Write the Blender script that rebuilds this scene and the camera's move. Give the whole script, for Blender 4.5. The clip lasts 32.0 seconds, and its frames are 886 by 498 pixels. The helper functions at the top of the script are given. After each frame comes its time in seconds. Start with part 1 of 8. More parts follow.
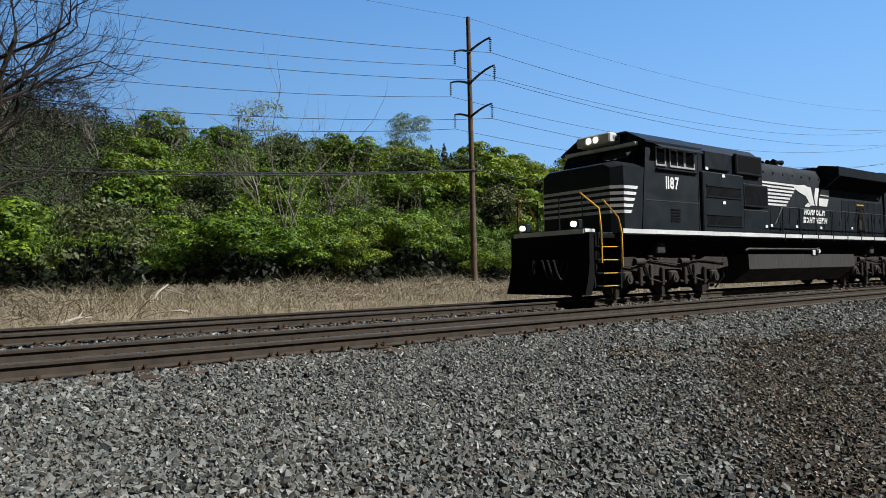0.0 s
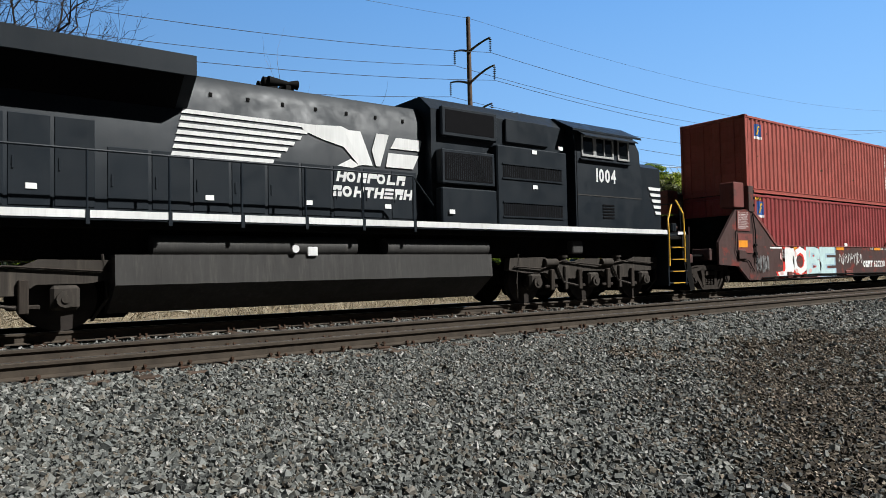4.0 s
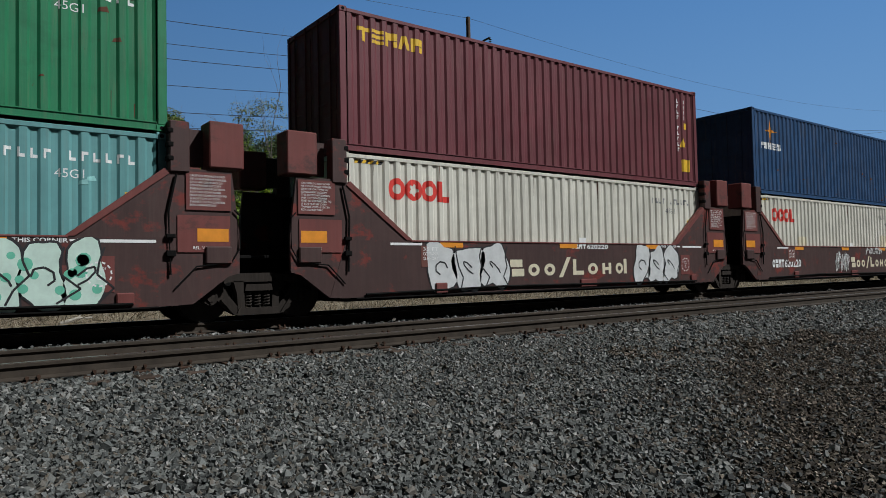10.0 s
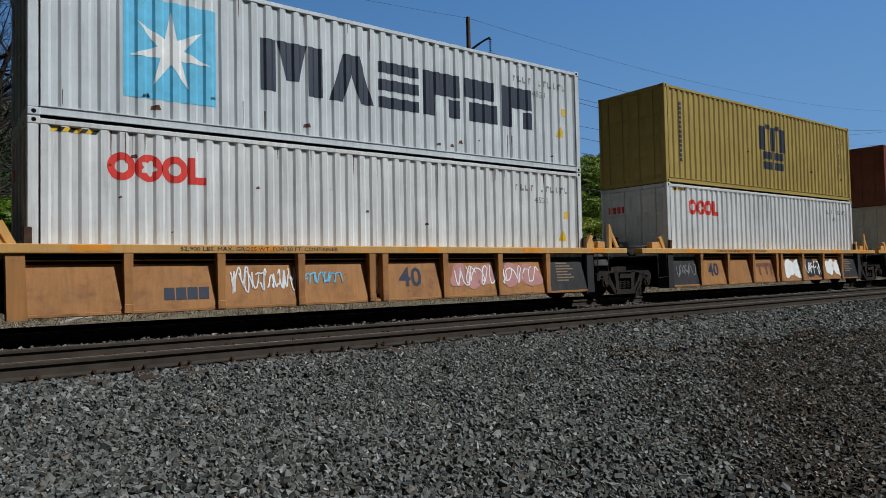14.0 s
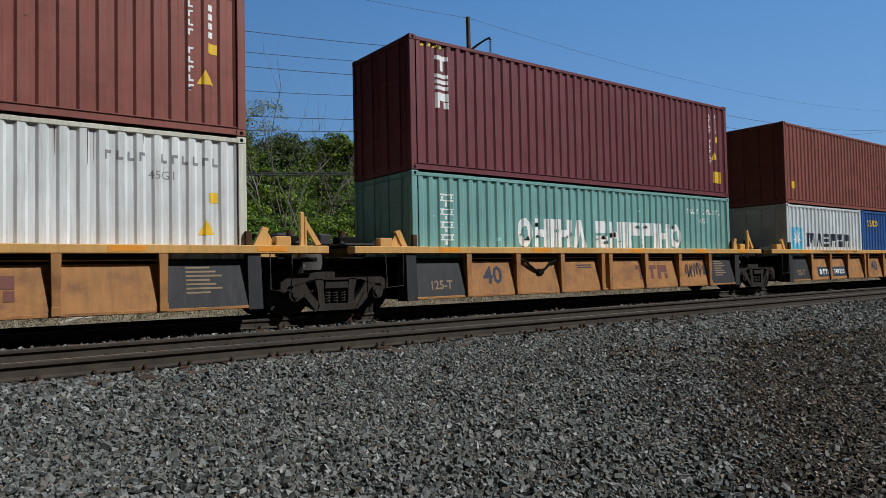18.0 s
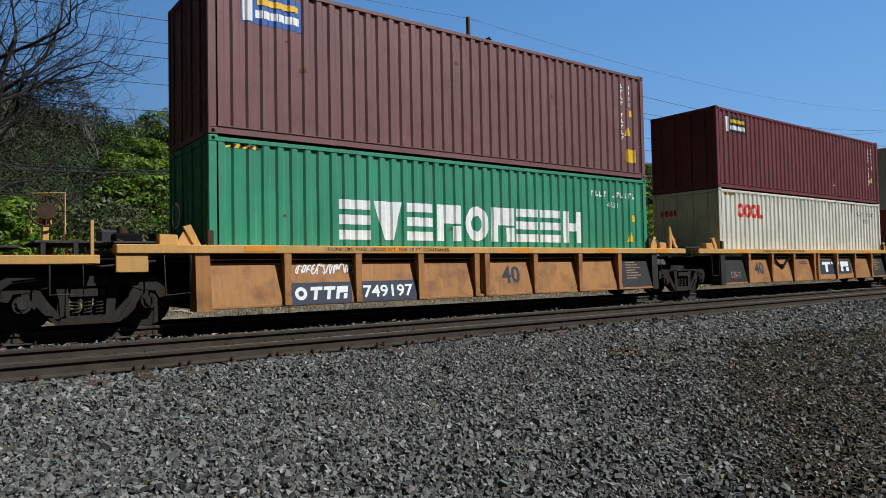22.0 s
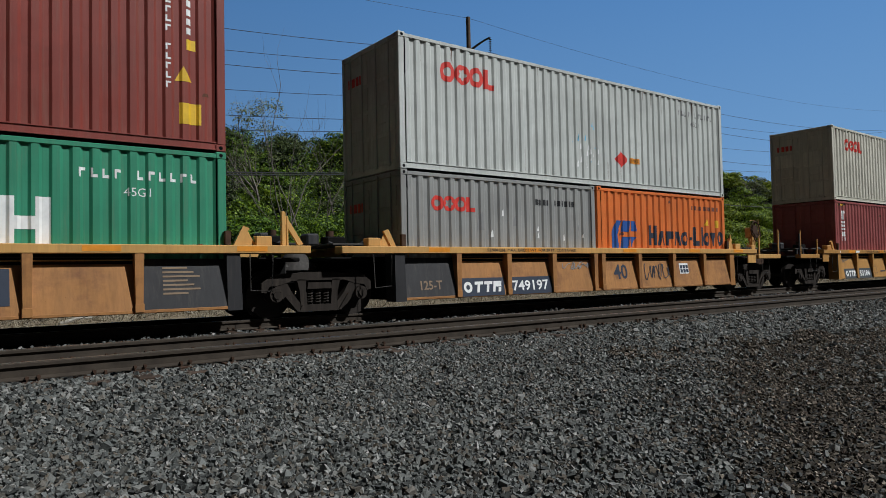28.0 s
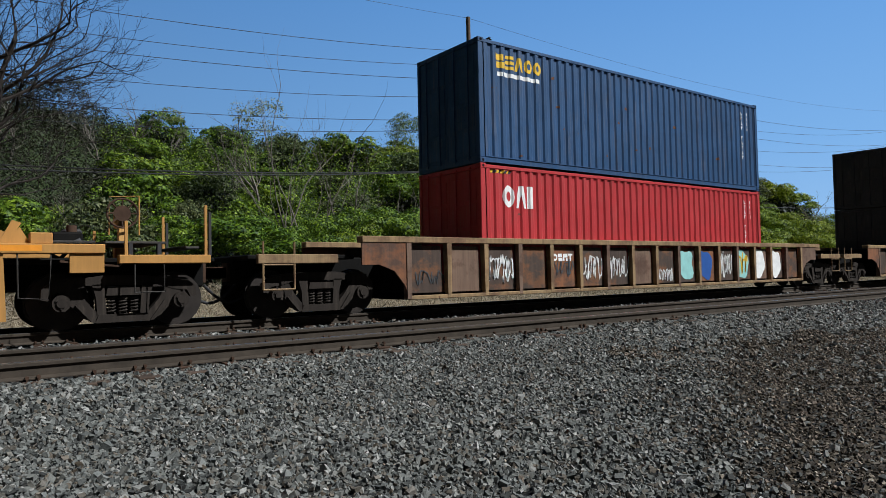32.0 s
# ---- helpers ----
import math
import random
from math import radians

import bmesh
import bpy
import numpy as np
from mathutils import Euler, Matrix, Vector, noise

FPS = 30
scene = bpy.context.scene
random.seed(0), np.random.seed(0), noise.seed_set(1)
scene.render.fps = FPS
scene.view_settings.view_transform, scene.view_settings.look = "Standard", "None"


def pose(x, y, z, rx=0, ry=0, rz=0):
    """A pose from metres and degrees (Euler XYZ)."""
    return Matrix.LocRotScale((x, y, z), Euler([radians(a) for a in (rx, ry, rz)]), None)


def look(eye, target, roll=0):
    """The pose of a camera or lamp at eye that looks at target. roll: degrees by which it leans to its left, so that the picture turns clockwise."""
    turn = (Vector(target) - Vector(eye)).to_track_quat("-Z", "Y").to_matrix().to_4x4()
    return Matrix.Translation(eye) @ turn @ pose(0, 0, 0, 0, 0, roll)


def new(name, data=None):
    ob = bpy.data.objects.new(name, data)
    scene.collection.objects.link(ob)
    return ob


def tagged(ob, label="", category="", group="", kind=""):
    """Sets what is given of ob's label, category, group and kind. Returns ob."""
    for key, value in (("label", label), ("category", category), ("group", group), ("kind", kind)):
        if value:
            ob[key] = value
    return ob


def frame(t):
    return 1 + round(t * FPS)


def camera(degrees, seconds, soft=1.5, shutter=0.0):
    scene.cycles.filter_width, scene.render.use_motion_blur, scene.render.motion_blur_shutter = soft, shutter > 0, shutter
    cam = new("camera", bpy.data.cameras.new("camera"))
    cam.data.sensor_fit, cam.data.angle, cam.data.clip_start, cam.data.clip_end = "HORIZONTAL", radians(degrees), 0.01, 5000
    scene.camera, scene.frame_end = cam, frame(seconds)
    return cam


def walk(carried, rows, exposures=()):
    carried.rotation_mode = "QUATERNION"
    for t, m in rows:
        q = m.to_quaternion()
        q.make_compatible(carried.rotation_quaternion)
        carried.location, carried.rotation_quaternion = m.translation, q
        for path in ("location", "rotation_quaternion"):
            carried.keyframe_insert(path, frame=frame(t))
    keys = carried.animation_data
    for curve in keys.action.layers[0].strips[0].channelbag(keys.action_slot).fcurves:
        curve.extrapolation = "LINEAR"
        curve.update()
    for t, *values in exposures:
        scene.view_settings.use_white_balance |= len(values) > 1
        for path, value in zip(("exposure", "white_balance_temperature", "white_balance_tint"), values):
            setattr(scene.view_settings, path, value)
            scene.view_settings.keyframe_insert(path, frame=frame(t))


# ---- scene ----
from collections import defaultdict

# The track runs along x; the rail tops lie at z = 0, the train rolls towards -x.
NEAR_TRACK, FAR_TRACK = 8.64, 12.947
EYE = (0.0, 0.0, 0.805)


def aim(yaw, pitch):
    a, b = radians(yaw), radians(pitch)
    return (EYE[0] + math.sin(a) * math.cos(b), EYE[1] + math.cos(a) * math.cos(b), EYE[2] + math.sin(b))


cam = camera(66.15, 32.0, soft=0.5)
STAND = look(EYE, aim(36.983, 1.944), -1.169)
EXPO = [(t, e, k, 8) for t, e, k in ((0, 0.42, 6000), (1, 0.33, 6000), (2, 0.26, 6000), (3, 0.6, 6050), (3.6, 0.56, 6050), (6, 0.22, 6000), (7, 0.22, 6000), (8, 0.13, 5950), (9, -0.1, 5900), (10, -0.48, 5750), (12, -0.36, 5750), (14, -0.46, 5700), (17, -0.13, 5850), (18, -0.26, 5750), (20, -0.3, 5700), (22, -0.04, 5750), (23, -0.32, 5700), (24, -0.3, 5700), (25, -0.2, 5700), (28, -0.44, 5750), (29, -0.1, 5750), (31, 0.08, 5750), (32, 0.08, 5750))]
walk(cam, [(0, STAND), (32.0, STAND)], exposures=EXPO)

# ---------------------------------------------------------------- light
world = bpy.data.worlds.new("world")
scene.world = world
world.use_nodes = True
SUN_TO = Vector((0.74, -1.0, 1.30)).normalized()
wn = world.node_tree.nodes
sky = wn.new("ShaderNodeTexSky")
sky.sky_type, sky.sun_disc = "NISHITA", False
sky.sun_elevation = math.asin(SUN_TO.z)
sky.sun_rotation = math.atan2(SUN_TO.x, SUN_TO.y)
sky.air_density, sky.dust_density, sky.ozone_density = 1.0, 1.0, 1.6
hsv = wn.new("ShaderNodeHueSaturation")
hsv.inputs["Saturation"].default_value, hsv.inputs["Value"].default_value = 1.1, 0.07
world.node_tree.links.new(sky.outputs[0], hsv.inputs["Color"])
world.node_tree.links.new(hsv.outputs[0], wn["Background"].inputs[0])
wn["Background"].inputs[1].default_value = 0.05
sun_data = bpy.data.lights.new("sun", "SUN")
sun_data.energy, sun_data.angle, sun_data.color = 5.0, radians(0.53), (1.0, 0.95, 0.87)
sun = new("sun", sun_data)
sun.matrix_world = look(SUN_TO * 100, (0, 0, 0))

# ---------------------------------------------------------------- materials
MATS = {}


class Nodes:
    def __init__(self, name):
        self.m = bpy.data.materials.new(name)
        self.m.use_nodes = True
        self.t = self.m.node_tree
        self.p = self.t.nodes["Principled BSDF"]
        MATS[name] = self.m

    def add(self, kind, **kw):
        n = self.t.nodes.new("ShaderNode" + kind)
        for k, v in kw.items():
            if k in n.inputs:
                n.inputs[k].default_value = v
        return n

    def link(self, a, b):
        self.t.links.new(a, b)

    def coords(self, scale=(1, 1, 1), shift=True):
        tc = self.add("TexCoord")
        mp = self.add("Mapping")
        mp.inputs["Scale"].default_value = scale
        self.link(tc.outputs["Object"], mp.inputs["Vector"])
        if shift:
            oi = self.add("ObjectInfo")
            mul = self.add("Math")
            mul.operation = "MULTIPLY"
            mul.inputs[1].default_value = 37.0
            self.link(oi.outputs["Random"], mul.inputs[0])
            self.link(mul.outputs[0], mp.inputs["Location"])
        return mp.outputs["Vector"]

    def noise(self, vec, scale, detail=4.0, rough=0.6):
        n = self.add("TexNoise", Scale=scale, Detail=detail, Roughness=rough)
        self.link(vec, n.inputs["Vector"])
        return n.outputs["Fac"]

    def ramp(self, fac, stops):
        r = self.add("ValToRGB")
        e = r.color_ramp.elements
        while len(e) < len(stops):
            e.new(0.5)
        for k, (pos, col) in enumerate(stops):
            e[k].position = pos
            e[k].color = (*col, 1) if len(col) == 3 else col
        self.link(fac, r.inputs[0])
        return r.outputs[0]

    def mix(self, fac, a, b, mode="MIX"):
        n = self.t.nodes.new("ShaderNodeMix")
        n.data_type, n.blend_type = "RGBA", mode
        for sock, v in ((n.inputs[0], fac), (n.inputs[6], a), (n.inputs[7], b)):
            if isinstance(v, (int, float)):
                sock.default_value = v
            elif isinstance(v, tuple):
                sock.default_value = (*v, 1)
            else:
                self.link(v, sock)
        return n.outputs[2]

    def bump(self, h, strength=0.3, dist=0.01):
        n = self.add("Bump", Strength=strength, Distance=dist)
        self.link(h, n.inputs["Height"])
        self.link(n.outputs[0], self.p.inputs["Normal"])

    def finish(self, col, rough=0.6, metal=0.0, spec=0.5):
        if isinstance(col, tuple):
            self.p.inputs["Base Color"].default_value = (*col, 1)
        else:
            self.link(col, self.p.inputs["Base Color"])
        if isinstance(rough, (int, float)):
            self.p.inputs["Roughness"].default_value = rough
        else:
            self.link(rough, self.p.inputs["Roughness"])
        self.p.inputs["Metallic"].default_value = metal
        self.p.inputs["Specular IOR Level"].default_value = spec
        return self.m


def grey(v):
    return (v, v, v)


def tint(c, k):
    return tuple(min(1.0, max(0.0, a * k)) for a in c)


def paint(name, rgb, rough=0.5, dirt=0.35, rust=0.25, dust=(0.22, 0.19, 0.16), metal=0.0, spec=0.4, patch=None):
    """Painted steel: faded patches, vertical streaks of dirt, rust spots, orange peel."""
    n = Nodes(name)
    v = n.coords()
    big = n.noise(v, 0.7, 5)
    col = n.mix(n.ramp(big, [(0.3, grey(0)), (0.75, grey(1))]), tint(rgb, 0.82), tint(rgb, 1.12))
    if patch:
        tone, low, high = patch
        col = n.mix(n.ramp(n.noise(n.coords((1.0, 1.0, 1.4)), 1.5, 7, 0.68), [(low, grey(0)), (high, grey(0.85))]), col, tone)
    streak = n.noise(n.coords((5.0, 5.0, 0.35)), 2.2, 6, 0.7)
    col = n.mix(n.ramp(streak, [(0.52, grey(0)), (0.8, grey(dirt))]), col, dust)
    grime = n.noise(n.coords((3.0, 3.0, 0.16)), 3.4, 7, 0.72)
    col = n.mix(min(1.0, dirt * 1.4), col, n.ramp(grime, [(0.40, grey(1.0)), (0.70, grey(0.62))]), "MULTIPLY")
    spots = n.noise(v, 6.0, 8, 0.72)
    edge = 0.735 - 0.13 * rust
    col = n.mix(n.ramp(spots, [(edge, grey(0)), (edge + 0.035, grey(min(1.0, 0.5 + rust)))]), col, (0.10, 0.042, 0.02))
    r = n.ramp(n.noise(v, 3.0, 4), [(0.3, grey(max(0.05, rough - 0.12))), (0.8, grey(min(1, rough + 0.15)))])
    n.bump(n.noise(v, 26.0, 4), 0.12, 0.004)
    return n.finish(col, r, metal, spec)


def plain(name, rgb, rough=0.6, metal=0.0, vary=0.12, spec=0.5):
    n = Nodes(name)
    v = n.coords()
    col = n.mix(n.ramp(n.noise(v, 5.0, 5), [(0.3, grey(0)), (0.72, grey(1))]), tint(rgb, 1 - vary), tint(rgb, 1 + vary))
    n.bump(n.noise(v, 60.0, 3), 0.1, 0.003)
    return n.finish(col, rough, metal, spec)


def island(name, stops, rough=0.85, fine=20.0, bump=0.4, translucent=0.0):
    """Stuff of many loose pieces: each piece has a tone of its own."""
    n = Nodes(name)
    g = n.add("NewGeometry")
    v = n.coords(shift=False)
    base = n.ramp(g.outputs["Random Per Island"], stops)
    grain = n.noise(v, fine, 5)
    col = n.mix(0.55, base, n.ramp(grain, [(0.25, grey(0.35)), (0.75, grey(1.0))]), "MULTIPLY")
    n.bump(grain, bump, 0.01)
    n.finish(col, rough, 0, 0.25)
    if translucent:
        out = n.t.nodes["Material Output"]
        tr = n.add("BsdfTranslucent")
        n.link(base, tr.inputs["Color"])
        ms = n.add("MixShader")
        ms.inputs[0].default_value = translucent
        n.link(n.p.outputs[0], ms.inputs[1])
        n.link(tr.outputs[0], ms.inputs[2])
        n.link(ms.outputs[0], out.inputs["Surface"])
    return n.m


def leaf_stuff(name, dark, mid, light, translucent=0.12):
    """Leaves: tone by leaf, by clump and by plant."""
    n = Nodes(name)
    g = n.add("NewGeometry")
    oi = n.add("ObjectInfo")
    base = n.ramp(g.outputs["Random Per Island"], [(0.0, dark), (0.45, mid), (1.0, light)])
    tone = n.ramp(oi.outputs["Random"], [(0.0, (0.72, 0.82, 0.7)), (0.5, (1, 1, 1)), (1.0, (1.2, 1.05, 0.8))])
    col = n.mix(1.0, base, tone, "MULTIPLY")
    n.finish(col, 0.55, 0, 0.3)
    out = n.t.nodes["Material Output"]
    tr = n.add("BsdfTranslucent")
    n.link(col, tr.inputs["Color"])
    ms = n.add("MixShader")
    ms.inputs[0].default_value = translucent
    n.link(n.p.outputs[0], ms.inputs[1])
    n.link(tr.outputs[0], ms.inputs[2])
    n.link(ms.outputs[0], out.inputs["Surface"])
    return n.m


def ground_material():
    """Ballast, the trodden earth near the camera, and dry grass beyond the tracks, told apart by place with ragged edges."""
    n = Nodes("ground")
    tc = n.add("TexCoord")
    v = tc.outputs["Object"]
    sep = n.add("SeparateXYZ")
    n.link(v, sep.inputs[0])
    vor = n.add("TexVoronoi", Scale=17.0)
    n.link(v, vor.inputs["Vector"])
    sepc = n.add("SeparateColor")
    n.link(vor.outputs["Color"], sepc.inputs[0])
    # Dark base and darker cell edges: shade between stones put into the colour.
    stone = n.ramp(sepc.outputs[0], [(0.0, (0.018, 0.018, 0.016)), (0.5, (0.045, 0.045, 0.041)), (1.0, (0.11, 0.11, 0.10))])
    gap_shade = n.ramp(vor.outputs["Distance"], [(0.25, grey(1)), (0.62, grey(0.12))])
    stone = n.mix(1.0, stone, gap_shade, "MULTIPLY")
    big = n.noise(v, 0.55, 5)
    fine = n.noise(v, 9.0, 6, 0.7)
    earth = n.ramp(fine, [(0.3, (0.024, 0.018, 0.013)), (0.55, (0.060, 0.047, 0.034)), (0.8, (0.13, 0.108, 0.084))])
    # trodden brown earth beside the track, on the sheet's lower part
    wob = n.add("Math")
    wob.operation = "MULTIPLY_ADD"
    n.link(big, wob.inputs[0])
    wob.inputs[1].default_value = 3.4
    tilt = n.add("Math")
    tilt.operation = "MULTIPLY_ADD"
    n.link(sep.outputs["X"], tilt.inputs[0])
    tilt.inputs[1].default_value = -0.62
    n.link(sep.outputs["Y"], tilt.inputs[2])
    n.link(tilt.outputs[0], wob.inputs[2])
    ex = n.add("MapRange")
    n.link(wob.outputs[0], ex.inputs["Value"])
    for k, val in (("From Min", 2.4), ("From Max", 1.0), ("To Min", 0.0), ("To Max", 1.0)):
        ex.inputs[k].default_value = val
    ey = n.add("MapRange")
    n.link(sep.outputs["Y"], ey.inputs["Value"])
    for k, val in (("From Min", 6.9), ("From Max", 6.2), ("To Min", 0.0), ("To Max", 1.0)):
        ey.inputs[k].default_value = val
    both = n.add("Math")
    both.operation = "MULTIPLY"
    n.link(ex.outputs[0], both.inputs[0])
    n.link(ey.outputs[0], both.inputs[1])
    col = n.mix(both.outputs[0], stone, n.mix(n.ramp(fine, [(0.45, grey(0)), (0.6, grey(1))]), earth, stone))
    straw = n.ramp(n.noise(v, 3.0, 8, 0.75), [(0.25, (0.10, 0.075, 0.045)), (0.55, (0.27, 0.215, 0.14)), (0.8, (0.42, 0.35, 0.235))])
    wob2 = n.add("Math")
    wob2.operation = "MULTIPLY_ADD"
    n.link(big, wob2.inputs[0])
    wob2.inputs[1].default_value = 2.2
    n.link(sep.outputs["Y"], wob2.inputs[2])
    gx = n.add("MapRange")
    n.link(wob2.outputs[0], gx.inputs["Value"])
    for k, val in (("From Min", 16.9), ("From Max", 17.4), ("To Min", 0.0), ("To Max", 1.0)):
        gx.inputs[k].default_value = val
    col = n.mix(gx.outputs[0], col, straw)
    wx = n.add("MapRange")
    n.link(wob2.outputs[0], wx.inputs["Value"])
    for k, val in (("From Min", 36.0), ("From Max", 42.0), ("To Min", 0.0), ("To Max", 1.0)):
        wx.inputs[k].default_value = val
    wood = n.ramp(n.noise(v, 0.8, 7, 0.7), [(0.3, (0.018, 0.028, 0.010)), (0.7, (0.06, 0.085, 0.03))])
    col = n.mix(wx.outputs[0], col, wood)
    # Unseen western ground coloured dark, to cut light bounced onto the train.
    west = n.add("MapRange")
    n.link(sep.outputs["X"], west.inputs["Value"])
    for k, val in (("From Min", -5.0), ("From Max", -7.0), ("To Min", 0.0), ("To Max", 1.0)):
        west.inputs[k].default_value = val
    west_dark = n.add("Math")
    west_dark.operation = "MULTIPLY"
    n.link(west.outputs[0], west_dark.inputs[0])
    n.link(gx.outputs[0], west_dark.inputs[1])
    col = n.mix(west_dark.outputs[0], col, wood)
    n.bump(vor.outputs["Distance"], 0.9, -0.035)
    return n.finish(col, 0.95, 0, 0.2)


ground_material()
island("ballast", [(0.0, (0.034, 0.035, 0.033)), (0.12, (0.083, 0.086, 0.081)), (0.36, (0.138, 0.144, 0.135)), (0.46, (0.112, 0.092, 0.068)), (0.52, (0.168, 0.174, 0.162)), (0.80, (0.217, 0.220, 0.202)), (0.88, (0.164, 0.135, 0.104)), (0.93, (0.246, 0.246, 0.228)), (1.0, (0.432, 0.421, 0.393))], 0.8, 55.0, 0.35)
island("gravel", [(0.0, (0.020, 0.017, 0.012)), (0.4, (0.070, 0.055, 0.038)), (0.75, (0.150, 0.124, 0.092)), (0.92, (0.270, 0.214, 0.169)), (1.0, (0.450, 0.400, 0.315))], 0.85, 80.0, 0.3)
island("straw", [(0.0, (0.15, 0.12, 0.08)), (0.35, (0.30, 0.25, 0.165)), (0.7, (0.46, 0.395, 0.27)), (0.85, (0.58, 0.505, 0.36)), (1.0, (0.29, 0.27, 0.22))], 0.9, 8.0, 0.1, 0.2)
leaf_stuff("leaf_green", (0.012, 0.030, 0.004), (0.078, 0.14, 0.008), (0.235, 0.33, 0.016), 0.16)
# Yellower copy of leaf_green, with the right slope's stronger light put into it.
leaf_stuff("leaf_lime_lit", (0.030, 0.055, 0.006), (0.15, 0.22, 0.014), (0.34, 0.42, 0.03), 0.22)
leaf_stuff("leaf_dull", (0.03, 0.045, 0.015), (0.07, 0.09, 0.03), (0.14, 0.155, 0.055))
leaf_stuff("leaf_pale", (0.07, 0.09, 0.03), (0.16, 0.19, 0.06), (0.30, 0.33, 0.11))
leaf_stuff("leaf_brown", (0.010, 0.014, 0.006), (0.024, 0.030, 0.013), (0.055, 0.060, 0.026))
# leaf_shade: the shade inside the shrubs put into the leaf colour
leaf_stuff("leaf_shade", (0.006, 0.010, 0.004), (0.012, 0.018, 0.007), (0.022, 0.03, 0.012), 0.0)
leaf_stuff("leaf_dark", (0.012, 0.025, 0.012), (0.025, 0.045, 0.02), (0.05, 0.075, 0.035))
plain("bark", (0.034, 0.028, 0.024), 0.9, 0, 0.4, 0.2)
plain("bark_grey", (0.17, 0.15, 0.13), 0.9, 0, 0.35, 0.2)
plain("bark_pale", (0.36, 0.33, 0.28), 0.9, 0, 0.35, 0.2)
plain("cane", (0.22, 0.185, 0.135), 0.9, 0, 0.45, 0.2)
plain("pole_wood", (0.12, 0.085, 0.062), 0.9, 0, 0.3, 0.2)
plain("porcelain", (0.06, 0.035, 0.03), 0.3)
plain("wire", (0.03, 0.03, 0.032), 0.6, 0.3)
plain("tie_wood", (0.07, 0.05, 0.038), 0.95, 0, 0.4, 0.15)
plain("rail_rust", (0.056, 0.044, 0.033), 0.85, 0.1, 0.3, 0.3)
plain("rail_top", (0.34, 0.32, 0.30), 0.32, 0.9, 0.15)
plain("plate_rust", (0.065, 0.038, 0.025), 0.9, 0.0, 0.35, 0.2)
paint("black_paint", (0.010, 0.0145, 0.020), 0.52, 0.12, 0.0, (0.035, 0.04, 0.046), 0, 0.25)
paint("truck_grey", (0.058, 0.053, 0.048), 0.75, 0.5, 0.15, (0.17, 0.15, 0.13), 0, 0.25)
paint("truck_brown", (0.038, 0.031, 0.026), 0.85, 0.7, 0.3, (0.11, 0.088, 0.07), 0, 0.15)
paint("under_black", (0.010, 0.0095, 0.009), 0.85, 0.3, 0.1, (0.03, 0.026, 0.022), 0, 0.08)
paint("truck_dust", (0.052, 0.045, 0.039), 0.85, 0.7, 0.1, (0.13, 0.11, 0.09), 0, 0.15)
paint("frame_silver", (0.5, 0.5, 0.49), 0.4, 0.2, 0.0, (0.3, 0.3, 0.3), 0.3)
paint("tank_grey", (0.046, 0.044, 0.042), 0.7, 0.5, 0.0, (0.12, 0.11, 0.10), 0, 0.3)
paint("loco_white", (0.78, 0.78, 0.77), 0.45, 0.25, 0.0)
paint("yellow_rail", (0.72, 0.40, 0.03), 0.5, 0.25, 0.1)
plain("steel_wheel", (0.035, 0.028, 0.024), 0.6, 0.5, 0.3)
plain("wheel_tread", (0.42, 0.40, 0.38), 0.3, 0.95, 0.1)
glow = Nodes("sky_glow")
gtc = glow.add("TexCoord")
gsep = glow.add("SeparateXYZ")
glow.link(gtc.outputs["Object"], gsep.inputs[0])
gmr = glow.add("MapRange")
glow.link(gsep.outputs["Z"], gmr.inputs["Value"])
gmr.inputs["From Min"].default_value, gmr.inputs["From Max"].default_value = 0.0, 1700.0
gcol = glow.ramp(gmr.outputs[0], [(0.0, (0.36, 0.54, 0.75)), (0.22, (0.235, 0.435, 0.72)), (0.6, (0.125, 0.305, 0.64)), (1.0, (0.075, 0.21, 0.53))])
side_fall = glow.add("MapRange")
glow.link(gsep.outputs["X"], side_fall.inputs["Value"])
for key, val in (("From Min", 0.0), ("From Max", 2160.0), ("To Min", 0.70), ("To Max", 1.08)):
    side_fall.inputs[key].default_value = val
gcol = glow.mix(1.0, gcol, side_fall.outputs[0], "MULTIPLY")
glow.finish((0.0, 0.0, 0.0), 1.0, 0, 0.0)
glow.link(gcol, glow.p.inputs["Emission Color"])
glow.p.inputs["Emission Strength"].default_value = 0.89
plain("dark_gap", (0.006, 0.006, 0.007), 0.9, 0, 0.12, 0.08)
plain("hose", (0.02, 0.02, 0.022), 0.7)
plain("mark_white", (0.86, 0.86, 0.84), 0.6, 0, 0.1)
plain("mark_yellow", (0.80, 0.50, 0.02), 0.55)
plain("mark_orange", (0.80, 0.30, 0.02), 0.5)
plain("mark_black", (0.02, 0.02, 0.022), 0.6)
plain("mark_red", (0.70, 0.045, 0.03), 0.55)
plain("mark_blue", (0.03, 0.10, 0.36), 0.5)
plain("mark_sky", (0.16, 0.55, 0.80), 0.5)
plain("mark_navy", (0.025, 0.035, 0.06), 0.55)
plain("mark_grey", (0.25, 0.25, 0.25), 0.6)
plain("mark_teal", (0.32, 0.62, 0.60), 0.6)
plain("mark_brown", (0.16, 0.055, 0.04), 0.7)
plain("mark_pink", (0.50, 0.24, 0.22), 0.7)
plain("mark_cream", (0.72, 0.66, 0.48), 0.6)
plain("sign_green", (0.01, 0.10, 0.06), 0.5)
plain("mark_rust", (0.13, 0.055, 0.03), 0.9)
plain("mark_aqua", (0.52, 0.68, 0.68), 0.65)
plain("mark_sky_pale", (0.36, 0.50, 0.58), 0.65)
plain("mark_pale_mint", (0.60, 0.76, 0.66), 0.6)
plain("mark_green", (0.16, 0.52, 0.36), 0.6)
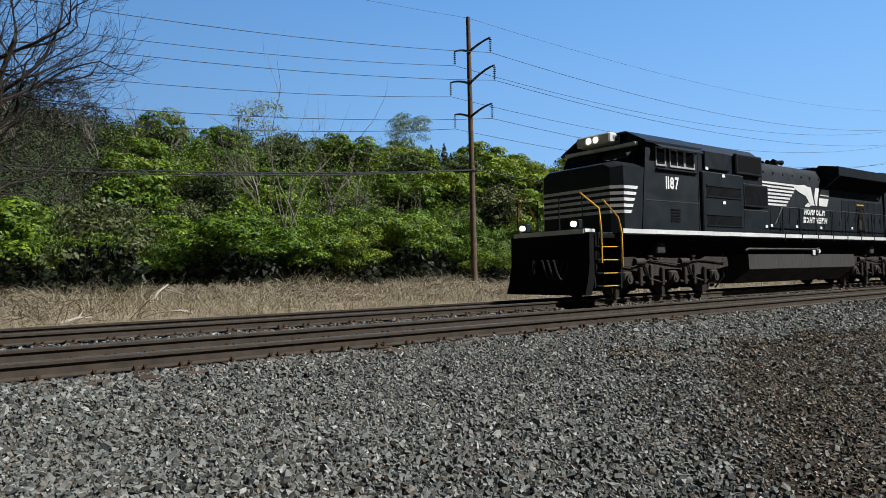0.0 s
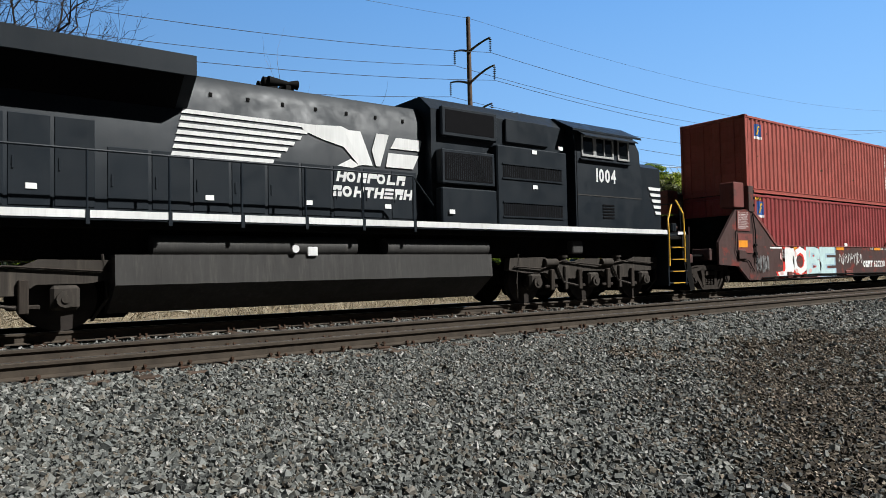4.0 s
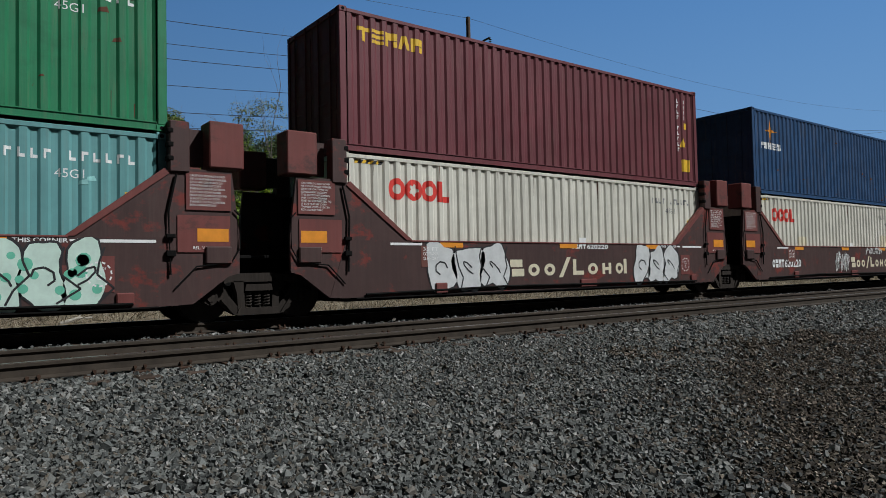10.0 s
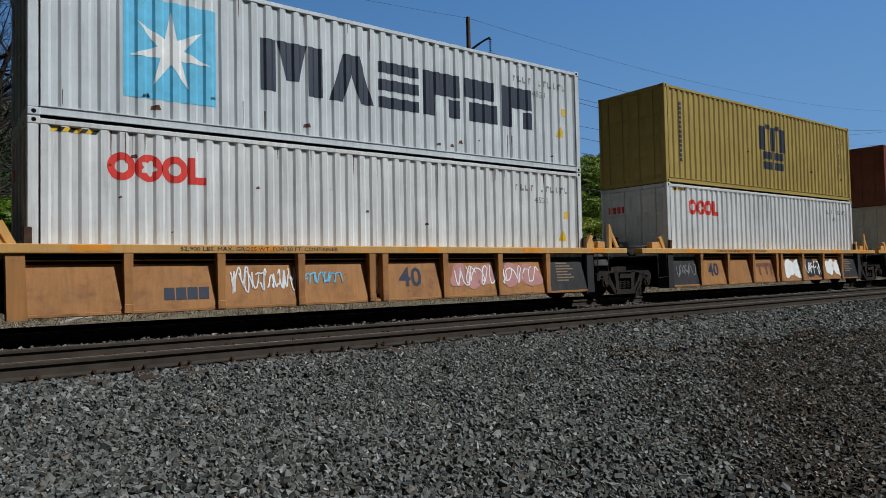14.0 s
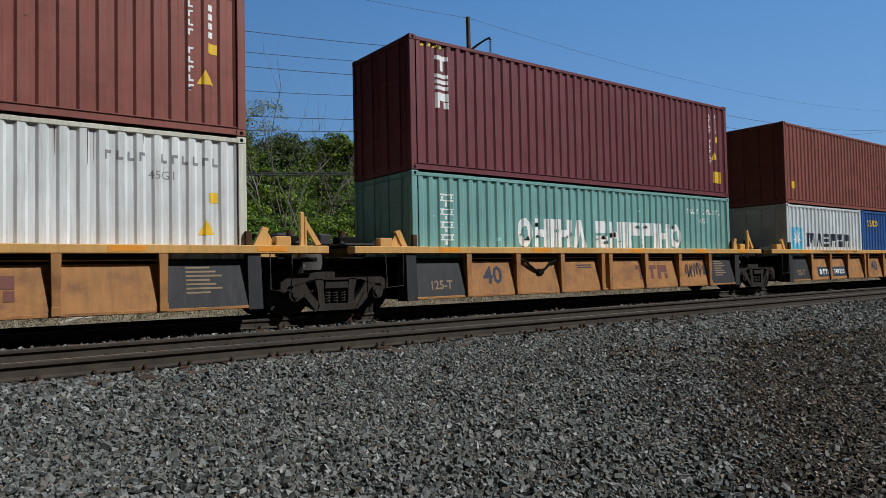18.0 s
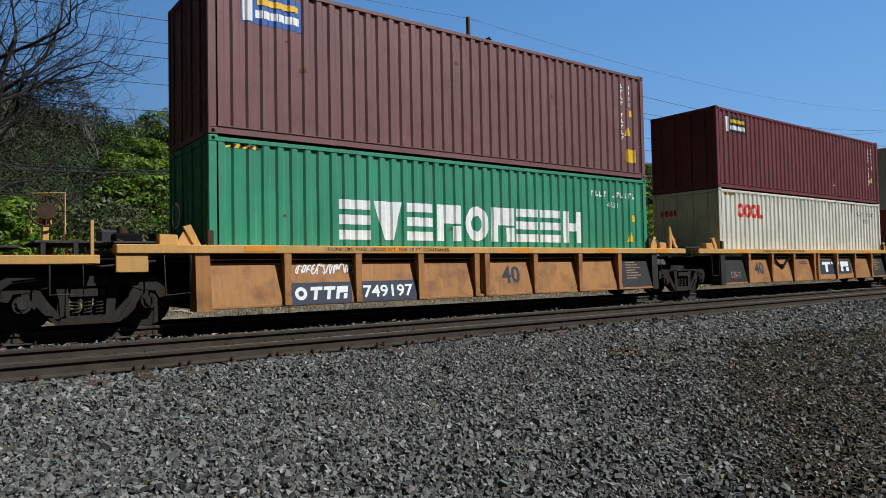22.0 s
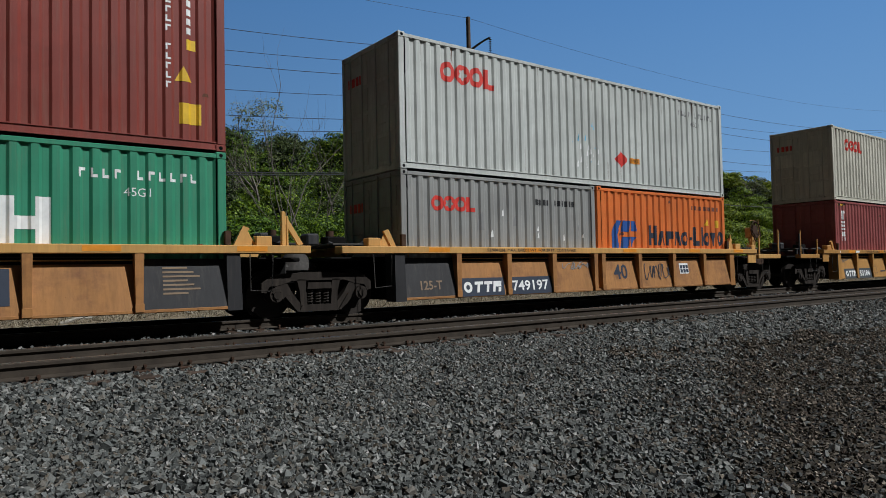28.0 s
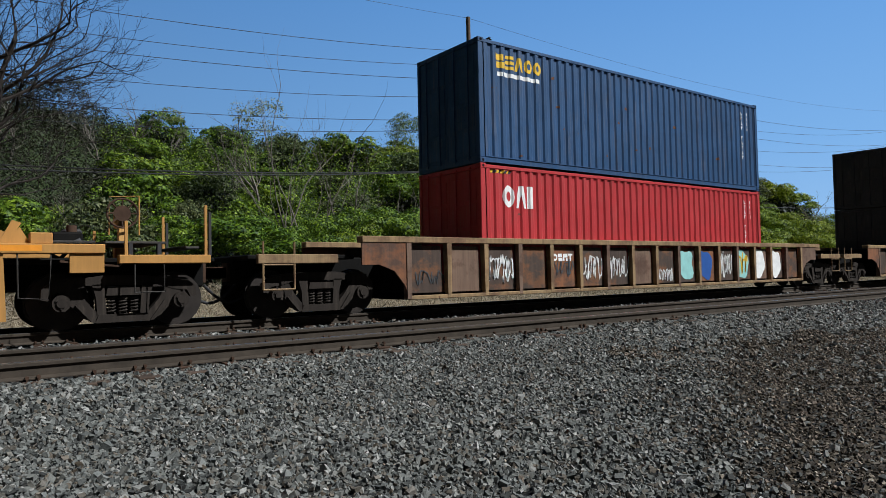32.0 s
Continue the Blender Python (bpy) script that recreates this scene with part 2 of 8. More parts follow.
plain("mark_silver", (0.66, 0.67, 0.66), 0.5)
plain("mark_blush", (0.72, 0.47, 0.44), 0.65)
plain("mark_tan", (0.26, 0.18, 0.11), 0.7)
plain("mark_slate", (0.055, 0.065, 0.075), 0.6)
glass = Nodes("dark_glass")
glass.finish((0.012, 0.014, 0.016), 0.06, 0, 0.8)
lampm = Nodes("headlamp")
lampm.finish((0.9, 0.85, 0.7), 0.2)
lampm.p.inputs["Emission Color"].default_value = (1.0, 0.82, 0.55, 1)
lampm.p.inputs["Emission Strength"].default_value = 1.5
BOX_TONES = {
    "faded_red": (0.40, 0.095, 0.075), "red": (0.30, 0.05, 0.05), "salmon": (0.44, 0.105, 0.085), "wine": (0.155, 0.035, 0.045),
    "green": (0.035, 0.24, 0.105), "teal": (0.16, 0.37, 0.37), "maroon": (0.175, 0.045, 0.055), "cream": (0.78, 0.755, 0.65),
    "blue": (0.028, 0.085, 0.205), "white": (0.78, 0.785, 0.77), "mustard": (0.46, 0.335, 0.085), "brick": (0.27, 0.085, 0.065),
    "mauve": (0.21, 0.098, 0.098), "lightgrey": (0.63, 0.65, 0.615), "midgrey": (0.34, 0.34, 0.325), "orange": (0.78, 0.19, 0.035),
    "tomato": (0.50, 0.035, 0.04), "bright_blue": (0.025, 0.10, 0.34), "rust": (0.26, 0.055, 0.04), "old_white": (0.70, 0.675, 0.565),
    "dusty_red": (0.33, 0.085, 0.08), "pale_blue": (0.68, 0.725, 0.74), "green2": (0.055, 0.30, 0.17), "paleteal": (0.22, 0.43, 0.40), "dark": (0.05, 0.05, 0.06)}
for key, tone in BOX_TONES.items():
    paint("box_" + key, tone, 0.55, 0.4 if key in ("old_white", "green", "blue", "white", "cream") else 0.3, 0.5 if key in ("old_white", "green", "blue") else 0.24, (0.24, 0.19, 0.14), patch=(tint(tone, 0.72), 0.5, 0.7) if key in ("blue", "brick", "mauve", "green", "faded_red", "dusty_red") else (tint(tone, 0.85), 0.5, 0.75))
paint("car_maroon", (0.072, 0.038, 0.034), 0.65, 0.4, 0.35, (0.10, 0.075, 0.065), patch=((0.21, 0.032, 0.022), 0.55, 0.63))
paint("car_maroon_fresh", (0.19, 0.055, 0.047), 0.65, 0.3, 0.2, (0.12, 0.07, 0.06), patch=((0.085, 0.04, 0.035), 0.56, 0.66))
paint("car_yellow", (0.45, 0.21, 0.065), 0.65, 0.45, 0.6, (0.13, 0.07, 0.035), patch=((0.22, 0.095, 0.04), 0.48, 0.68))
paint("car_yellow_fresh", (0.52, 0.265, 0.068), 0.6, 0.35, 0.25, (0.20, 0.12, 0.05), patch=((0.36, 0.18, 0.06), 0.56, 0.74))
paint("sill_yellow", (0.66, 0.37, 0.11), 0.6, 0.3, 0.35, (0.26, 0.15, 0.06))
paint("car_black", (0.035, 0.034, 0.036), 0.6, 0.5, 0.25, (0.12, 0.10, 0.085))
paint("car_brown", (0.20, 0.125, 0.085), 0.75, 0.7, 0.5, (0.10, 0.075, 0.06), patch=((0.10, 0.05, 0.032), 0.48, 0.62))
paint("car_brown_dark", (0.075, 0.05, 0.038), 0.75, 0.6, 0.6, (0.13, 0.085, 0.06), patch=((0.20, 0.085, 0.035), 0.50, 0.60))
paint("car_rust", (0.26, 0.105, 0.045), 0.8, 0.6, 0.6, (0.12, 0.08, 0.06), patch=((0.08, 0.05, 0.038), 0.46, 0.60))
paint("sill_tan", (0.34, 0.225, 0.11), 0.75, 0.7, 0.6, (0.10, 0.065, 0.045), patch=((0.16, 0.085, 0.045), 0.47, 0.62))

# ---------------------------------------------------------------- mesh helpers
class Shape:
    """Collects faces of one part."""

    def __init__(self):
        self.v, self.f = [], []

    def add(self, verts, faces):
        k = len(self.v)
        self.v += [tuple(p) for p in verts]
        self.f += [tuple(i + k for i in f) for f in faces]
        return self

    def box(self, x0, x1, y0, y1, z0, z1, c=0.0):
        x0, x1, y0, y1, z0, z1 = min(x0, x1), max(x0, x1), min(y0, y1), max(y0, y1), min(z0, z1), max(z0, z1)
        if c <= 0:
            v = [(x, y, z) for x in (x0, x1) for y in (y0, y1) for z in (z0, z1)]
            return self.add(v, [(0, 1, 3, 2), (4, 6, 7, 5), (0, 4, 5, 1), (2, 3, 7, 6), (0, 2, 6, 4), (1, 5, 7, 3)])
        c = min(c, (x1 - x0) * 0.45, (y1 - y0) * 0.45, (z1 - z0) * 0.45)
        lo, hi, v, idx = (x0, y0, z0), (x1, y1, z1), [], {}
        for s in [(a, b, d) for a in (0, 1) for b in (0, 1) for d in (0, 1)]:
            for ax in range(3):
                p = [(hi[i] if s[i] else lo[i]) for i in range(3)]
                for i in range(3):
                    if i != ax:
                        p[i] += -c if s[i] else c
                idx[s, ax] = len(v)
                v.append(p)
        f = []
        for ax in range(3):
            o = [i for i in range(3) if i != ax]
            for s in (0, 1):
                q = []
                for a, b in ((0, 0), (1, 0), (1, 1), (0, 1)):
                    key = [0, 0, 0]
                    key[ax], key[o[0]], key[o[1]] = s, a, b
                    q.append(idx[tuple(key), ax])
                f.append(q)
            for a in (0, 1):
                for b in (0, 1):
                    k0, k1 = [0, 0, 0], [0, 0, 0]
                    k0[o[0]], k0[o[1]], k1[o[0]], k1[o[1]] = a, b, a, b
                    k1[ax] = 1
                    k0, k1 = tuple(k0), tuple(k1)
                    f.append((idx[k0, o[0]], idx[k0, o[1]], idx[k1, o[1]], idx[k1, o[0]]))
        for s in [(a, b, d) for a in (0, 1) for b in (0, 1) for d in (0, 1)]:
            f.append([idx[s, i] for i in range(3)])
        return self.add(v, f)

    def prism(self, poly, y0, y1, axis="y"):
        """A polygon in (x, z), (y, z) or (x, y), drawn out along y, x or z."""
        n = len(poly)
        put = {"y": lambda p, d: (p[0], d, p[1]), "x": lambda p, d: (d, p[0], p[1]), "z": lambda p, d: (p[0], p[1], d)}[axis]
        v = [put(p, y0) for p in poly] + [put(p, y1) for p in poly]
        return self.add(v, [tuple(range(n)), tuple(range(2 * n - 1, n - 1, -1))] + [(i, (i + 1) % n, n + (i + 1) % n, n + i) for i in range(n)])

    def disc(self, c, r, d0, d1, axis="y", n=20, r2=None):
        r2 = r if r2 is None else r2
        v = []
        for d, rr in ((d0, r), (d1, r2)):
            for i in range(n):
                a = 2 * math.pi * i / n
                p, q = rr * math.cos(a), rr * math.sin(a)
                v.append({"y": (c[0] + p, c[1] + d, c[2] + q), "x": (c[0] + d, c[1] + p, c[2] + q), "z": (c[0] + p, c[1] + q, c[2] + d)}[axis])
        return self.add(v, [tuple(range(n)), tuple(range(2 * n - 1, n - 1, -1))] + [(i, (i + 1) % n, n + (i + 1) % n, n + i) for i in range(n)])

    def tube(self, pts, r, n=8, r_end=None):
        pts = [Vector(p) for p in pts]
        rings, v, f = len(pts), [], []
        for k, p in enumerate(pts):
            d = (pts[min(k + 1, rings - 1)] - pts[max(k - 1, 0)]).normalized()
            a = d.cross(Vector((0, 0, 1)))
            a = (a if a.length > 0.05 else d.cross(Vector((1, 0, 0)))).normalized()
            b = d.cross(a)
            rr = r if r_end is None else r + (r_end - r) * k / (rings - 1)
            v += [p + (a * math.cos(2 * math.pi * i / n) + b * math.sin(2 * math.pi * i / n)) * rr for i in range(n)]
        for k in range(rings - 1):
            f += [(k * n + i, k * n + (i + 1) % n, (k + 1) * n + (i + 1) % n, (k + 1) * n + i) for i in range(n)]
        f += [tuple(range(n)), tuple(range(rings * n - 1, (rings - 1) * n - 1, -1))]
        return self.add(v, f)

    def mapped(self, fn):
        self.v = [fn(*p) for p in self.v]
        return self

    def mesh(self, name, smooth=35):
        me = bpy.data.meshes.new(name)
        me.from_pydata(self.v, [], self.f)
        bm = bmesh.new()
        bm.from_mesh(me)
        bmesh.ops.recalc_face_normals(bm, faces=bm.faces)
        bm.to_mesh(me)
        bm.free()
        if smooth:
            me.shade_smooth()
            me.set_sharp_from_angle(angle=radians(smooth))
        me.materials.append(None)
        return me


def part(name, shape, material, parent, label="", at=None, smooth=35):
    """Links a shape (or a finished mesh) as one mesh object under a thing or a part."""
    me = shape.mesh(name, smooth) if isinstance(shape, Shape) else shape
    ob = new(name, me)
    ob.material_slots[0].link = "OBJECT"
    ob.material_slots[0].material = MATS[material]
    ob.parent = parent
    if at is not None:
        ob.location = at
    return tagged(ob, label=label)


def thing(name, label, category, at=(0, 0, 0), group="", kind=""):
    ob = new(name)
    ob.empty_display_size = 0.3
    ob.location = at
    return tagged(ob, label=label, category=category, group=group, kind=kind)


def grid_mesh(name, xs, ys, height):
    gx, gy = np.meshgrid(xs, ys)
    gz = height(gx, gy)
    me = bpy.data.meshes.new(name)
    nx, ny = len(xs), len(ys)
    idx = np.arange(nx * ny).reshape(ny, nx)
    quads = np.stack([idx[:-1, :-1], idx[:-1, 1:], idx[1:, 1:], idx[1:, :-1]], -1).reshape(-1, 4)
    verts = np.stack([gx, gy, gz], -1).reshape(-1, 3)
    return raw_mesh(me, verts, quads)


def raw_mesh(me, verts, faces):
    """Fills a mesh from arrays of vertices and of faces with equal corner counts."""
    n, k = faces.shape
    me.vertices.add(len(verts))
    me.vertices.foreach_set("co", np.ascontiguousarray(verts, dtype=np.float32).ravel())
    me.loops.add(n * k)
    me.loops.foreach_set("vertex_index", np.ascontiguousarray(faces, dtype=np.int32).ravel())
    me.polygons.add(n)
    me.polygons.foreach_set("loop_start", np.arange(0, n * k, k, dtype=np.int32))
    me.update(calc_edges=True)
    me.validate()
    return me


# ---------------------------------------------------------------- the land
def smooth_step(a):
    a = np.clip(a, 0, 1)
    return a * a * (3 - 2 * a)


BEARINGS = [-60, 2, 6, 9, 12, 20, 30, 40, 50, 60, 68, 75, 90]
CREST = [25, 24, 23, 21, 19.0, 17.3, 16.3, 15.0, 12.8, 11.2, 8.0, 7.0, 7.0]


def waves(x, y):
    return np.sin(x * 0.9 + 1.3 * np.sin(y * 0.55)) * np.cos(y * 0.8 + 0.7 * np.sin(x * 0.4))


def trodden(x, y):
    """How far the ballast has given way to trodden earth: 0 to 1."""
    edge = y - 0.62 * x + 0.55 * waves(x * 0.9, y * 1.3) + 0.35 * waves(x * 2.9, y * 3.3)
    return smooth_step((0.9 - edge) / 1.5) * smooth_step((6.6 - 0.12 * np.maximum(x - 8.0, 0) + 0.25 * waves(x * 1.7, y) - y) / 0.5)


def land(x, y):
    """Height of the ground: the ballast bed, its shoulder, the grass strip and the wooded slope."""
    bed = np.interp(y, [-400, 0, 3.0, 5.6, 7.0, 7.5, 9.8, 10.3, 11.3, 11.8, 14.2, 14.8, 16.2, 17.5, 30, 36, 42], [-0.85, -0.84, -0.78, -0.52, -0.27, -0.215, -0.215, -0.27, -0.27, -0.215, -0.215, -0.25, -0.55, -0.42, -0.2, 0.1, 0.4])
    rough = waves(x * 2.3, y * 2.1) * 0.012 + waves(x * 0.31, y * 0.27) * np.where((y > 16.5) | (y < 5.0), 0.06, 0.0)
    ridge = np.exp(-(((y - 6.1 + 0.12 * (x - 8.0)) / 0.28) ** 2)) * smooth_step((x - 7.4) / 1.4) * smooth_step((24 - x) / 6)
    rough = rough + ridge * (0.08 + 0.075 * np.maximum(waves(x * 3.1, y * 1.3), -0.4)) + waves(x * 4.7, y * 4.1) * 0.022 * smooth_step((6.6 - y) / 0.6)
    b = np.degrees(np.arctan2(x, np.maximum(y, 1e-3)))
    d = np.hypot(x, y)
    top = np.interp(b, BEARINGS, CREST) * np.interp(np.abs(b - 20), [80, 110], [1, 0])
    y_top = np.maximum(112 * np.cos(np.radians(np.clip(b, -80, 80))), 58)
    rise = smooth_step((y - 38) / (y_top - 38))
    fall = 1 - smooth_step((d - 170) / 260)
    return np.where(y > 38, bed + rise * top * fall + waves(x * 0.06, y * 0.07) * 1.0 * rise, bed + rough)


def spread(parts):
    return np.concatenate([np.arange(a, b, s) for a, b, s in parts])


xs = spread([(-2400, -400, 200), (-400, -60, 20), (-60, -6, 3), (-6, -1, 0.5), (-1, 16, 0.14), (16, 40, 0.5), (40, 130, 3), (130, 420, 20), (420, 2600, 200)])
ys = spread([(-800, -40, 95), (-40, -2, 4), (-2, 2, 0.4), (2, 8, 0.14), (8, 18, 0.35), (18, 44, 1.0), (44, 130, 3), (130, 430, 15), (430, 3200, 180)])
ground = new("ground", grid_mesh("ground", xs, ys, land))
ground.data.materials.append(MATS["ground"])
ground.data.shade_smooth()
tagged(ground, "grey crushed-stone ballast, bare earth and dry grassy land", "ground", kind="structure")

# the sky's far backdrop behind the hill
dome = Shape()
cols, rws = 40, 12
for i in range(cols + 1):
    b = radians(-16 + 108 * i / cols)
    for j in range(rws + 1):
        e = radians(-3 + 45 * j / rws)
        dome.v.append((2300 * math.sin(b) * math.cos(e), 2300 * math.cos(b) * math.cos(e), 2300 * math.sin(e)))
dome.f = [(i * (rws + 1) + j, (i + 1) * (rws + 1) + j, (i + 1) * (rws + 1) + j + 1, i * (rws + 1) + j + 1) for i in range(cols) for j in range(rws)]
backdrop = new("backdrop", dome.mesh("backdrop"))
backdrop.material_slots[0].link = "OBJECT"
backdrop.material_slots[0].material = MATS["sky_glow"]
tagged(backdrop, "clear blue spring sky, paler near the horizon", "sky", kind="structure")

# rails, ties, plates and spikes
RAIL = [(-0.075, -0.172), (0.075, -0.172), (0.075, -0.160), (0.012, -0.140), (0.009, -0.052), (0.036, -0.040), (0.036, -0.010), (0.028, 0.0), (-0.028, 0.0), (-0.036, -0.010), (-0.036, -0.040), (-0.009, -0.052), (-0.012, -0.140), (-0.075, -0.160)]


def track(name, yc, label, seed):
    rng = random.Random(seed)
    tr = thing(name, label, "railway track", (0, yc, 0), kind="structure")
    for side in (-1, 1):
        rail = part("rail", Shape().prism([(side * 0.754 + a, b) for a, b in RAIL], -420, 420, "x"), "rail_rust", tr, "rusty brown steel rail")
        part("running_surface", Shape().box(-420, 420, side * 0.754 - 0.026, side * 0.754 + 0.026, 0.0005, 0.003), "rail_top", rail, "worn bright rail top")
    tie = Shape().box(-0.115, 0.115, -1.3, 1.3, -0.37, -0.192, 0.012).mesh("tie")
    plate = Shape().box(-0.09, 0.09, -0.18, 0.18, -0.192, -0.174, 0.004).mesh("tie_plate")
    spike = Shape().box(-0.008, 0.008, -0.008, 0.008, -0.20, -0.145).prism([(-0.016, -0.150), (0.016, -0.150), (0.016, -0.128), (0.0, -0.120), (-0.016, -0.128)], -0.012, 0.03).mesh("spike")
    anchor = Shape().box(-0.014, 0.014, -0.085, 0.085, -0.195, -0.178).box(-0.014, 0.014, -0.1, -0.07, -0.195, -0.14, 0.004).mesh("rail_anchor")
    for k in range(96):
        x = -5.2 + k * 0.5 + rng.uniform(-0.04, 0.04)
        t = part("tie", tie, "tie_wood", tr, at=(x, 0, rng.uniform(-0.012, 0.004)))
        t.rotation_euler.z = rng.uniform(-0.015, 0.015)
        for side in (-1, 1):
            part("tie_plate", plate, "plate_rust", t, at=(0, side * 0.754, 0))
            if k < 36 and side < 0 or k < 24:
                for dx, dy in ((-0.05, -0.088), (0.05, -0.088)) if rng.random() < 0.7 else ((0.03, -0.088),):
                    part("spike", spike, "plate_rust", t, at=(dx, side * 0.754 + dy, rng.uniform(0, 0.012)))
        if rng.random() < 0.3 and k < 40:
            part("rail_anchor", anchor, "plate_rust", tr, at=(x + 0.14, -0.754, 0))
    return tr


near_track = track("track_near", NEAR_TRACK, "rusty unused-looking rails on wooden ties in grey ballast", 3)
far_track = track("track_far", FAR_TRACK, "main-line rails on wooden ties in grey ballast under the train", 4)


def stones(name, count, region, size, seed, label, mat="ballast"):
    """Loose crushed stones: small uneven lumps, each its own piece of one mesh."""
    rng = np.random.default_rng(seed)
    base = np.array([(i, j, k) for k in (-1, 1) for j in (-1, 1) for i in (-1, 1)], float)
    quad = np.array([(0, 2, 3, 1), (4, 5, 7, 6), (0, 1, 5, 4), (2, 6, 7, 3), (0, 4, 6, 2), (1, 3, 7, 5)])
    x, y = region(rng, count)
    count = len(x)
    r = rng.uniform(*size, count) * np.where(rng.random(count) < 0.10, 1.45, 1.0)
    v = (base[None] + rng.uniform(-0.50, 0.12, (count, 8, 3)) * base[None]) * rng.uniform((0.8, 0.58, 0.45), (1.2, 0.95, 0.75), (count, 3))[:, None, :]
    q = rng.normal(size=(count, 4)) * (0.8, 0.55, 0.55, 1.0)
    q /= np.linalg.norm(q, axis=1, keepdims=True)
    w, a, b, c = q.T
    rot = np.stack([1 - 2 * (b * b + c * c), 2 * (a * b - c * w), 2 * (a * c + b * w), 2 * (a * b + c * w), 1 - 2 * (a * a + c * c), 2 * (b * c - a * w), 2 * (a * c - b * w), 2 * (b * c + a * w), 1 - 2 * (a * a + b * b)], -1).reshape(count, 3, 3)
    v = np.einsum("nij,nkj->nki", rot, v) * r[:, None, None]
    v[..., 0] += x[:, None]
    v[..., 1] += y[:, None]
    v[..., 2] += (land(x, y) + r * rng.uniform(-0.25, 0.95, count))[:, None]
    f = (quad[None] + 8 * np.arange(count)[:, None, None]).reshape(-1, 4)
    ob = new(name, raw_mesh(bpy.data.meshes.new(name), v.reshape(-1, 3), f))
    ob.data.shade_flat()
    ob.data.materials.append(MATS[mat])
    return tagged(ob, label, "ballast", kind="stuff")


def fan(y0, y1, near, far, thin=0.6, start=-1.5):
    """Places over the strip y0..y1, between two bearings' lines, thinner towards the far end."""
    def region(rng, n):
        y = rng.uniform(y0, y1, n)
        x = start - 0.1 + (far - start + 0.1) * rng.random(n) ** near
        keep = np.ones(n, bool)
        for c in (NEAR_TRACK, FAR_TRACK):
            for s in (-0.754, 0.754):
                keep &= np.abs(y - c - s) > 0.085
        # the heap thins out gradually at its ends
        keep &= rng.random(n) < np.clip((x - start) / 1.3, 0, 1) * np.clip((y - y0) / 0.9 + 0.05, 0, 1) * np.clip((far - x) / (0.25 * far), 0, 1)
        # fewer stones on the trodden earth
        keep &= rng.random(n) > trodden(x, y) * thin
        # finer stones lie along the walked band
        band = np.abs(y - 5.45 - 0.17 * x + 0.3 * waves(x, y)) < 0.30
        keep &= ~(band & (rng.random(n) < thin * 0.6) & (x < 8))
        return x[keep], y[keep]
    return region


def earth_only(far):
    """Places on the trodden earth, thinly beyond its edge."""
    def region(rng, n):
        y = rng.uniform(1.5, 6.9, n)
        x = 0.5 + (far - 0.5) * rng.random(n)
        keep = (rng.random(n) < 0.12 + trodden(x, y)) & (x < 2.9 * y + 1.0)
        return x[keep], y[keep]
    return region


def walked_band(rng, n):
    """Places along the worn path of fine grit."""
    x = -0.6 + 9.0 * rng.random(n)
    y = 5.45 + 0.17 * x - 0.3 * waves(x, x * 0.2 + 5.4) + rng.normal(0, 0.24, n)
    return x, y


stones("ballast_foreground", 124000, fan(1.2, 7.9, 1.05, 15.0, 0.93, -1.2), (0.013, 0.026), 11, "grey crushed-stone ballast lumps of the shoulder")
stones("gravel_foreground", 62000, earth_only(15.0), (0.008, 0.019), 14, "fine dark gravel and grit on the trodden earth", "gravel")
stones("grit_foreground", 14000, walked_band, (0.007, 0.015), 15, "fine blue-grey grit along the walked path")
def berm(rng, n):
    """Places along the low bank of scraped-up soil."""
    x = 7.6 + 15.0 * rng.random(n) ** 1.2
    y = 6.1 - 0.12 * (x - 8.0) + rng.normal(0, 0.2, n)
    keep = rng.random(n) < 0.45 + 0.6 * waves(x * 3.1, y * 1.3)
    return x[keep], y[keep]


stones("berm_clods", 9000, berm, (0.010, 0.028), 16, "dark clods and stones of a scraped-up earth bank", "gravel")
stones("ballast_distance", 62000, fan(2.0, 7.9, 1.2, 40.0, 0.93, 8.5), (0.021, 0.037), 12, "grey crushed-stone ballast farther along the shoulder")
stones("ballast_between_rails", 26000, fan(7.0, 14.4, 1.15, 30.0), (0.018, 0.034), 13, "grey crushed-stone ballast round the ties")

# ---------------------------------------------------------------- shipping containers
WIDE = 2.438
PITCH = 0.278


def corrugation(length):
    """Break points (x, depth) of the corrugated wall of a container of that length."""
    n = round((length - 0.36) / PITCH)
    p = (length - 0.36) / n
    out = []
    for k in range(n):
        x = 0.18 + k * p
        out += [(x, 0.012), (x + 0.36 * p, 0.012), (x + 0.52 * p, 0.048), (x + 0.84 * p, 0.048)]
    return out + [(length - 0.18, 0.012)]


def wrap_on_wall(bm, length, lift=0.004):
    """Lays flat faces, drawn in x and z, on the corrugated near wall."""
    pts = corrugation(length)
    lo, hi = min(v.co.x for v in bm.verts), max(v.co.x for v in bm.verts)
    for x, _ in pts:
        if lo < x < hi:
            bmesh.ops.bisect_plane(bm, geom=bm.verts[:] + bm.edges[:] + bm.faces[:], plane_co=(x, 0, 0), plane_no=(1, 0, 0))
    xs_, ds_ = [p[0] for p in pts], [p[1] for p in pts]
    for v in bm.verts:
        v.co.y = -WIDE / 2 + float(np.interp(v.co.x, xs_, ds_)) - lift


GLYPHS = {}


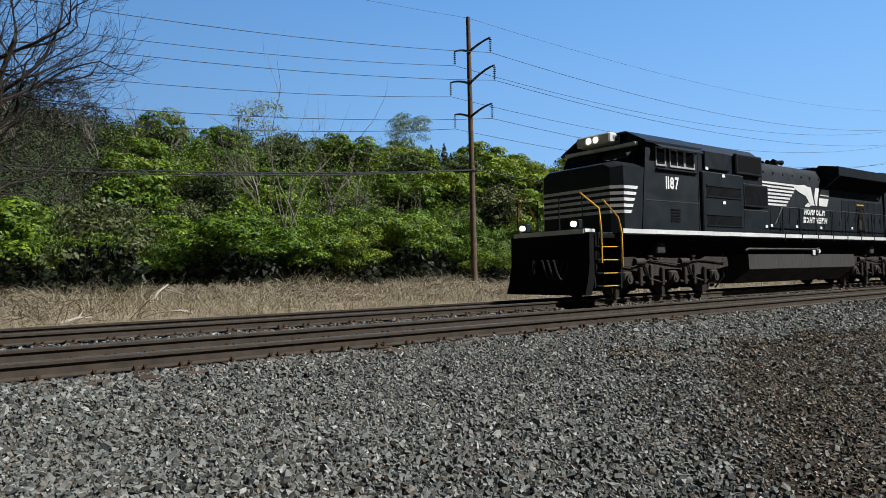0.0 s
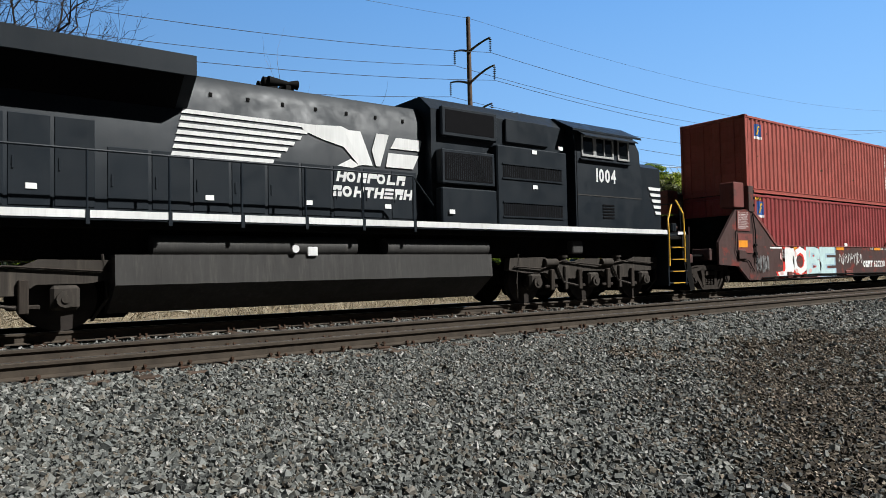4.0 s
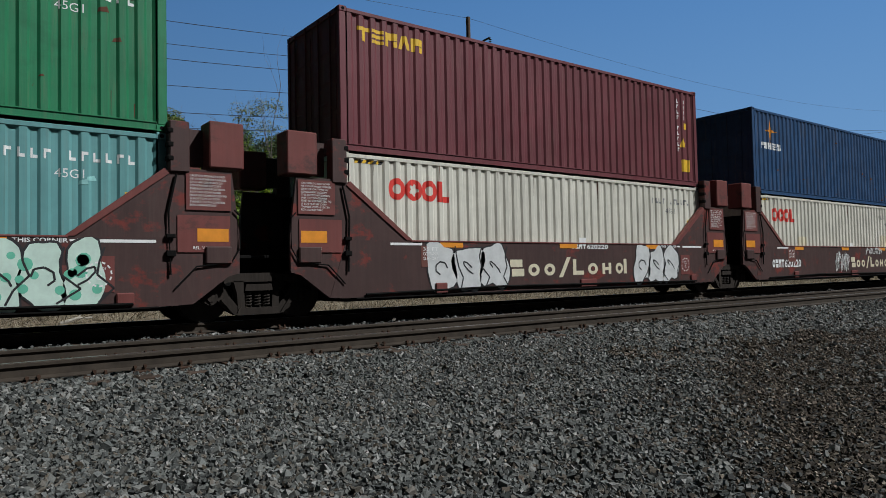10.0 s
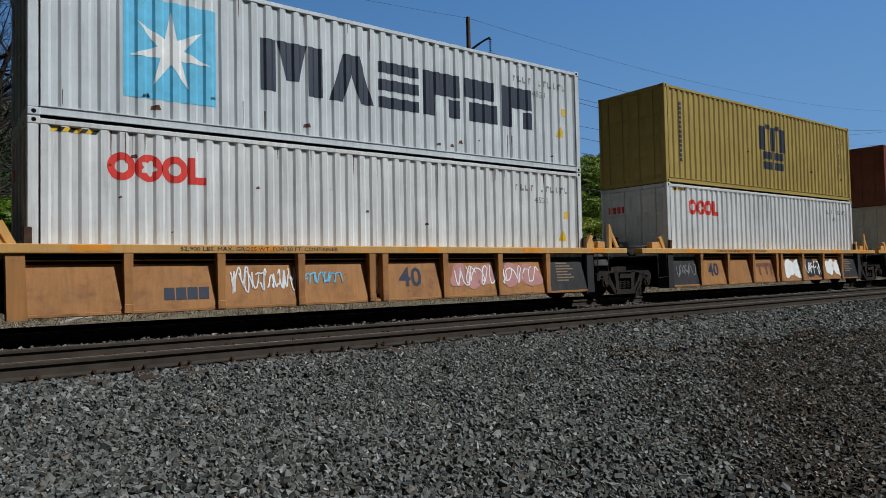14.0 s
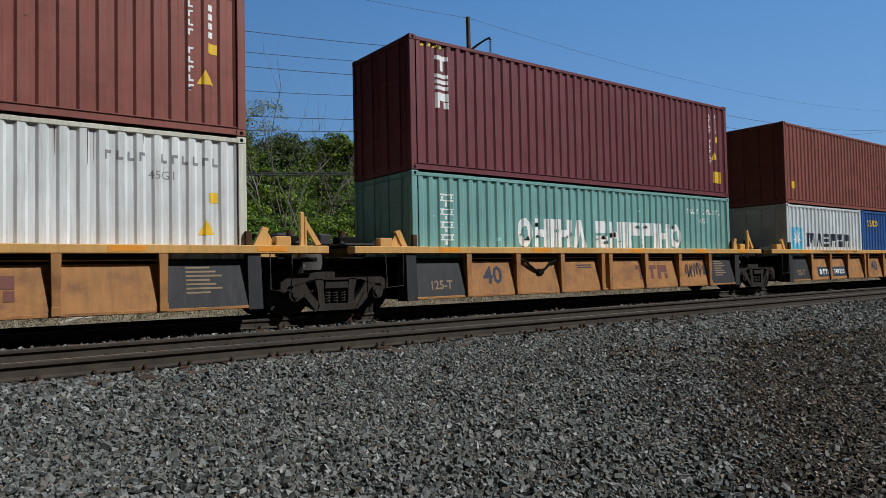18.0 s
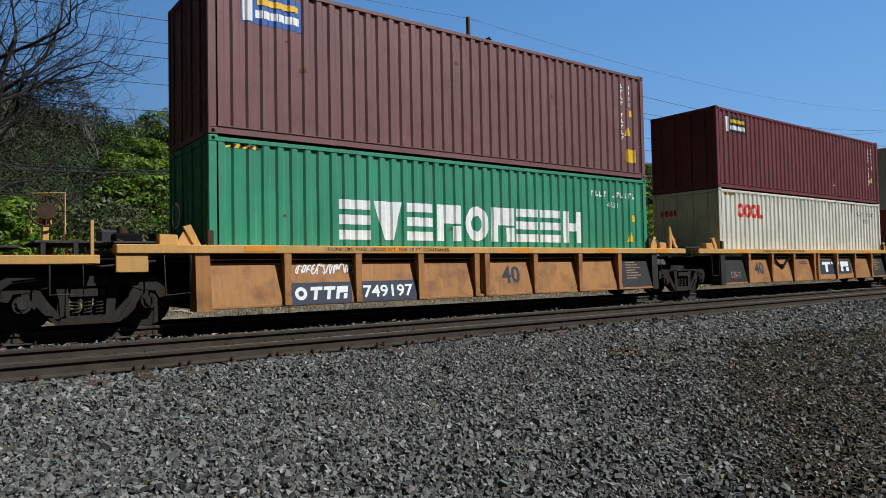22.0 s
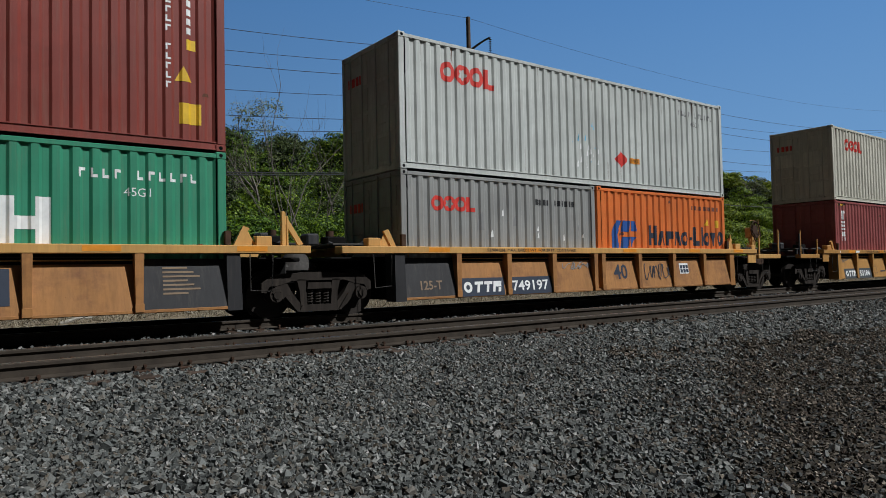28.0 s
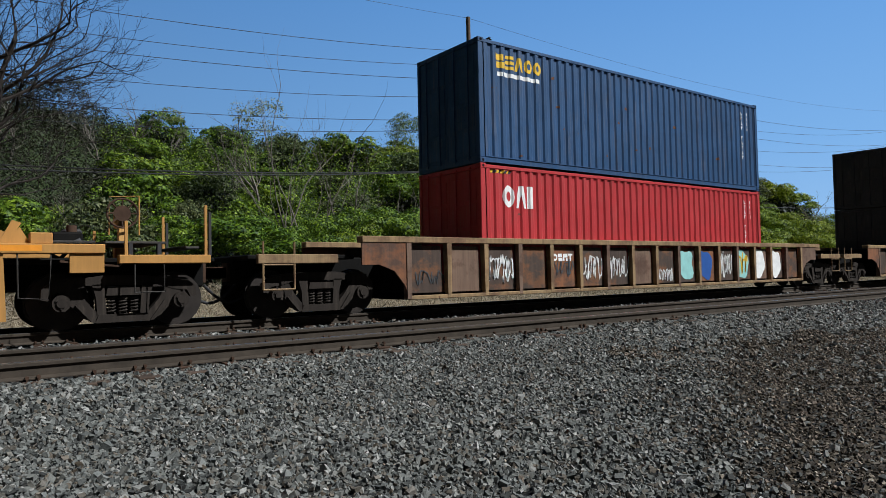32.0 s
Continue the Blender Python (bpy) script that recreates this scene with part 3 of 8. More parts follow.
def text_faces(bm, words, x, z, height, width=None, bold=0.0):
    """Lettering of the built-in font, as faces in x and z; z is the foot of the letters."""
    key = (words, bold)
    if key not in GLYPHS:
        cu = bpy.data.curves.new("lettering", "FONT")
        cu.body, cu.size, cu.resolution_u, cu.offset = words, 1.0, 2, bold
        ob = bpy.data.objects.new("lettering", cu)
        me = bpy.data.meshes.new_from_object(ob)
        co = [v.co[:] for v in me.vertices]
        GLYPHS[key] = (co, [tuple(p.vertices) for p in me.polygons])
        bpy.data.objects.remove(ob)
        bpy.data.meshes.remove(me)
        bpy.data.curves.remove(cu)
    co, faces = GLYPHS[key]
    lo, hi = min(c[0] for c in co), max(c[0] for c in co)
    bottom, top = min(c[1] for c in co), max(c[1] for c in co)
    k = height / (top - bottom)
    kx = k if width is None else width / (hi - lo)
    made = [bm.verts.new((x + (c[0] - lo) * kx, 0, z + (c[1] - bottom) * k)) for c in co]
    for f in faces:
        try:
            bm.faces.new([made[i] for i in f])
        except ValueError:
            pass


def digits(bm, number, x, z, h):
    """Figures set close together, the narrow ones narrower."""
    for c in number:
        w = h * (0.17 if c == "1" else 0.56)
        text_faces(bm, c, x, z, h, w, 0.035)
        x += w + h * 0.10


def poly_face(bm, pts):
    bm.faces.new([bm.verts.new((p[0], 0, p[1])) for p in pts])


def rect_face(bm, x0, x1, z0, z1, slant=0.0):
    poly_face(bm, [(x0, z0), (x1, z0), (x1 + slant, z1), (x0 + slant, z1)])


def ellipse_face(bm, x, z, rx, rz, n=18):
    poly_face(bm, [(x + rx * math.cos(2 * math.pi * i / n), z + rz * math.sin(2 * math.pi * i / n)) for i in range(n)])


def star_face(bm, x, z, r0, r1, n=7):
    poly_face(bm, [(x + (r0 if i % 2 == 0 else r1) * math.sin(math.pi * i / n), z + (r0 if i % 2 == 0 else r1) * math.cos(math.pi * i / n)) for i in range(2 * n)])


def block_word(bm, x0, x1, z0, z1, letters, split=True, slant=0.0):
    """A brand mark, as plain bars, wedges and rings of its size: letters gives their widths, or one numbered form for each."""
    if isinstance(letters, str):
        wide = [{"1": 0.45, " ": 0.5, "4": 1.25}.get(c, 1.0) for c in letters]
    else:
        wide, letters = letters, ["b" if w > 0.35 else " " for w in letters]
    x, h = x0, z1 - z0
    for c, w in zip(letters, wide):
        step = (x1 - x0) * w / sum(wide)
        a, b = x + step * 0.06, x + step * 0.94
        t, m = (b - a) * 0.30, (a + b) / 2
        x += step

        def bar(p, q, u, v):
            rect_face(bm, p + slant * u, q + slant * u, z0 + h * u, z0 + h * v, slant * (v - u))

        if c == "b" and split:
            bar(a, b, 0.0, 0.42)
            bar(a, b, 0.58, 1.0)
        elif c in "b1":
            bar(a, b, 0.0, 1.0)
        elif c == "3":
            for u in (0.0, 0.38, 0.76):
                bar(a, b, u, u + 0.24)
        elif c == "5":
            bar(a, b - t * 0.4, 0.55, 1.0)
            bar(a + t * 0.4, b, 0.0, 0.45)
        elif c == "2":
            bar(a, a + t, 0.0, 1.0)
            bar(b - t, b, 0.0, 1.0)
            bar(a + t, b - t, 0.36, 0.62)
        elif c == "4":
            bar(a, a + t * 0.8, 0.0, 1.0)
            bar(b - t * 0.8, b, 0.0, 1.0)
            poly_face(bm, [(a + t * 0.85, z1), (m - t * 0.35, z0 + h * 0.25), (m + t * 0.35, z0 + h * 0.25), (b - t * 0.85, z1)])
        elif c == "7":
            poly_face(bm, [(a, z1), (m - t * 0.5, z0), (m + t * 0.5, z0), (b, z1)])
        elif c == "8":
            poly_face(bm, [(a, z0), (m - t * 0.6, z1), (m + t * 0.6, z1), (b, z0), (b - t, z0), (m, z0 + h * 0.6), (a + t, z0)])
        elif c in "69":
            bar(a, b, 0.48, 1.0)
            bar(a, a + t, 0.0, 0.48)
            if c == "6":
                bar(b - t * 1.1, b, 0.0, 0.42)
        elif c == "0":
            ring = [[(m + k * (b - a) / 2 * math.cos(2 * math.pi * i / 16), z0 + h / 2 + k * h / 2 * math.sin(2 * math.pi * i / 16)) for i in range(17)] for k in (1.0, 0.45)]
            for i in range(16):
                poly_face(bm, [ring[0][i], ring[0][i + 1], ring[1][i + 1], ring[1][i]])
        elif c == "_":
            bar(a, a + t, 0.0, 1.0)
            bar(a + t, b, 0.0, 0.26)
        elif c == "+":
            bar(a, b, 0.72, 1.0)
            bar(m - t / 2, m + t / 2, 0.0, 0.72)


def split_parts(bm, name, col, parent):
    """One part for each separate piece of the marks."""
    left = set(bm.faces)
    while left:
        heap, group = [left.pop()], []
        while heap:
            f = heap.pop()
            group.append(f)
            for e in f.edges:
                for g in e.link_faces:
                    if g in left:
                        left.remove(g)
                        heap.append(g)
        index, verts, faces = {}, [], []
        for f in group:
            row = []
            for v in f.verts:
                if v not in index:
                    index[v] = len(verts)
                    verts.append(v.co[:])
                row.append(index[v])
            faces.append(row)
        me = bpy.data.meshes.new(name)
        me.from_pydata(verts, [], faces)
        me.materials.append(None)
        part(name, me, col, parent)
    bm.free()


APART = {"brand_blocks": "letter_block", "side_letters": "letter_block", "side_stripes": "stripe", "hazard_stripes": "hazard_stripe", "patch": "patch", "marking_bar": "marking_bar", "brand_mark": "brand_piece", "brand_shape": "brand_piece", "warning_plate": "warning_plate", "spray_mural": "spray_patch"}


def flat_mesh(bm, name):
    me = bpy.data.meshes.new(name)
    bm.to_mesh(me)
    bm.free()
    me.materials.append(None)
    return me


BOX_MESHES = {}


def box_meshes(length, height):
    key = (length, height)
    if key in BOX_MESHES:
        return BOX_MESHES[key]
    m = {}
    h, y = height, WIDE / 2
    zb, zt = 0.155, h - 0.105
    pts = corrugation(length)
    side = Shape()
    v = [(x, -y + d, z) for x, d in pts for z in (zb, zt)] + [(x, -y + d + 0.003, z) for x, d in pts for z in (zb, zt)]
    n = len(pts)
    side.add(v, [(2 * i, 2 * i + 2, 2 * i + 3, 2 * i + 1) for i in range(n - 1)])
    m["side_panel"] = side.mesh("side_panel", 0)
    far = Shape().add([(x, y - d, z) for x, d in pts for z in (zb, zt)], [(2 * i, 2 * i + 1, 2 * i + 3, 2 * i + 2) for i in range(n - 1)])
    m["far_panel"] = far.mesh("far_panel", 0)
    roof = Shape()
    rp = [(0.1 + (length - 0.2) * k / 80, h - 0.03 + (0.012 if k % 4 < 2 else 0)) for k in range(81)]
    roof.add([(x, s * (y - 0.04), z) for x, z in rp for s in (-1, 1)], [(2 * i, 2 * i + 1, 2 * i + 3, 2 * i + 2) for i in range(80)])
    m["roof_panel"] = roof.mesh("roof_panel", 0)
    m["floor_panel"] = Shape().box(0.05, length - 0.05, -y + 0.03, y - 0.03, 0.06, 0.14).mesh("floor_panel", 0)
    m["top_rail"] = Shape().box(0.17, length - 0.17, -0.03, 0.03, h - 0.11, h - 0.03, 0.008).mesh("top_rail")
    m["bottom_rail"] = Shape().prism([(-0.025, 0.02), (0.02, 0.02), (0.02, 0.16), (-0.025, 0.16), (-0.025, 0.145), (-0.008, 0.14), (-0.008, 0.04), (-0.025, 0.035)], 0.17, length - 0.17, "x").mesh("bottom_rail", 0)
    m["corner_post"] = Shape().box(-0.075, 0.075, -0.05, 0.05, 0.118, h - 0.118, 0.012).mesh("corner_post")
    c = Shape().box(-0.089, 0.089, -0.081, 0.081, 0, 0.118, 0.012)
    m["corner_casting"] = c.mesh("corner_casting")
    m["casting_hole"] = Shape().disc((0, 0, 0.059), 0.034, -0.0822, -0.08, "y", 12).mesh("casting_hole")
    # front end: corrugated wall; rear end: two door leaves with lock rods
    e = Shape()
    k = 17
    ep = []
    for i in range(k):
        yy = -1.12 + 2.24 * i / k
        p = 2.24 / k
        ep += [(yy, 0.02), (yy + 0.34 * p, 0.02), (yy + 0.5 * p, 0.055), (yy + 0.84 * p, 0.055)]
    ep.append((1.12, 0.02))
    e.add([(d, yy, z) for yy, d in ep for z in (0.15, h - 0.1)], [(2 * i, 2 * i + 1, 2 * i + 3, 2 * i + 2) for i in range(len(ep) - 1)])
    m["end_panel"] = e.mesh("end_panel", 0)
    m["door_header"] = Shape().box(0.0, 0.10, -1.14, 1.14, h - 0.118, h - 0.01, 0.01).mesh("door_header")
    m["door_sill"] = Shape().box(0.0, 0.10, -1.14, 1.14, 0.005, 0.15, 0.01).mesh("door_sill")
    d = Shape().box(0.03, 0.07, 0.0, 1.12, 0.155, h - 0.125, 0.006)
    m["door"] = d.mesh("door")
    m["door_panel"] = Shape().box(0.015, 0.0295, 0.09, 1.03, 0.0, (h - 0.46) / 4 - 0.09, 0.006).mesh("door_panel")
    m["lock_rod"] = Shape().tube([(0.0, 0, 0.08), (0.0, 0, h - 0.05)], 0.017, 8).box(-0.03, 0.03, -0.05, 0.05, 0.10, 0.16, 0.008).box(-0.03, 0.03, -0.05, 0.05, h - 0.12, h - 0.06, 0.008).mesh("lock_rod")
    m["door_handle"] = Shape().box(-0.035, -0.02, -0.02, 0.40, 1.02, 1.05, 0.005).mesh("door_handle")
    BOX_MESHES[key] = m
    return m


SHIFTS = []


def rolls(ob, x0):
    """Notes a thing of the train and its place along it."""
    SHIFTS.append((ob, x0))
    return ob


HC, STD = 2.896, 2.591


def container(x0, z0, height, tone, label, length=12.192, doors_left=True, marks=(), trim=None, end_red=False, end_round=False):
    th = thing("shipping_container", label, "shipping container", group="containers on the train")
    m = box_meshes(length, height)
    mat = "box_" + tone
    trim = mat if trim is None else "box_" + trim
    y = WIDE / 2
    part("side_panel", m["side_panel"], mat, th)
    part("side_panel", m["far_panel"], mat, th)
    part("roof_panel", m["roof_panel"], mat, th)
    part("floor_panel", m["floor_panel"], "tie_wood", th)
    for s in (-1, 1):
        part("top_rail", m["top_rail"], trim, th, at=(0, s * (y - 0.032), 0))
        r = part("bottom_rail", m["bottom_rail"], trim, th, at=(0, s * (y - 0.027), 0))
        if s > 0:
            r.rotation_euler.z = math.pi
            r.location.x = length
        for x in (0.077, length - 0.077):
            part("corner_post", m["corner_post"], trim, th, at=(x, s * (y - 0.055), 0))
            for z in (0, height - 0.118):
                c = part("corner_casting", m["corner_casting"], trim, th, at=(0.089 if x < 1 else length - 0.089, s * (y - 0.081), z))
                if s < 0:
                    part("casting_hole", m["casting_hole"], "dark_gap", c)
    for at_door in (True, False):
        left = at_door == doors_left
        for nm in ("door_header", "door_sill"):
            o = part(nm, m[nm], trim, th)
            if not left:
                o.rotation_euler.z = math.pi
                o.location.x = length
        if at_door:
            for s in (-1, 1):
                o = part("door", m["door"], mat, th)
                if not left:
                    o.location.x = length
                    o.scale.x = -1
                o.scale.y = s
                for yy in (0.3, 0.82):
                    part("lock_rod", m["lock_rod"], trim, o, at=(0.0, yy, 0))
                part("door_handle", m["door_handle"], trim, o, at=(0, 0.32, 0))
                for r in range(4):
                    part("door_panel", m["door_panel"], mat, o, at=(0, 0, 0.24 + r * (height - 0.46) / 4))
        else:
            o = part("end_panel", m["end_panel"], mat, th)
            if not left:
                o.rotation_euler.z = math.pi
                o.location.x = length
    for name, tone_, draw in marks:
        bm = bmesh.new()
        draw(bm, height)
        wrap_on_wall(bm, length, {"logo_shape": 0.008, "logo_detail": 0.012}.get(name, 0.004))
        if name in APART:
            bmesh.ops.remove_doubles(bm, verts=bm.verts, dist=1e-5)
            split_parts(bm, APART[name], tone_, th)
        else:
            part(name, flat_mesh(bm, name), tone_, th)
    if end_red:
        for k in range(4):
            part("end_mark", Shape().box(0.005, 0.012, 0.80 - 0.17 * k, 0.92 - 0.17 * k, height - 0.78, height - 0.58), "mark_red", th, "red brand block on the end")
    if end_round:
        part("end_mark", Shape().disc((0.0, 0.75, height * 0.56), 0.27, 0.003, 0.012, "x", 20), "mark_white", th, "round white emblem on the end")
        part("end_mark", Shape().disc((0.0, 0.75, height * 0.56), 0.21, -0.002, 0.004, "x", 20), mat, th)
    th["z0"] = z0
    return rolls(th, x0)


def serial(n=10, x=None, col="mark_white", size=0.11, length=12.192):
    """The small upright serial marks by a container's end, as bars, with the plates below them."""
    def draw(bm, h):
        xx = length - 1.0 if x is None else x
        for k in range(n):
            if k in (4,):
                continue
            z = h - 0.45 - k * 0.16
            rect_face(bm, xx, xx + 0.03, z, z + size)
            rect_face(bm, xx + 0.031, xx + 0.085, z + size * (0.7 if k % 2 else 0.0), z + size * (1.0 if k % 2 else 0.3))
        for k in range(4):
            rect_face(bm, xx + 0.34, xx + 0.42, h - 0.45 - k * 0.16, h - 0.45 - k * 0.16 + size)
    return ("serial_marks", col, draw)


def serial_flat(col="mark_white", length=12.192, drop=0.42):
    def draw(bm, h):
        for k in range(11):
            if k != 4:
                (rect_face(bm, length - 2.3 + k * 0.17, length - 2.27 + k * 0.17, h - drop - 0.15, h - drop), rect_face(bm, length - 2.269 + k * 0.17, length - 2.205 + k * 0.17, h - drop - (0.15 if k % 3 else 0.05), h - drop - (0.10 if k % 3 else 0.0)))
        text_faces(bm, "45G1", length - 1.65, h - drop - 0.42, 0.14)
    return ("serial_marks", col, draw)


def plates(length=12.192, low=False):
    """Yellow warning plates near the end."""
    def tri(bm, h):
        z = h - 1.75
        poly_face(bm, [(length - 0.85, z), (length - 0.57, z), (length - 0.71, z + 0.26)])
        rect_face(bm, length - 0.66, length - 0.50, h - 1.20, h - 1.02)
    def big(bm, h):
        rect_face(bm, length - 0.78, length - 0.42, 0.42, 0.78)
    return [("warning_plate", "mark_yellow", tri)] + ([("warning_plate", "mark_yellow", big)] if low else [])


def hazard():
    def draw(bm, h):
        for k in range(4):
            rect_face(bm, 0.30 + k * 0.16, 0.38 + k * 0.16, h - 0.20, h - 0.13, 0.05)
    def draw2(bm, h):
        for k in range(4):
            rect_face(bm, 0.38 + k * 0.16, 0.46 + k * 0.16, h - 0.20, h - 0.13, 0.05)
    return [("hazard_stripes", "mark_yellow", draw), ("hazard_stripes", "mark_black", draw2)]


def word(x0, x1, z0, z1, letters, col, split=True, slant=0.0, name="brand_blocks"):
    return (name, col, lambda bm, h: block_word(bm, x0, x1, z0, z1, letters, split, slant))


def petal_brand(x0=1.1, x1=2.65, z=2.05, hgt=0.45, col="mark_red"):
    """Three overlapping red rings, the second round a flower-shaped opening, and a foot bar."""
    def draw(bm, h):
        step = (x1 - x0) / 3.75
        zz = h - 0.67
        r = hgt / 2
        for k in range(3):
            cx = x0 + step * (k + 0.5)
            outer, inner = [], []
            for i in range(30):
                a = 2 * math.pi * i / 30
                q = (0.50 + 0.13 * math.cos(5 * a + 0.4)) if k == 1 else 0.46
                outer.append((cx + step * 0.52 * math.cos(a), zz + r * math.sin(a)))
                inner.append((cx + step * 0.52 * q * math.cos(a), zz + r * q * math.sin(a)))
            for i in range(30):
                poly_face(bm, [outer[i], outer[(i + 1) % 30], inner[(i + 1) % 30], inner[i]])
        rect_face(bm, x0 + step * 3.02, x0 + step * 3.3, zz - r, zz + r)
        rect_face(bm, x0 + step * 3.31, x0 + step * 3.75, zz - r, zz - r * 0.45)
    return ("brand_mark", col, draw)


def square_mark(x, dz, w, hgt, back, front):
    def bg(bm, h):
        rect_face(bm, x, x + w, dz, dz + hgt)
    def fg(bm, h):
        z = dz
        poly_face(bm, [(x + 0.18 * w, z + 0.12 * hgt), (x + 0.34 * w, z + 0.12 * hgt), (x + 0.66 * w, z + 0.86 * hgt), (x + 0.45 * w, z + 0.86 * hgt)])
        rect_face(bm, x + 0.45 * w, x + 0.88 * w, z + 0.72 * hgt, z + 0.86 * hgt)
        rect_face(bm, x + 0.38 * w, x + 0.78 * w, z + 0.44 * hgt, z + 0.56 * hgt)
    def edge(bm, h):
        rect_face(bm, x - 0.02, x + w + 0.02, dz - 0.09, dz - 0.002)
    return [("logo_panel", back, bg), ("logo_shape", front, fg), ("logo_strip", "mark_white", edge)]

# ---------------------------------------------------------------- railway trucks
WHEELS = []
R_CAR, R_LOCO = 0.44, 0.51


def wheelset_mesh(r, key):
    s = Shape()
    for side in (-1, 1):
        y = side * 0.72
        s.disc((0, y, 0), r, -0.065 * side, 0.05 * side, "y", 32)
        s.disc((0, y, 0), r + 0.028, -0.085 * side, -0.06 * side, "y", 32)
        s.disc((0, y, 0), 0.13, 0.05 * side, 0.10 * side, "y", 16)
        for k in range(6):
            a = math.pi * k / 3
            s.disc((0.24 * math.cos(a), y, 0.24 * math.sin(a)), 0.04, 0.045 * side, 0.056 * side, "y", 8)
    s.disc((0, 0, 0), 0.085, -1.0, 1.0, "y", 14)
    return s.mesh("wheelset_" + key)


WHEEL_MESH = {"car": wheelset_mesh(R_CAR, "car"), "loco": wheelset_mesh(R_LOCO, "loco")}


def truck_frame_meshes():
    m = {}
    for side in (-1, 1):
        s = Shape()
        y0, y1 = side * 0.90, side * 1.06
        # the casting's arch, lower tie and broad legs leave two windows and the spring box open
        s.prism([(-1.16, 0.50), (-1.15, 0.66), (-1.02, 0.76), (-0.72, 0.80), (-0.30, 0.86), (0.30, 0.86), (0.72, 0.80), (1.02, 0.76), (1.15, 0.66), (1.16, 0.50), (1.06, 0.48), (1.00, 0.60), (0.80, 0.62), (0.55, 0.70), (-0.55, 0.70), (-0.80, 0.62), (-1.00, 0.60), (-1.06, 0.48)], y0, y1)
        for d in (-1, 1):
            s.prism([(d * 0.92, 0.62), (d * 0.66, 0.66), (d * 0.54, 0.46), (d * 0.36, 0.24), (d * 0.42, 0.11), (d * 0.58, 0.20), (d * 0.78, 0.42)], y0 + side * 0.01, y1 - side * 0.01)
            s.prism([(d * 0.46, 0.72), (d * 0.28, 0.72), (d * 0.25, 0.22), (d * 0.38, 0.18), (d * 0.40, 0.50)], y0, y1)
            s.prism([(d * 0.62, 0.44), (d * 0.70, 0.40), (d * 0.46, 0.12), (d * 0.40, 0.12)], y1 - side * 0.01, y1 + side * 0.03)
            s.prism([(d * 1.0, 0.77), (d * 0.60, 0.82), (d * 0.60, 0.85), (d * 1.02, 0.80)], y1 - side * 0.06, y1 + side * 0.025)
        s.prism([(-0.42, 0.11), (0.42, 0.11), (0.36, 0.24), (-0.36, 0.24)], y0 - side * 0.02, y1 + side * 0.02)
        s.prism([(-0.26, 0.54), (0.26, 0.54), (0.24, 0.66), (-0.24, 0.66)], y0, y1 + side * 0.03)
        m["side_frame", side] = s.mesh("side_frame", 30)
        for d in (-0.89, 0.89):
            b = Shape()
            b.disc((d, side * 1.0, 0.44), 0.13, 0, side * 0.13, "y", 16)
            b.disc((d, side * 1.0, 0.44), 0.07, side * 0.13, side * 0.16, "y", 10)
            for k in range(3):
                a = 2.1 * k + 0.5
                b.disc((d + 0.085 * math.cos(a), side * 1.0, 0.44 + 0.085 * math.sin(a)), 0.018, side * 0.13, side * 0.15, "y", 6)
            m["bearing", side, d] = b.mesh("bearing")
        for k, x in enumerate((-0.17, 0.0, 0.17)):
            sp = Shape()
            pts = [(x + 0.062 * math.cos(a * math.pi / 4), side * 0.98 + 0.062 * math.sin(a * math.pi / 4), 0.25 + 0.26 * a / 40) for a in range(41)]
            sp.tube(pts, 0.016, 5)
            m["spring", side, k] = sp.mesh("spring")
    m["bolster"] = Shape().box(-0.26, 0.26, -1.02, 1.02, 0.50, 0.68, 0.03).disc((0, 0, 0.66), 0.3, 0, 0.08, "z", 20).mesh("bolster")
    m["brake_beam"] = Shape().tube([(0, -0.8, 0.4), (0, 0.8, 0.4)], 0.035).box(-0.04, 0.04, -0.78, -0.66, 0.25, 0.6, 0.02).mesh("brake_beam")
    return m


TRUCK = truck_frame_meshes()


def car_truck(parent, x, tone="truck_brown"):
    tr = part("truck", TRUCK["bolster"], "under_black", parent, "cast-steel freight truck grey with dust", at=(x, 0, 0))
    for side in (-1, 1):
        part("side_frame", TRUCK["side_frame", side], tone, tr)
        for d in (-0.89, 0.89):
            part("bearing", TRUCK["bearing", side, d], tone, tr)
        if side < 0:
            for k in range(3):
                part("spring", TRUCK["spring", side, k], tone, tr)
    for d in (-0.42, 0.42):
        part("brake_beam", TRUCK["brake_beam"], "under_black", tr, at=(d, 0, 0))
    for d in (-0.89, 0.89):
        w = part("wheelset", WHEEL_MESH["car"], "steel_wheel", tr, at=(d, 0, R_CAR + 0.004))
        WHEELS.append((w, (d, 0, R_CAR + 0.004), R_CAR))
    return tr


def coupler(parent, x, facing, z=0.88):
    s = Shape().box(x, x + facing * 0.62, -0.09, 0.09, z - 0.11, z + 0.11, 0.02)
    s.prism([(x + facing * 0.55, z - 0.18), (x + facing * 0.95, z - 0.16), (x + facing * 0.98, z + 0.16), (x + facing * 0.55, z + 0.18)], -0.16, 0.13)
    part("coupler", s, "plate_rust", parent, "rusty knuckle coupler")
    pts = [(x + facing * (0.05 + 0.11 * k), -0.32, z - 0.22 - 0.34 * math.sin(math.pi * k / 9)) for k in range(10)]
    part("air_hose", Shape().tube(pts, 0.028, 8), "hose", parent, "hanging black rubber brake hose")


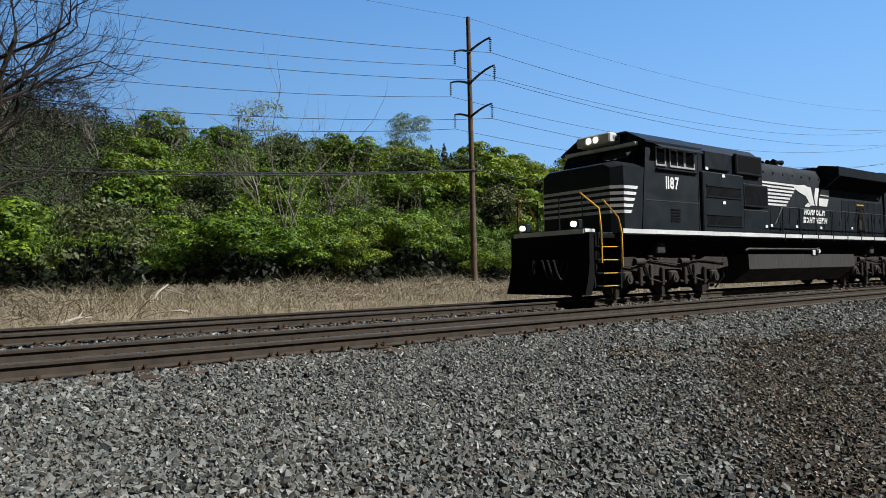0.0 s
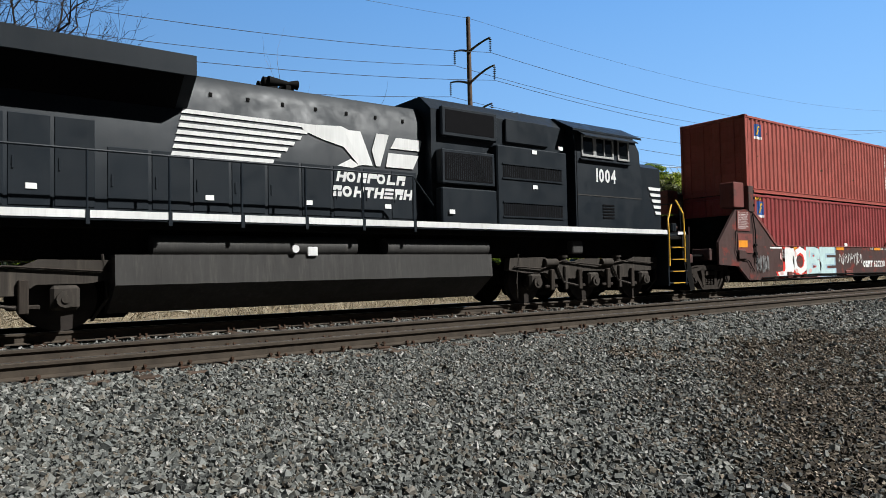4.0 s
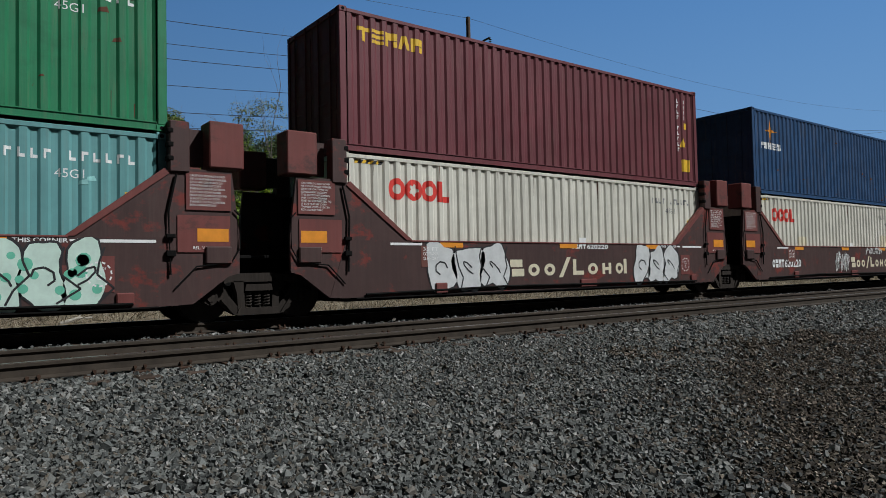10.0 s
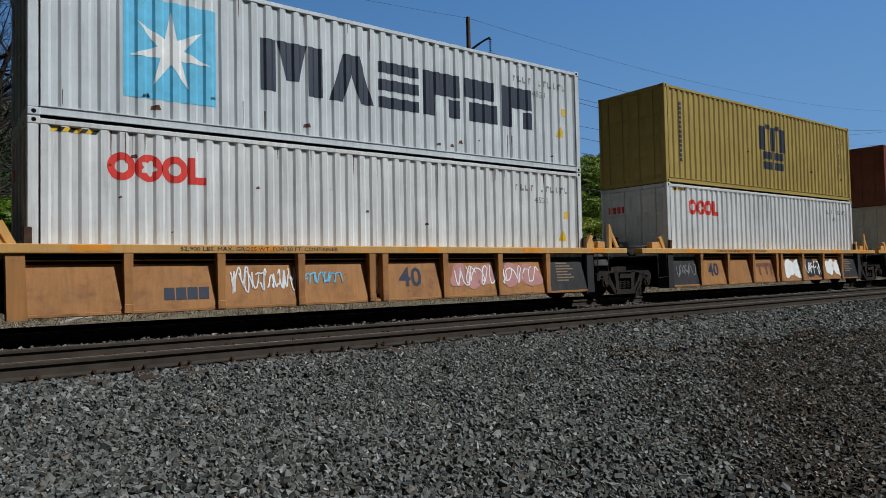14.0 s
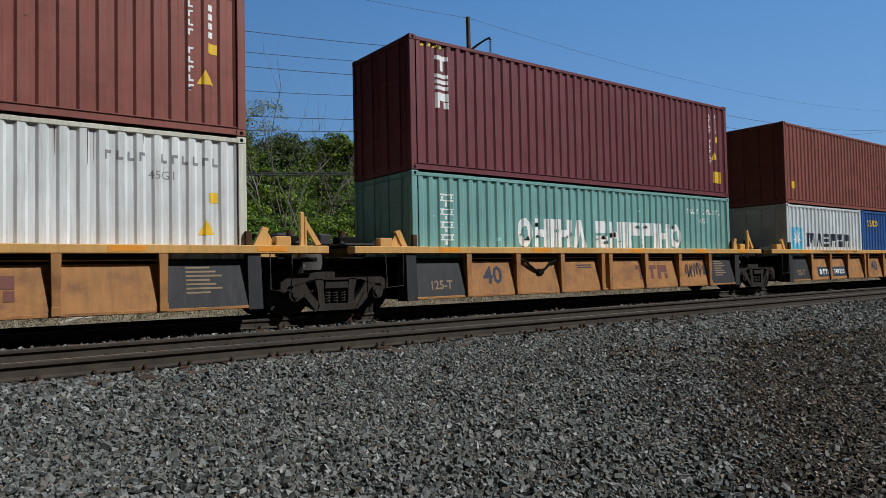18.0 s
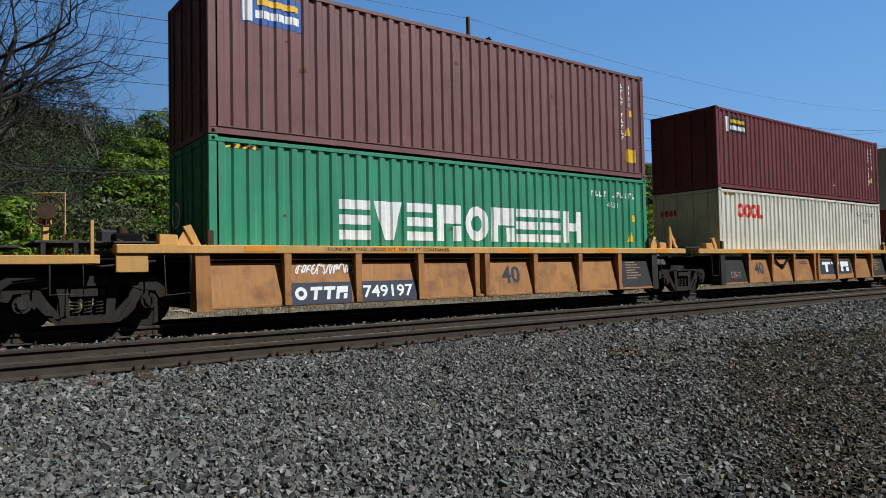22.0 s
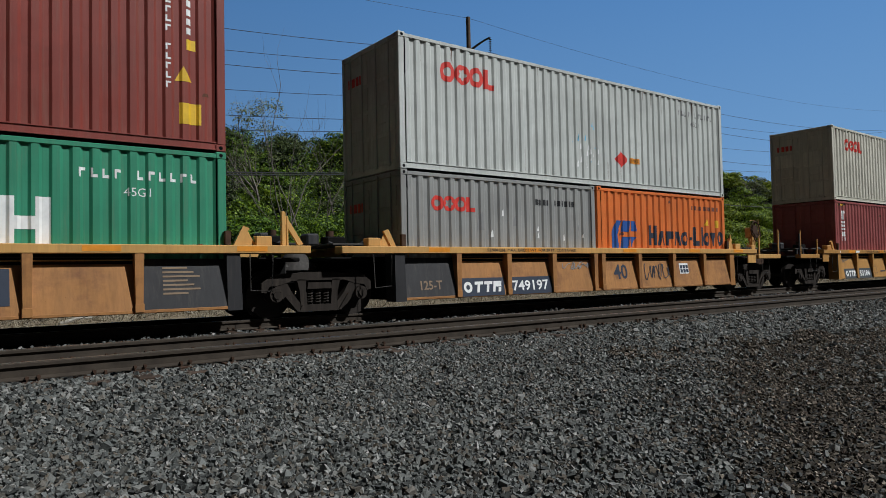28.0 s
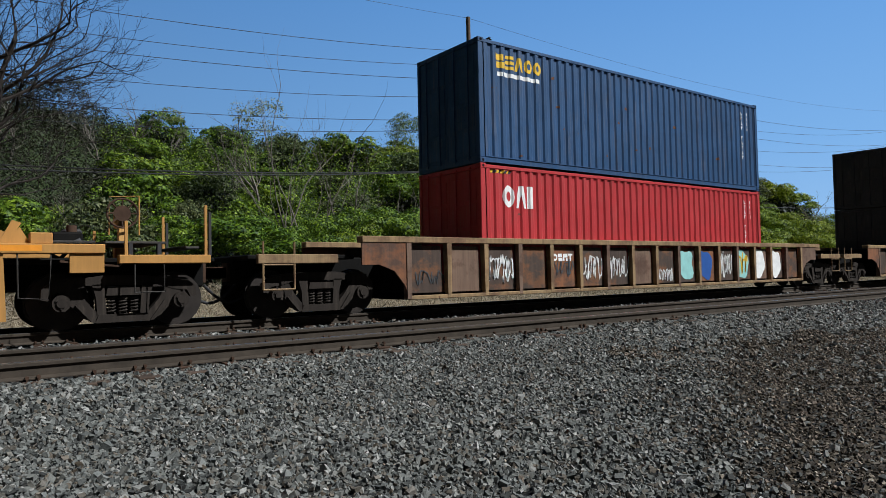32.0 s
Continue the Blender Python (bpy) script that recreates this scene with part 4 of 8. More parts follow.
def flat_part(name, draw, col, parent, y, at_x=0.0, lift=0.004):
    """Painted marks on a flat side at the distance y from the centre line (near side)."""
    bm = bmesh.new()
    draw(bm)
    for v in bm.verts:
        v.co.y = (y(v.co.x, v.co.z) if callable(y) else y) - lift
        v.co.x += at_x
    if name in APART:
        return split_parts(bm, APART[name], col, parent)
    return part(name, flat_mesh(bm, name), col, parent)


def scribble(seed, x0, x1, z0, z1, n=14, r=0.012):
    """A tag sprayed in thin loops: unreadable strokes."""
    rng = random.Random(seed)
    def draw(bm):
        for k in range(n):
            cx = x0 + (x1 - x0) * (k + 0.5) / n
            w = (x1 - x0) / n * rng.uniform(0.7, 1.6)
            a0, hh = rng.uniform(0, 6.3), (z1 - z0) * rng.uniform(0.6, 1.0)
            pts = [(cx + w * math.cos(a0 + t * 0.55) * (0.4 + 0.06 * t), (z0 + z1) / 2 + hh / 2 * math.sin(a0 * 0.7 + t * rng.choice((0.8, 0.9, 1.1)))) for t in range(8)]
            for p, q in zip(pts, pts[1:]):
                d = Vector((q[0] - p[0], q[1] - p[1]))
                if d.length < 1e-4:
                    continue
                nn = Vector((-d.y, d.x)).normalized() * r
                poly_face(bm, [(p[0] + nn.x, p[1] + nn.y), (p[0] - nn.x, p[1] - nn.y), (q[0] - nn.x, q[1] - nn.y), (q[0] + nn.x, q[1] + nn.y)])
    return draw


# ---------------------------------------------------------------- yellow well cars
SIDE_Y = -WIDE / 2 - 0.14


def yellow_car(x0, first, last, label, fresh=False, end_black=(True, True), marks=(), hang=False):
    """One well unit; x0 is the left end of its 40-foot load. first/last: it carries the outer end's platform."""
    th = thing("well_car", label, "well car", group="yellow well cars")
    body = "car_yellow_fresh" if fresh else "car_yellow"
    sill = "car_yellow_fresh" if fresh else "sill_yellow"
    y = SIDE_Y
    x_l, x_r = -0.16, 12.25
    for s in (-1, 1):
        yy = s * abs(y)
        part("top_sill", Shape().box(-1.5, 13.7, yy - s * 0.24, yy + s * 0.06, 1.20, 1.345, 0.012), sill, th, "worn yellow top sill")
        part("bottom_sill", Shape().box(x_l, x_r, yy - s * 0.2, yy + s * 0.015, 0.24, 0.30, 0.01), body, th)
    def slope(z):
        """The side panels lean out towards their foot."""
        return y - 0.012 + 0.125 * (z - 0.28) / 0.75
    posts = [1.36, 2.83, 4.31, 5.82, 6.12, 7.63, 9.19, 10.72]
    bounds = [x_l] + posts + [x_r]
    for k in range(len(bounds) - 1):
        a, b = bounds[k], bounds[k + 1]
        if b - a < 0.5:
            continue
        black = (k == 0 and end_black[0]) or (k == len(bounds) - 2 and end_black[1])
        p = Shape()
        top = 1.03 if not black else 1.10
        p.prism([(slope(0.28), 0.28), (slope(top), top), (slope(top) + 0.015, top + 0.012), (slope(top) + 0.05, top), (slope(0.28) + 0.04, 0.28)], a + 0.02, b - 0.02, "x")
        part("side_panel", p, "car_black" if black else body, th, "black side panel" if black else "")
        if not black:
            # black strip standing for the shade under the top sill
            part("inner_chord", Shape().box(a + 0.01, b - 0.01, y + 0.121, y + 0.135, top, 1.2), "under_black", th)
            part("pipe", Shape().tube([(a, y + 0.09, 1.145), (b, y + 0.09, 1.145)], 0.011, 6), "truck_grey", th)
            part("cable_pipe", Shape().tube([(a, y + 0.06, 1.095), (b, y + 0.06, 1.095)], 0.012, 6), sill, th, "thin pipe painted yellow")
    post = Shape().prism([(-0.055, 0.26), (0.055, 0.26), (0.07, 1.2), (-0.07, 1.2)], y - 0.05, y + 0.13).box(-0.07, 0.07, y - 0.065, y - 0.048, 0.26, 0.40, 0.006)
    pm = post.mesh("post")
    for x in posts:
        part("post", pm, body, th, at=(x, 0, 0))
    for x in (x_l, x_r):
        part("end_post", Shape().prism([(x - 0.10, 0.22), (x + 0.16, 0.22), (x + 0.12, 1.2), (x - 0.12, 1.2)], y - 0.02, y + 0.35), "car_black" if (end_black[0] if x < 1 else end_black[1]) else body, th)
    part("far_side", Shape().box(x_l, x_r, -y - 0.06, -y - 0.03, 0.28, 1.2), body, th)
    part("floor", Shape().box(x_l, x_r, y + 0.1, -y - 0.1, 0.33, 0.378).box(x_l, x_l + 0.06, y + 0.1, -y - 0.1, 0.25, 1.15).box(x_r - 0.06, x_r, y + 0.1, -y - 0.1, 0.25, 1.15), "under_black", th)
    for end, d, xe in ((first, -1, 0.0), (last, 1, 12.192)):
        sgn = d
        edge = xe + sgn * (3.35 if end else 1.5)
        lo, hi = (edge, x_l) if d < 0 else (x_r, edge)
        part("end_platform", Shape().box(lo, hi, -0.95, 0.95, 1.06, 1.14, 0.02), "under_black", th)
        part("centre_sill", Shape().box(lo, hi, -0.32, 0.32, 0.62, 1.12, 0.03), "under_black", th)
        part("walkway_grating", Shape().box(min(xe + sgn * 0.75, xe + sgn * 1.45), max(xe + sgn * 0.75, xe + sgn * 1.45), -0.95, 0.95, 1.38, 1.42, 0.006), "truck_grey", th, "grey steel walkway grating")
        if end:
            def span(p, q):
                return min(xe + sgn * p, xe + sgn * q), max(xe + sgn * p, xe + sgn * q)
            for s in (-1, 1):
                part("hanging_board", Shape().box(*span(1.02, 1.50), s * abs(y) - 0.02, s * abs(y) + 0.02, 0.90, 1.2, 0.008), sill, th, "yellow notice board under the sill")
                part("side_step", Shape().box(*span(1.72, 3.15), s * 1.36, s * 1.16, 1.04, 1.18, 0.01), sill, th)
                for p, top in ((1.8, 1.72), (3.05, 2.02), (3.12, 1.9)):
                    part("grab_post", Shape().box(*span(p, p + 0.05), s * 1.34, s * 1.30, 1.15, top, 0.006), sill if p < 3.1 else "car_black", th)
                part("step_loop", Shape().tube([(xe + sgn * 1.95, s * 1.33, 1.06), (xe + sgn * 1.95, s * 1.35, 0.58), (xe + sgn * 2.4, s * 1.35, 0.58), (xe + sgn * 2.4, s * 1.33, 1.06)], 0.014, 6), "truck_grey", th)
            part("walkway_grating", Shape().box(*span(1.6, 2.55), -0.9, 0.9, 1.38, 1.42, 0.006).box(*span(2.75, 3.1), -0.9, 0.9, 1.3, 1.34, 0.006), "truck_grey", th, "grey steel walkway grating")
            part("grating_bracket", Shape().box(*span(1.95, 2.02), -0.9, -0.82, 1.1, 1.4, 0.006).box(*span(2.4, 2.47), -0.9, -0.82, 1.1, 1.4, 0.006), "car_black", th)
            bx_, by_, bz_ = xe + sgn * 2.2, (-0.98 if d > 0 and not fresh else 0.75), 2.02
            part("brake_stand", Shape().box(bx_ - 0.12, bx_ + 0.12, by_ + 0.05, by_ + 0.25, 1.1, 1.5, 0.02).box(bx_ - 0.05, bx_ + 0.05, by_ + 0.06, by_ + 0.18, 1.5, 2.05, 0.01).box(bx_ - 0.10, bx_ + 0.10, by_ + 0.06, by_ + 0.3, 1.75, 2.1, 0.03), "sill_yellow", th, "yellow hand-brake stand")
            rim = Shape()
            rim.tube([(bx_ + 0.27 * math.cos(k * math.pi / 10), by_ - 0.03, bz_ + 0.27 * math.sin(k * math.pi / 10)) for k in range(21)], 0.02, 6)
            wheel = part("brake_wheel", rim, "plate_rust", th, "rusty spoked hand-brake wheel")
            for k in range(8):
                part("spoke", Shape().tube([(bx_, by_ + 0.02, bz_), (bx_ + 0.27 * math.cos(k * math.pi / 4), by_ - 0.03, bz_ + 0.27 * math.sin(k * math.pi / 4))], 0.016, 5), "plate_rust", wheel)
            part("hub", Shape().disc((bx_, by_, bz_), 0.15, -0.02, 0.02, "y", 16), "plate_rust", wheel)
            part("brake_cage", Shape().tube([(bx_ - 0.22, by_ + 0.02, 1.62), (bx_ - 0.22, by_ + 0.02, 2.32), (bx_ + 0.3, by_ + 0.02, 2.36), (bx_ + 0.3, by_ + 0.02, 1.62)], 0.014, 6), sill, th)
            part("brake_chain", Shape().tube([(bx_ + sgn * 0.1, by_, 1.2), (bx_ - sgn * 0.5, y + 0.02, 1.0), (bx_ - sgn * 1.3, y + 0.02, 1.08)], 0.02, 5), "plate_rust", th)
            coupler(th, xe + sgn * 3.3, sgn)
        # corner guides that hold the load, braces and fittings on the end platform
        def at(p, q):
            return min(xe + sgn * p, xe + sgn * q), max(xe + sgn * p, xe + sgn * q)
        for s in (-1, 1):
            part("corner_guide", Shape().prism([(xe + sgn * 0.12, 1.34), (xe + sgn * 0.24, 1.34), (xe + sgn * 0.42, 1.66), (xe + sgn * 0.30, 1.70)], s * 1.12, s * 1.20).prism([(xe + sgn * 0.20, 1.34), (xe + sgn * 0.55, 1.34), (xe + sgn * 0.40, 1.60)], s * 1.15, s * 1.17), sill, th)
            part("corner_bracket", Shape().box(*at(-0.06, 0.05), s * 1.3, s * 1.22, 1.345, 1.60, 0.01), "plate_rust", th, "rusty corner bracket")
            part("platform_box", Shape().box(*at(0.52, 0.82), s * 1.05, s * 1.25, 1.345, 1.52, 0.015), sill, th)
        if d > 0 and not end:
            part("brace_post", Shape().box(*at(1.02, 1.10), -1.22, -1.14, 1.34, 1.98, 0.01).box(*at(1.12, 1.16), -1.20, -1.14, 1.34, 1.90, 0.006), sill, th, "upright yellow brace post")
            part("brace", Shape().prism([(xe + sgn * 1.10, 1.92), (xe + sgn * 1.16, 1.84), (xe + sgn * 1.46, 1.38), (xe + sgn * 1.36, 1.36), (xe + sgn * 1.08, 1.80)], -1.19, -1.13), sill, th, "slanted yellow brace")
        part("valve_block", Shape().box(*at(0.9, 1.35), -0.5, -0.2, 1.42, 1.58, 0.03), "under_black", th, "greasy black valve gear")
        part("valve_cap", Shape().disc((xe + sgn * 1.2, -0.35, 1.575), 0.08, 0, 0.12, "z", 12), "plate_rust", th)
        part("control_box", Shape().box(*at(1.15, 1.45), 0.2, 0.55, 1.42, 1.68, 0.04), "car_black", th)
        part("side_cable", Shape().tube([(xe + sgn * 0.35, y - 0.02, 1.2), (xe + sgn * 0.36, y - 0.02, 0.55), (xe + sgn * 0.75, y - 0.02, 0.52), (xe + sgn * 0.78, y - 0.02, 1.2)], 0.012, 5), "truck_grey", th)
        part("hose_loop", Shape().tube([(xe + sgn * (0.5 + 0.1 * k), -0.9 + 0.05 * k, 1.3 + 0.16 * math.sin(k)) for k in range(9)], 0.03, 6), "hose", th)
    if hang:
        pipe = [(2.9, 1.08), (3.15, 1.02), (3.3, 0.9), (3.47, 0.80), (3.65, 0.78), (3.8, 0.84), (3.95, 0.97), (4.25, 1.06)]
        part("hanging_pipe", Shape().tube([(p, y + 0.05, q) for p, q in pipe], 0.032, 8).box(3.51, 3.71, y, y + 0.09, 0.70, 0.84, 0.02), "under_black", th, "black hanging air pipe")
    if first:
        car_truck(th, -1.84)
    car_truck(th, 14.03)
    if not last:
        part("articulation", Shape().disc((14.03, 0, 0.9), 0.46, 0, 0.16, "z", 20, 0.36).disc((14.03, 0, 1.06), 0.34, 0, 0.22, "z", 20, 0.16).box(13.4, 14.66, -0.3, 0.3, 0.78, 1.02, 0.05), "truck_grey", th, "grey cast articulation joint over the shared truck")
    orange = Shape()
    for x in (0.55, 3.3, 6.9, 9.9, 12.3):
        orange.box(x, x + 0.55, y - 0.0635, y - 0.0605, 1.235, 1.325)
    part("reflector_strip", orange, "mark_orange", th, "orange reflective strips")
    for name, col, draw, lift in marks:
        flat_part(name, draw, col, th, (lambda x, z: slope(z)) if name != "sill_lettering" else y - 0.03, lift=lift)
    return rolls(th, x0)


# ---------------------------------------------------------------- maroon well cars
def maroon_car(x0, first, last, label, marks=()):
    th = thing("well_car", label, "well car", group="maroon well cars")
    y = -WIDE / 2 - 0.16
    fl, fr = (-2.05 if first else -1.15), (14.24 if last else 13.34)
    for s in (-1, 1):
        a, b = s * abs(y), s * (abs(y) - 0.05)
        side = Shape().prism([(0.0, 0.34), (12.19, 0.34), (12.55, 0.36), (12.19, 1.46), (0.0, 1.46), (-0.36, 0.36)], a, b)
        part("side_sill", side, "car_maroon", th, "dark maroon side sill with worn paint")
        for d, xe, edge in ((-1, 0.0, fl), (1, 12.192, fr)):
            bulk = [(xe - d * 1.52, 1.46), (xe - d * 0.10, 2.55), (xe + d * 0.15, 2.62), (xe + d * 1.02, 2.62), (edge, 1.55), (edge, 0.86), (xe + d * 0.95, 0.80), (xe + d * 0.36, 0.36), (xe - d * 0.1, 0.36), (xe - d * 0.1, 1.46)]
            part("bulkhead", Shape().prism(bulk, a - s * 0.008, b - s * 0.04), "car_maroon", th)
            part("bulkhead_cap", Shape().prism([(xe - d * 1.54, 1.47), (xe - d * 1.40, 1.47), (xe - d * 0.02, 2.52), (xe - d * 0.10, 2.60)], a + s * 0.015, b - s * 0.06), "car_maroon_fresh", th)
            part("guide_box", Shape().box(xe + d * 0.62, xe + d * 1.22, a + s * 0.06, a - s * 0.42, 2.66, 3.46, 0.02), "car_maroon_fresh", th, "reddish steel corner guide box")
            part("guide_post", Shape().box(xe - d * 0.02, xe + d * 0.30, a + s * 0.04, a - s * 0.2, 2.55, 3.40, 0.015).box(xe + d * 0.30, xe + d * 0.62, a - s * 0.3, a - s * 0.36, 2.7, 3.35), "car_maroon", th)
            for zz in (2.72, 2.95, 3.18):
                part("guide_lug", Shape().box(xe - d * 0.06, xe + d * 0.05, a + s * 0.05, a - s * 0.12, zz, zz + 0.1, 0.02), "under_black", th)
            if s < 0:
                part("strap", Shape().tube([(xe + d * 0.08, y - 0.03, 2.5), (xe - d * 0.05, y - 0.04, 1.9), (xe - d * 0.02, y - 0.04, 0.85)], 0.02, 6).box(xe - d * 0.09, xe + d * 0.06, y - 0.075, y - 0.01, 1.15, 1.25, 0.01).box(xe - d * 0.09, xe + d * 0.06, y - 0.075, y - 0.01, 1.45, 1.52, 0.01), "under_black", th, "chained ratchet lever")
                part("brake_box", Shape().box(xe + d * 0.55, xe + d * 1.0, y - 0.06, y, 1.02, 1.32, 0.02), "car_maroon", th)
                part("reflector", Shape().box(xe + d * 0.42, xe + d * 0.95, y - 0.018, y - 0.0125, 1.40, 1.62), "mark_orange", th, "orange reflector panel")
                part("notice_panel", Shape().box(xe + d * 0.24, xe + d * 1.0, y - 0.016, y - 0.0085, 1.93, 2.57), "car_maroon_fresh", th)
                n0 = min(xe + d * 0.30, xe + d * 0.94)
                flat_part("notice_lettering", lambda bm, n0=n0: [text_faces(bm, w, n0, 2.49 - 0.055 * k, 0.036, 0.62 * min(1.0, len(w) / 20)) for k, w in enumerate(("CAUTION DO NOT LOAD", "48' CONTAINER UNLESS", "ONE 40' OR TWO 20'", "CONTAINERS OCCUPY", "THE BOTTOM POSITION", "ANY TOP CONTAINER", "MUST BE CONNECTED TO", "A BOTTOM 40' CON-", "TAINER WITH 2 INTER", "BOX CONNECTORS"))], "mark_white", th, y - 0.016)
                part("valve_door", Shape().box(min(xe + d * 0.1, xe + d * 0.98), max(xe + d * 0.1, xe + d * 0.98), y - 0.012, y - 0.008, 1.22, 1.84), "car_maroon_fresh", th, "reddish access panel")
                flat_part("valve_lettering", lambda bm, n0=n0: text_faces(bm, "REL. VALVE", n0 + 0.05, 1.27, 0.05, 0.36), "mark_white", th, y - 0.014)
                part("pipe_bend", Shape().tube([(xe + d * 1.05, y - 0.03, 1.95), (xe + d * 1.15, y - 0.03, 1.85), (xe + d * 1.15, y - 0.03, 1.3), (xe + d * 1.0, y - 0.03, 1.05), (xe + d * 0.4, y - 0.03, 0.98), (xe + d * 0.05, y - 0.03, 0.62)], 0.014, 6), "under_black", th)
        part("top_lip", Shape().box(1.5, 10.7, a + s * 0.02, b - s * 0.03, 1.44, 1.475, 0.008), "car_maroon_fresh", th)
        part("bottom_lip", Shape().box(0.2, 12.0, a + s * 0.02, b - s * 0.06, 0.31, 0.345, 0.008), "under_black", th)
    part("floor", Shape().box(0.0, 12.2, y + 0.1, -y - 0.1, 0.27, 0.313), "under_black", th)
    for d, xe, end in ((-1, 0.0, first), (1, 12.192, last)):
        edge = xe + d * (3.35 if end else 1.5)
        a, b = sorted((xe + d * 0.05, xe + d * 0.12))
        part("end_wall", Shape().box(a, b, y + 0.1, -y - 0.1, 0.3, 2.5), "under_black", th)
        a, b = sorted((xe + d * 0.12, edge))
        part("centre_sill", Shape().box(a, b, -0.34, 0.34, 0.60, 1.15, 0.03), "under_black", th)
        part("deck", Shape().box(a, b if d > 0 and not end else b, -1.0, 1.0, 1.12, 1.18, 0.01), "under_black", th)
        if end:
            part("end_beam", Shape().box(edge - 0.1, edge + 0.1, -1.25, 1.25, 0.92, 1.18, 0.02), "car_maroon", th)
            part("end_cabinet", Shape().box(min(xe + d * 1.3, xe + d * 2.3), max(xe + d * 1.3, xe + d * 2.3), -1.2, -0.6, 1.0, 1.36, 0.02), "car_maroon", th)
            for yy in (-1.2, -0.7, 0.7, 1.2):
                part("grab_iron", Shape().tube([(edge, yy, 1.15), (edge, yy, 2.0)], 0.022, 6), "car_maroon", th)
            coupler(th, edge, d)
    if first:
        car_truck(th, -2.1, "truck_brown")
    car_truck(th, 13.8 if not last else 14.25, "truck_brown")
    part("brake_pipe", Shape().tube([(0.4, y - 0.04, 0.40), (4.0, y - 0.04, 0.46), (11.6, y - 0.04, 0.40)], 0.025, 6), "under_black", th)
    for x in (2.25, 5.9, 9.3):
        part("reflector", Shape().box(x, x + 0.62, y - 0.008, y - 0.003, 1.33, 1.44), "mark_orange", th)
    part("support_panel", Shape().box(1.75, 2.25, y - 0.008, y - 0.003, 0.92, 1.36), "mark_brown", th)
    flat_part("panel_lettering", lambda bm: [text_faces(bm, w, 1.80, z, 0.07, 0.40) for w, z in (("35 FT", 1.26), ("CONTAINER", 1.16), ("SUPPORT", 1.06))], "mark_white", th, y - 0.008)
    part("side_block", Shape().box(2.1, 2.4, y - 0.05, y, 0.36, 0.58, 0.015), "car_maroon_fresh", th, "rust-red block on the sill")
    part("side_block", Shape().box(6.6, 7.2, y - 0.04, y, 0.36, 0.56, 0.015), "car_maroon_fresh", th, "rust-red block on the sill")
    part("repaint_panel", Shape().box(10.38, 10.74, y - 0.006, y - 0.003, 0.58, 1.02), "car_maroon_fresh", th, "patch of fresher red paint")
    part("clearance_panel", Shape().box(10.9, 11.34, y - 0.008, y - 0.003, 0.60, 1.16), "car_maroon_fresh", th)
    ring = bmesh.new()
    for k in range(12):
        a0 = math.pi * k / 6
        poly_face(ring, [(11.12 + r * math.cos(a), 0.88 + r * math.sin(a) * 1.05) for r, a in ((0.19, a0), (0.19, a0 + 0.3), (0.165, a0 + 0.3), (0.165, a0))])
    text_faces(ring, "EXCEEDS", 11.02, 0.95, 0.035, 0.2)
    text_faces(ring, "PLATE", 11.05, 0.90, 0.035, 0.14)
    text_faces(ring, "C", 11.08, 0.79, 0.08, 0.08)
    for v in ring.verts:
        v.co.y = y - 0.011
    part("clearance_mark", flat_mesh(ring, "clearance_mark"), "mark_white", th, "white dashed ring with small lettering")
    part("rail_rod", Shape().box(11.36, 11.62, y - 0.05, y, 0.38, 0.58, 0.015), "car_maroon_fresh", th)
    part("white_tab", Shape().box(6.6, 6.85, y - 0.012, y + 0.004, 1.44, 1.60), "mark_white", th)
    for name, col, draw, lift in marks:
        flat_part(name, draw, col, th, y, lift=lift)
    return rolls(th, x0)


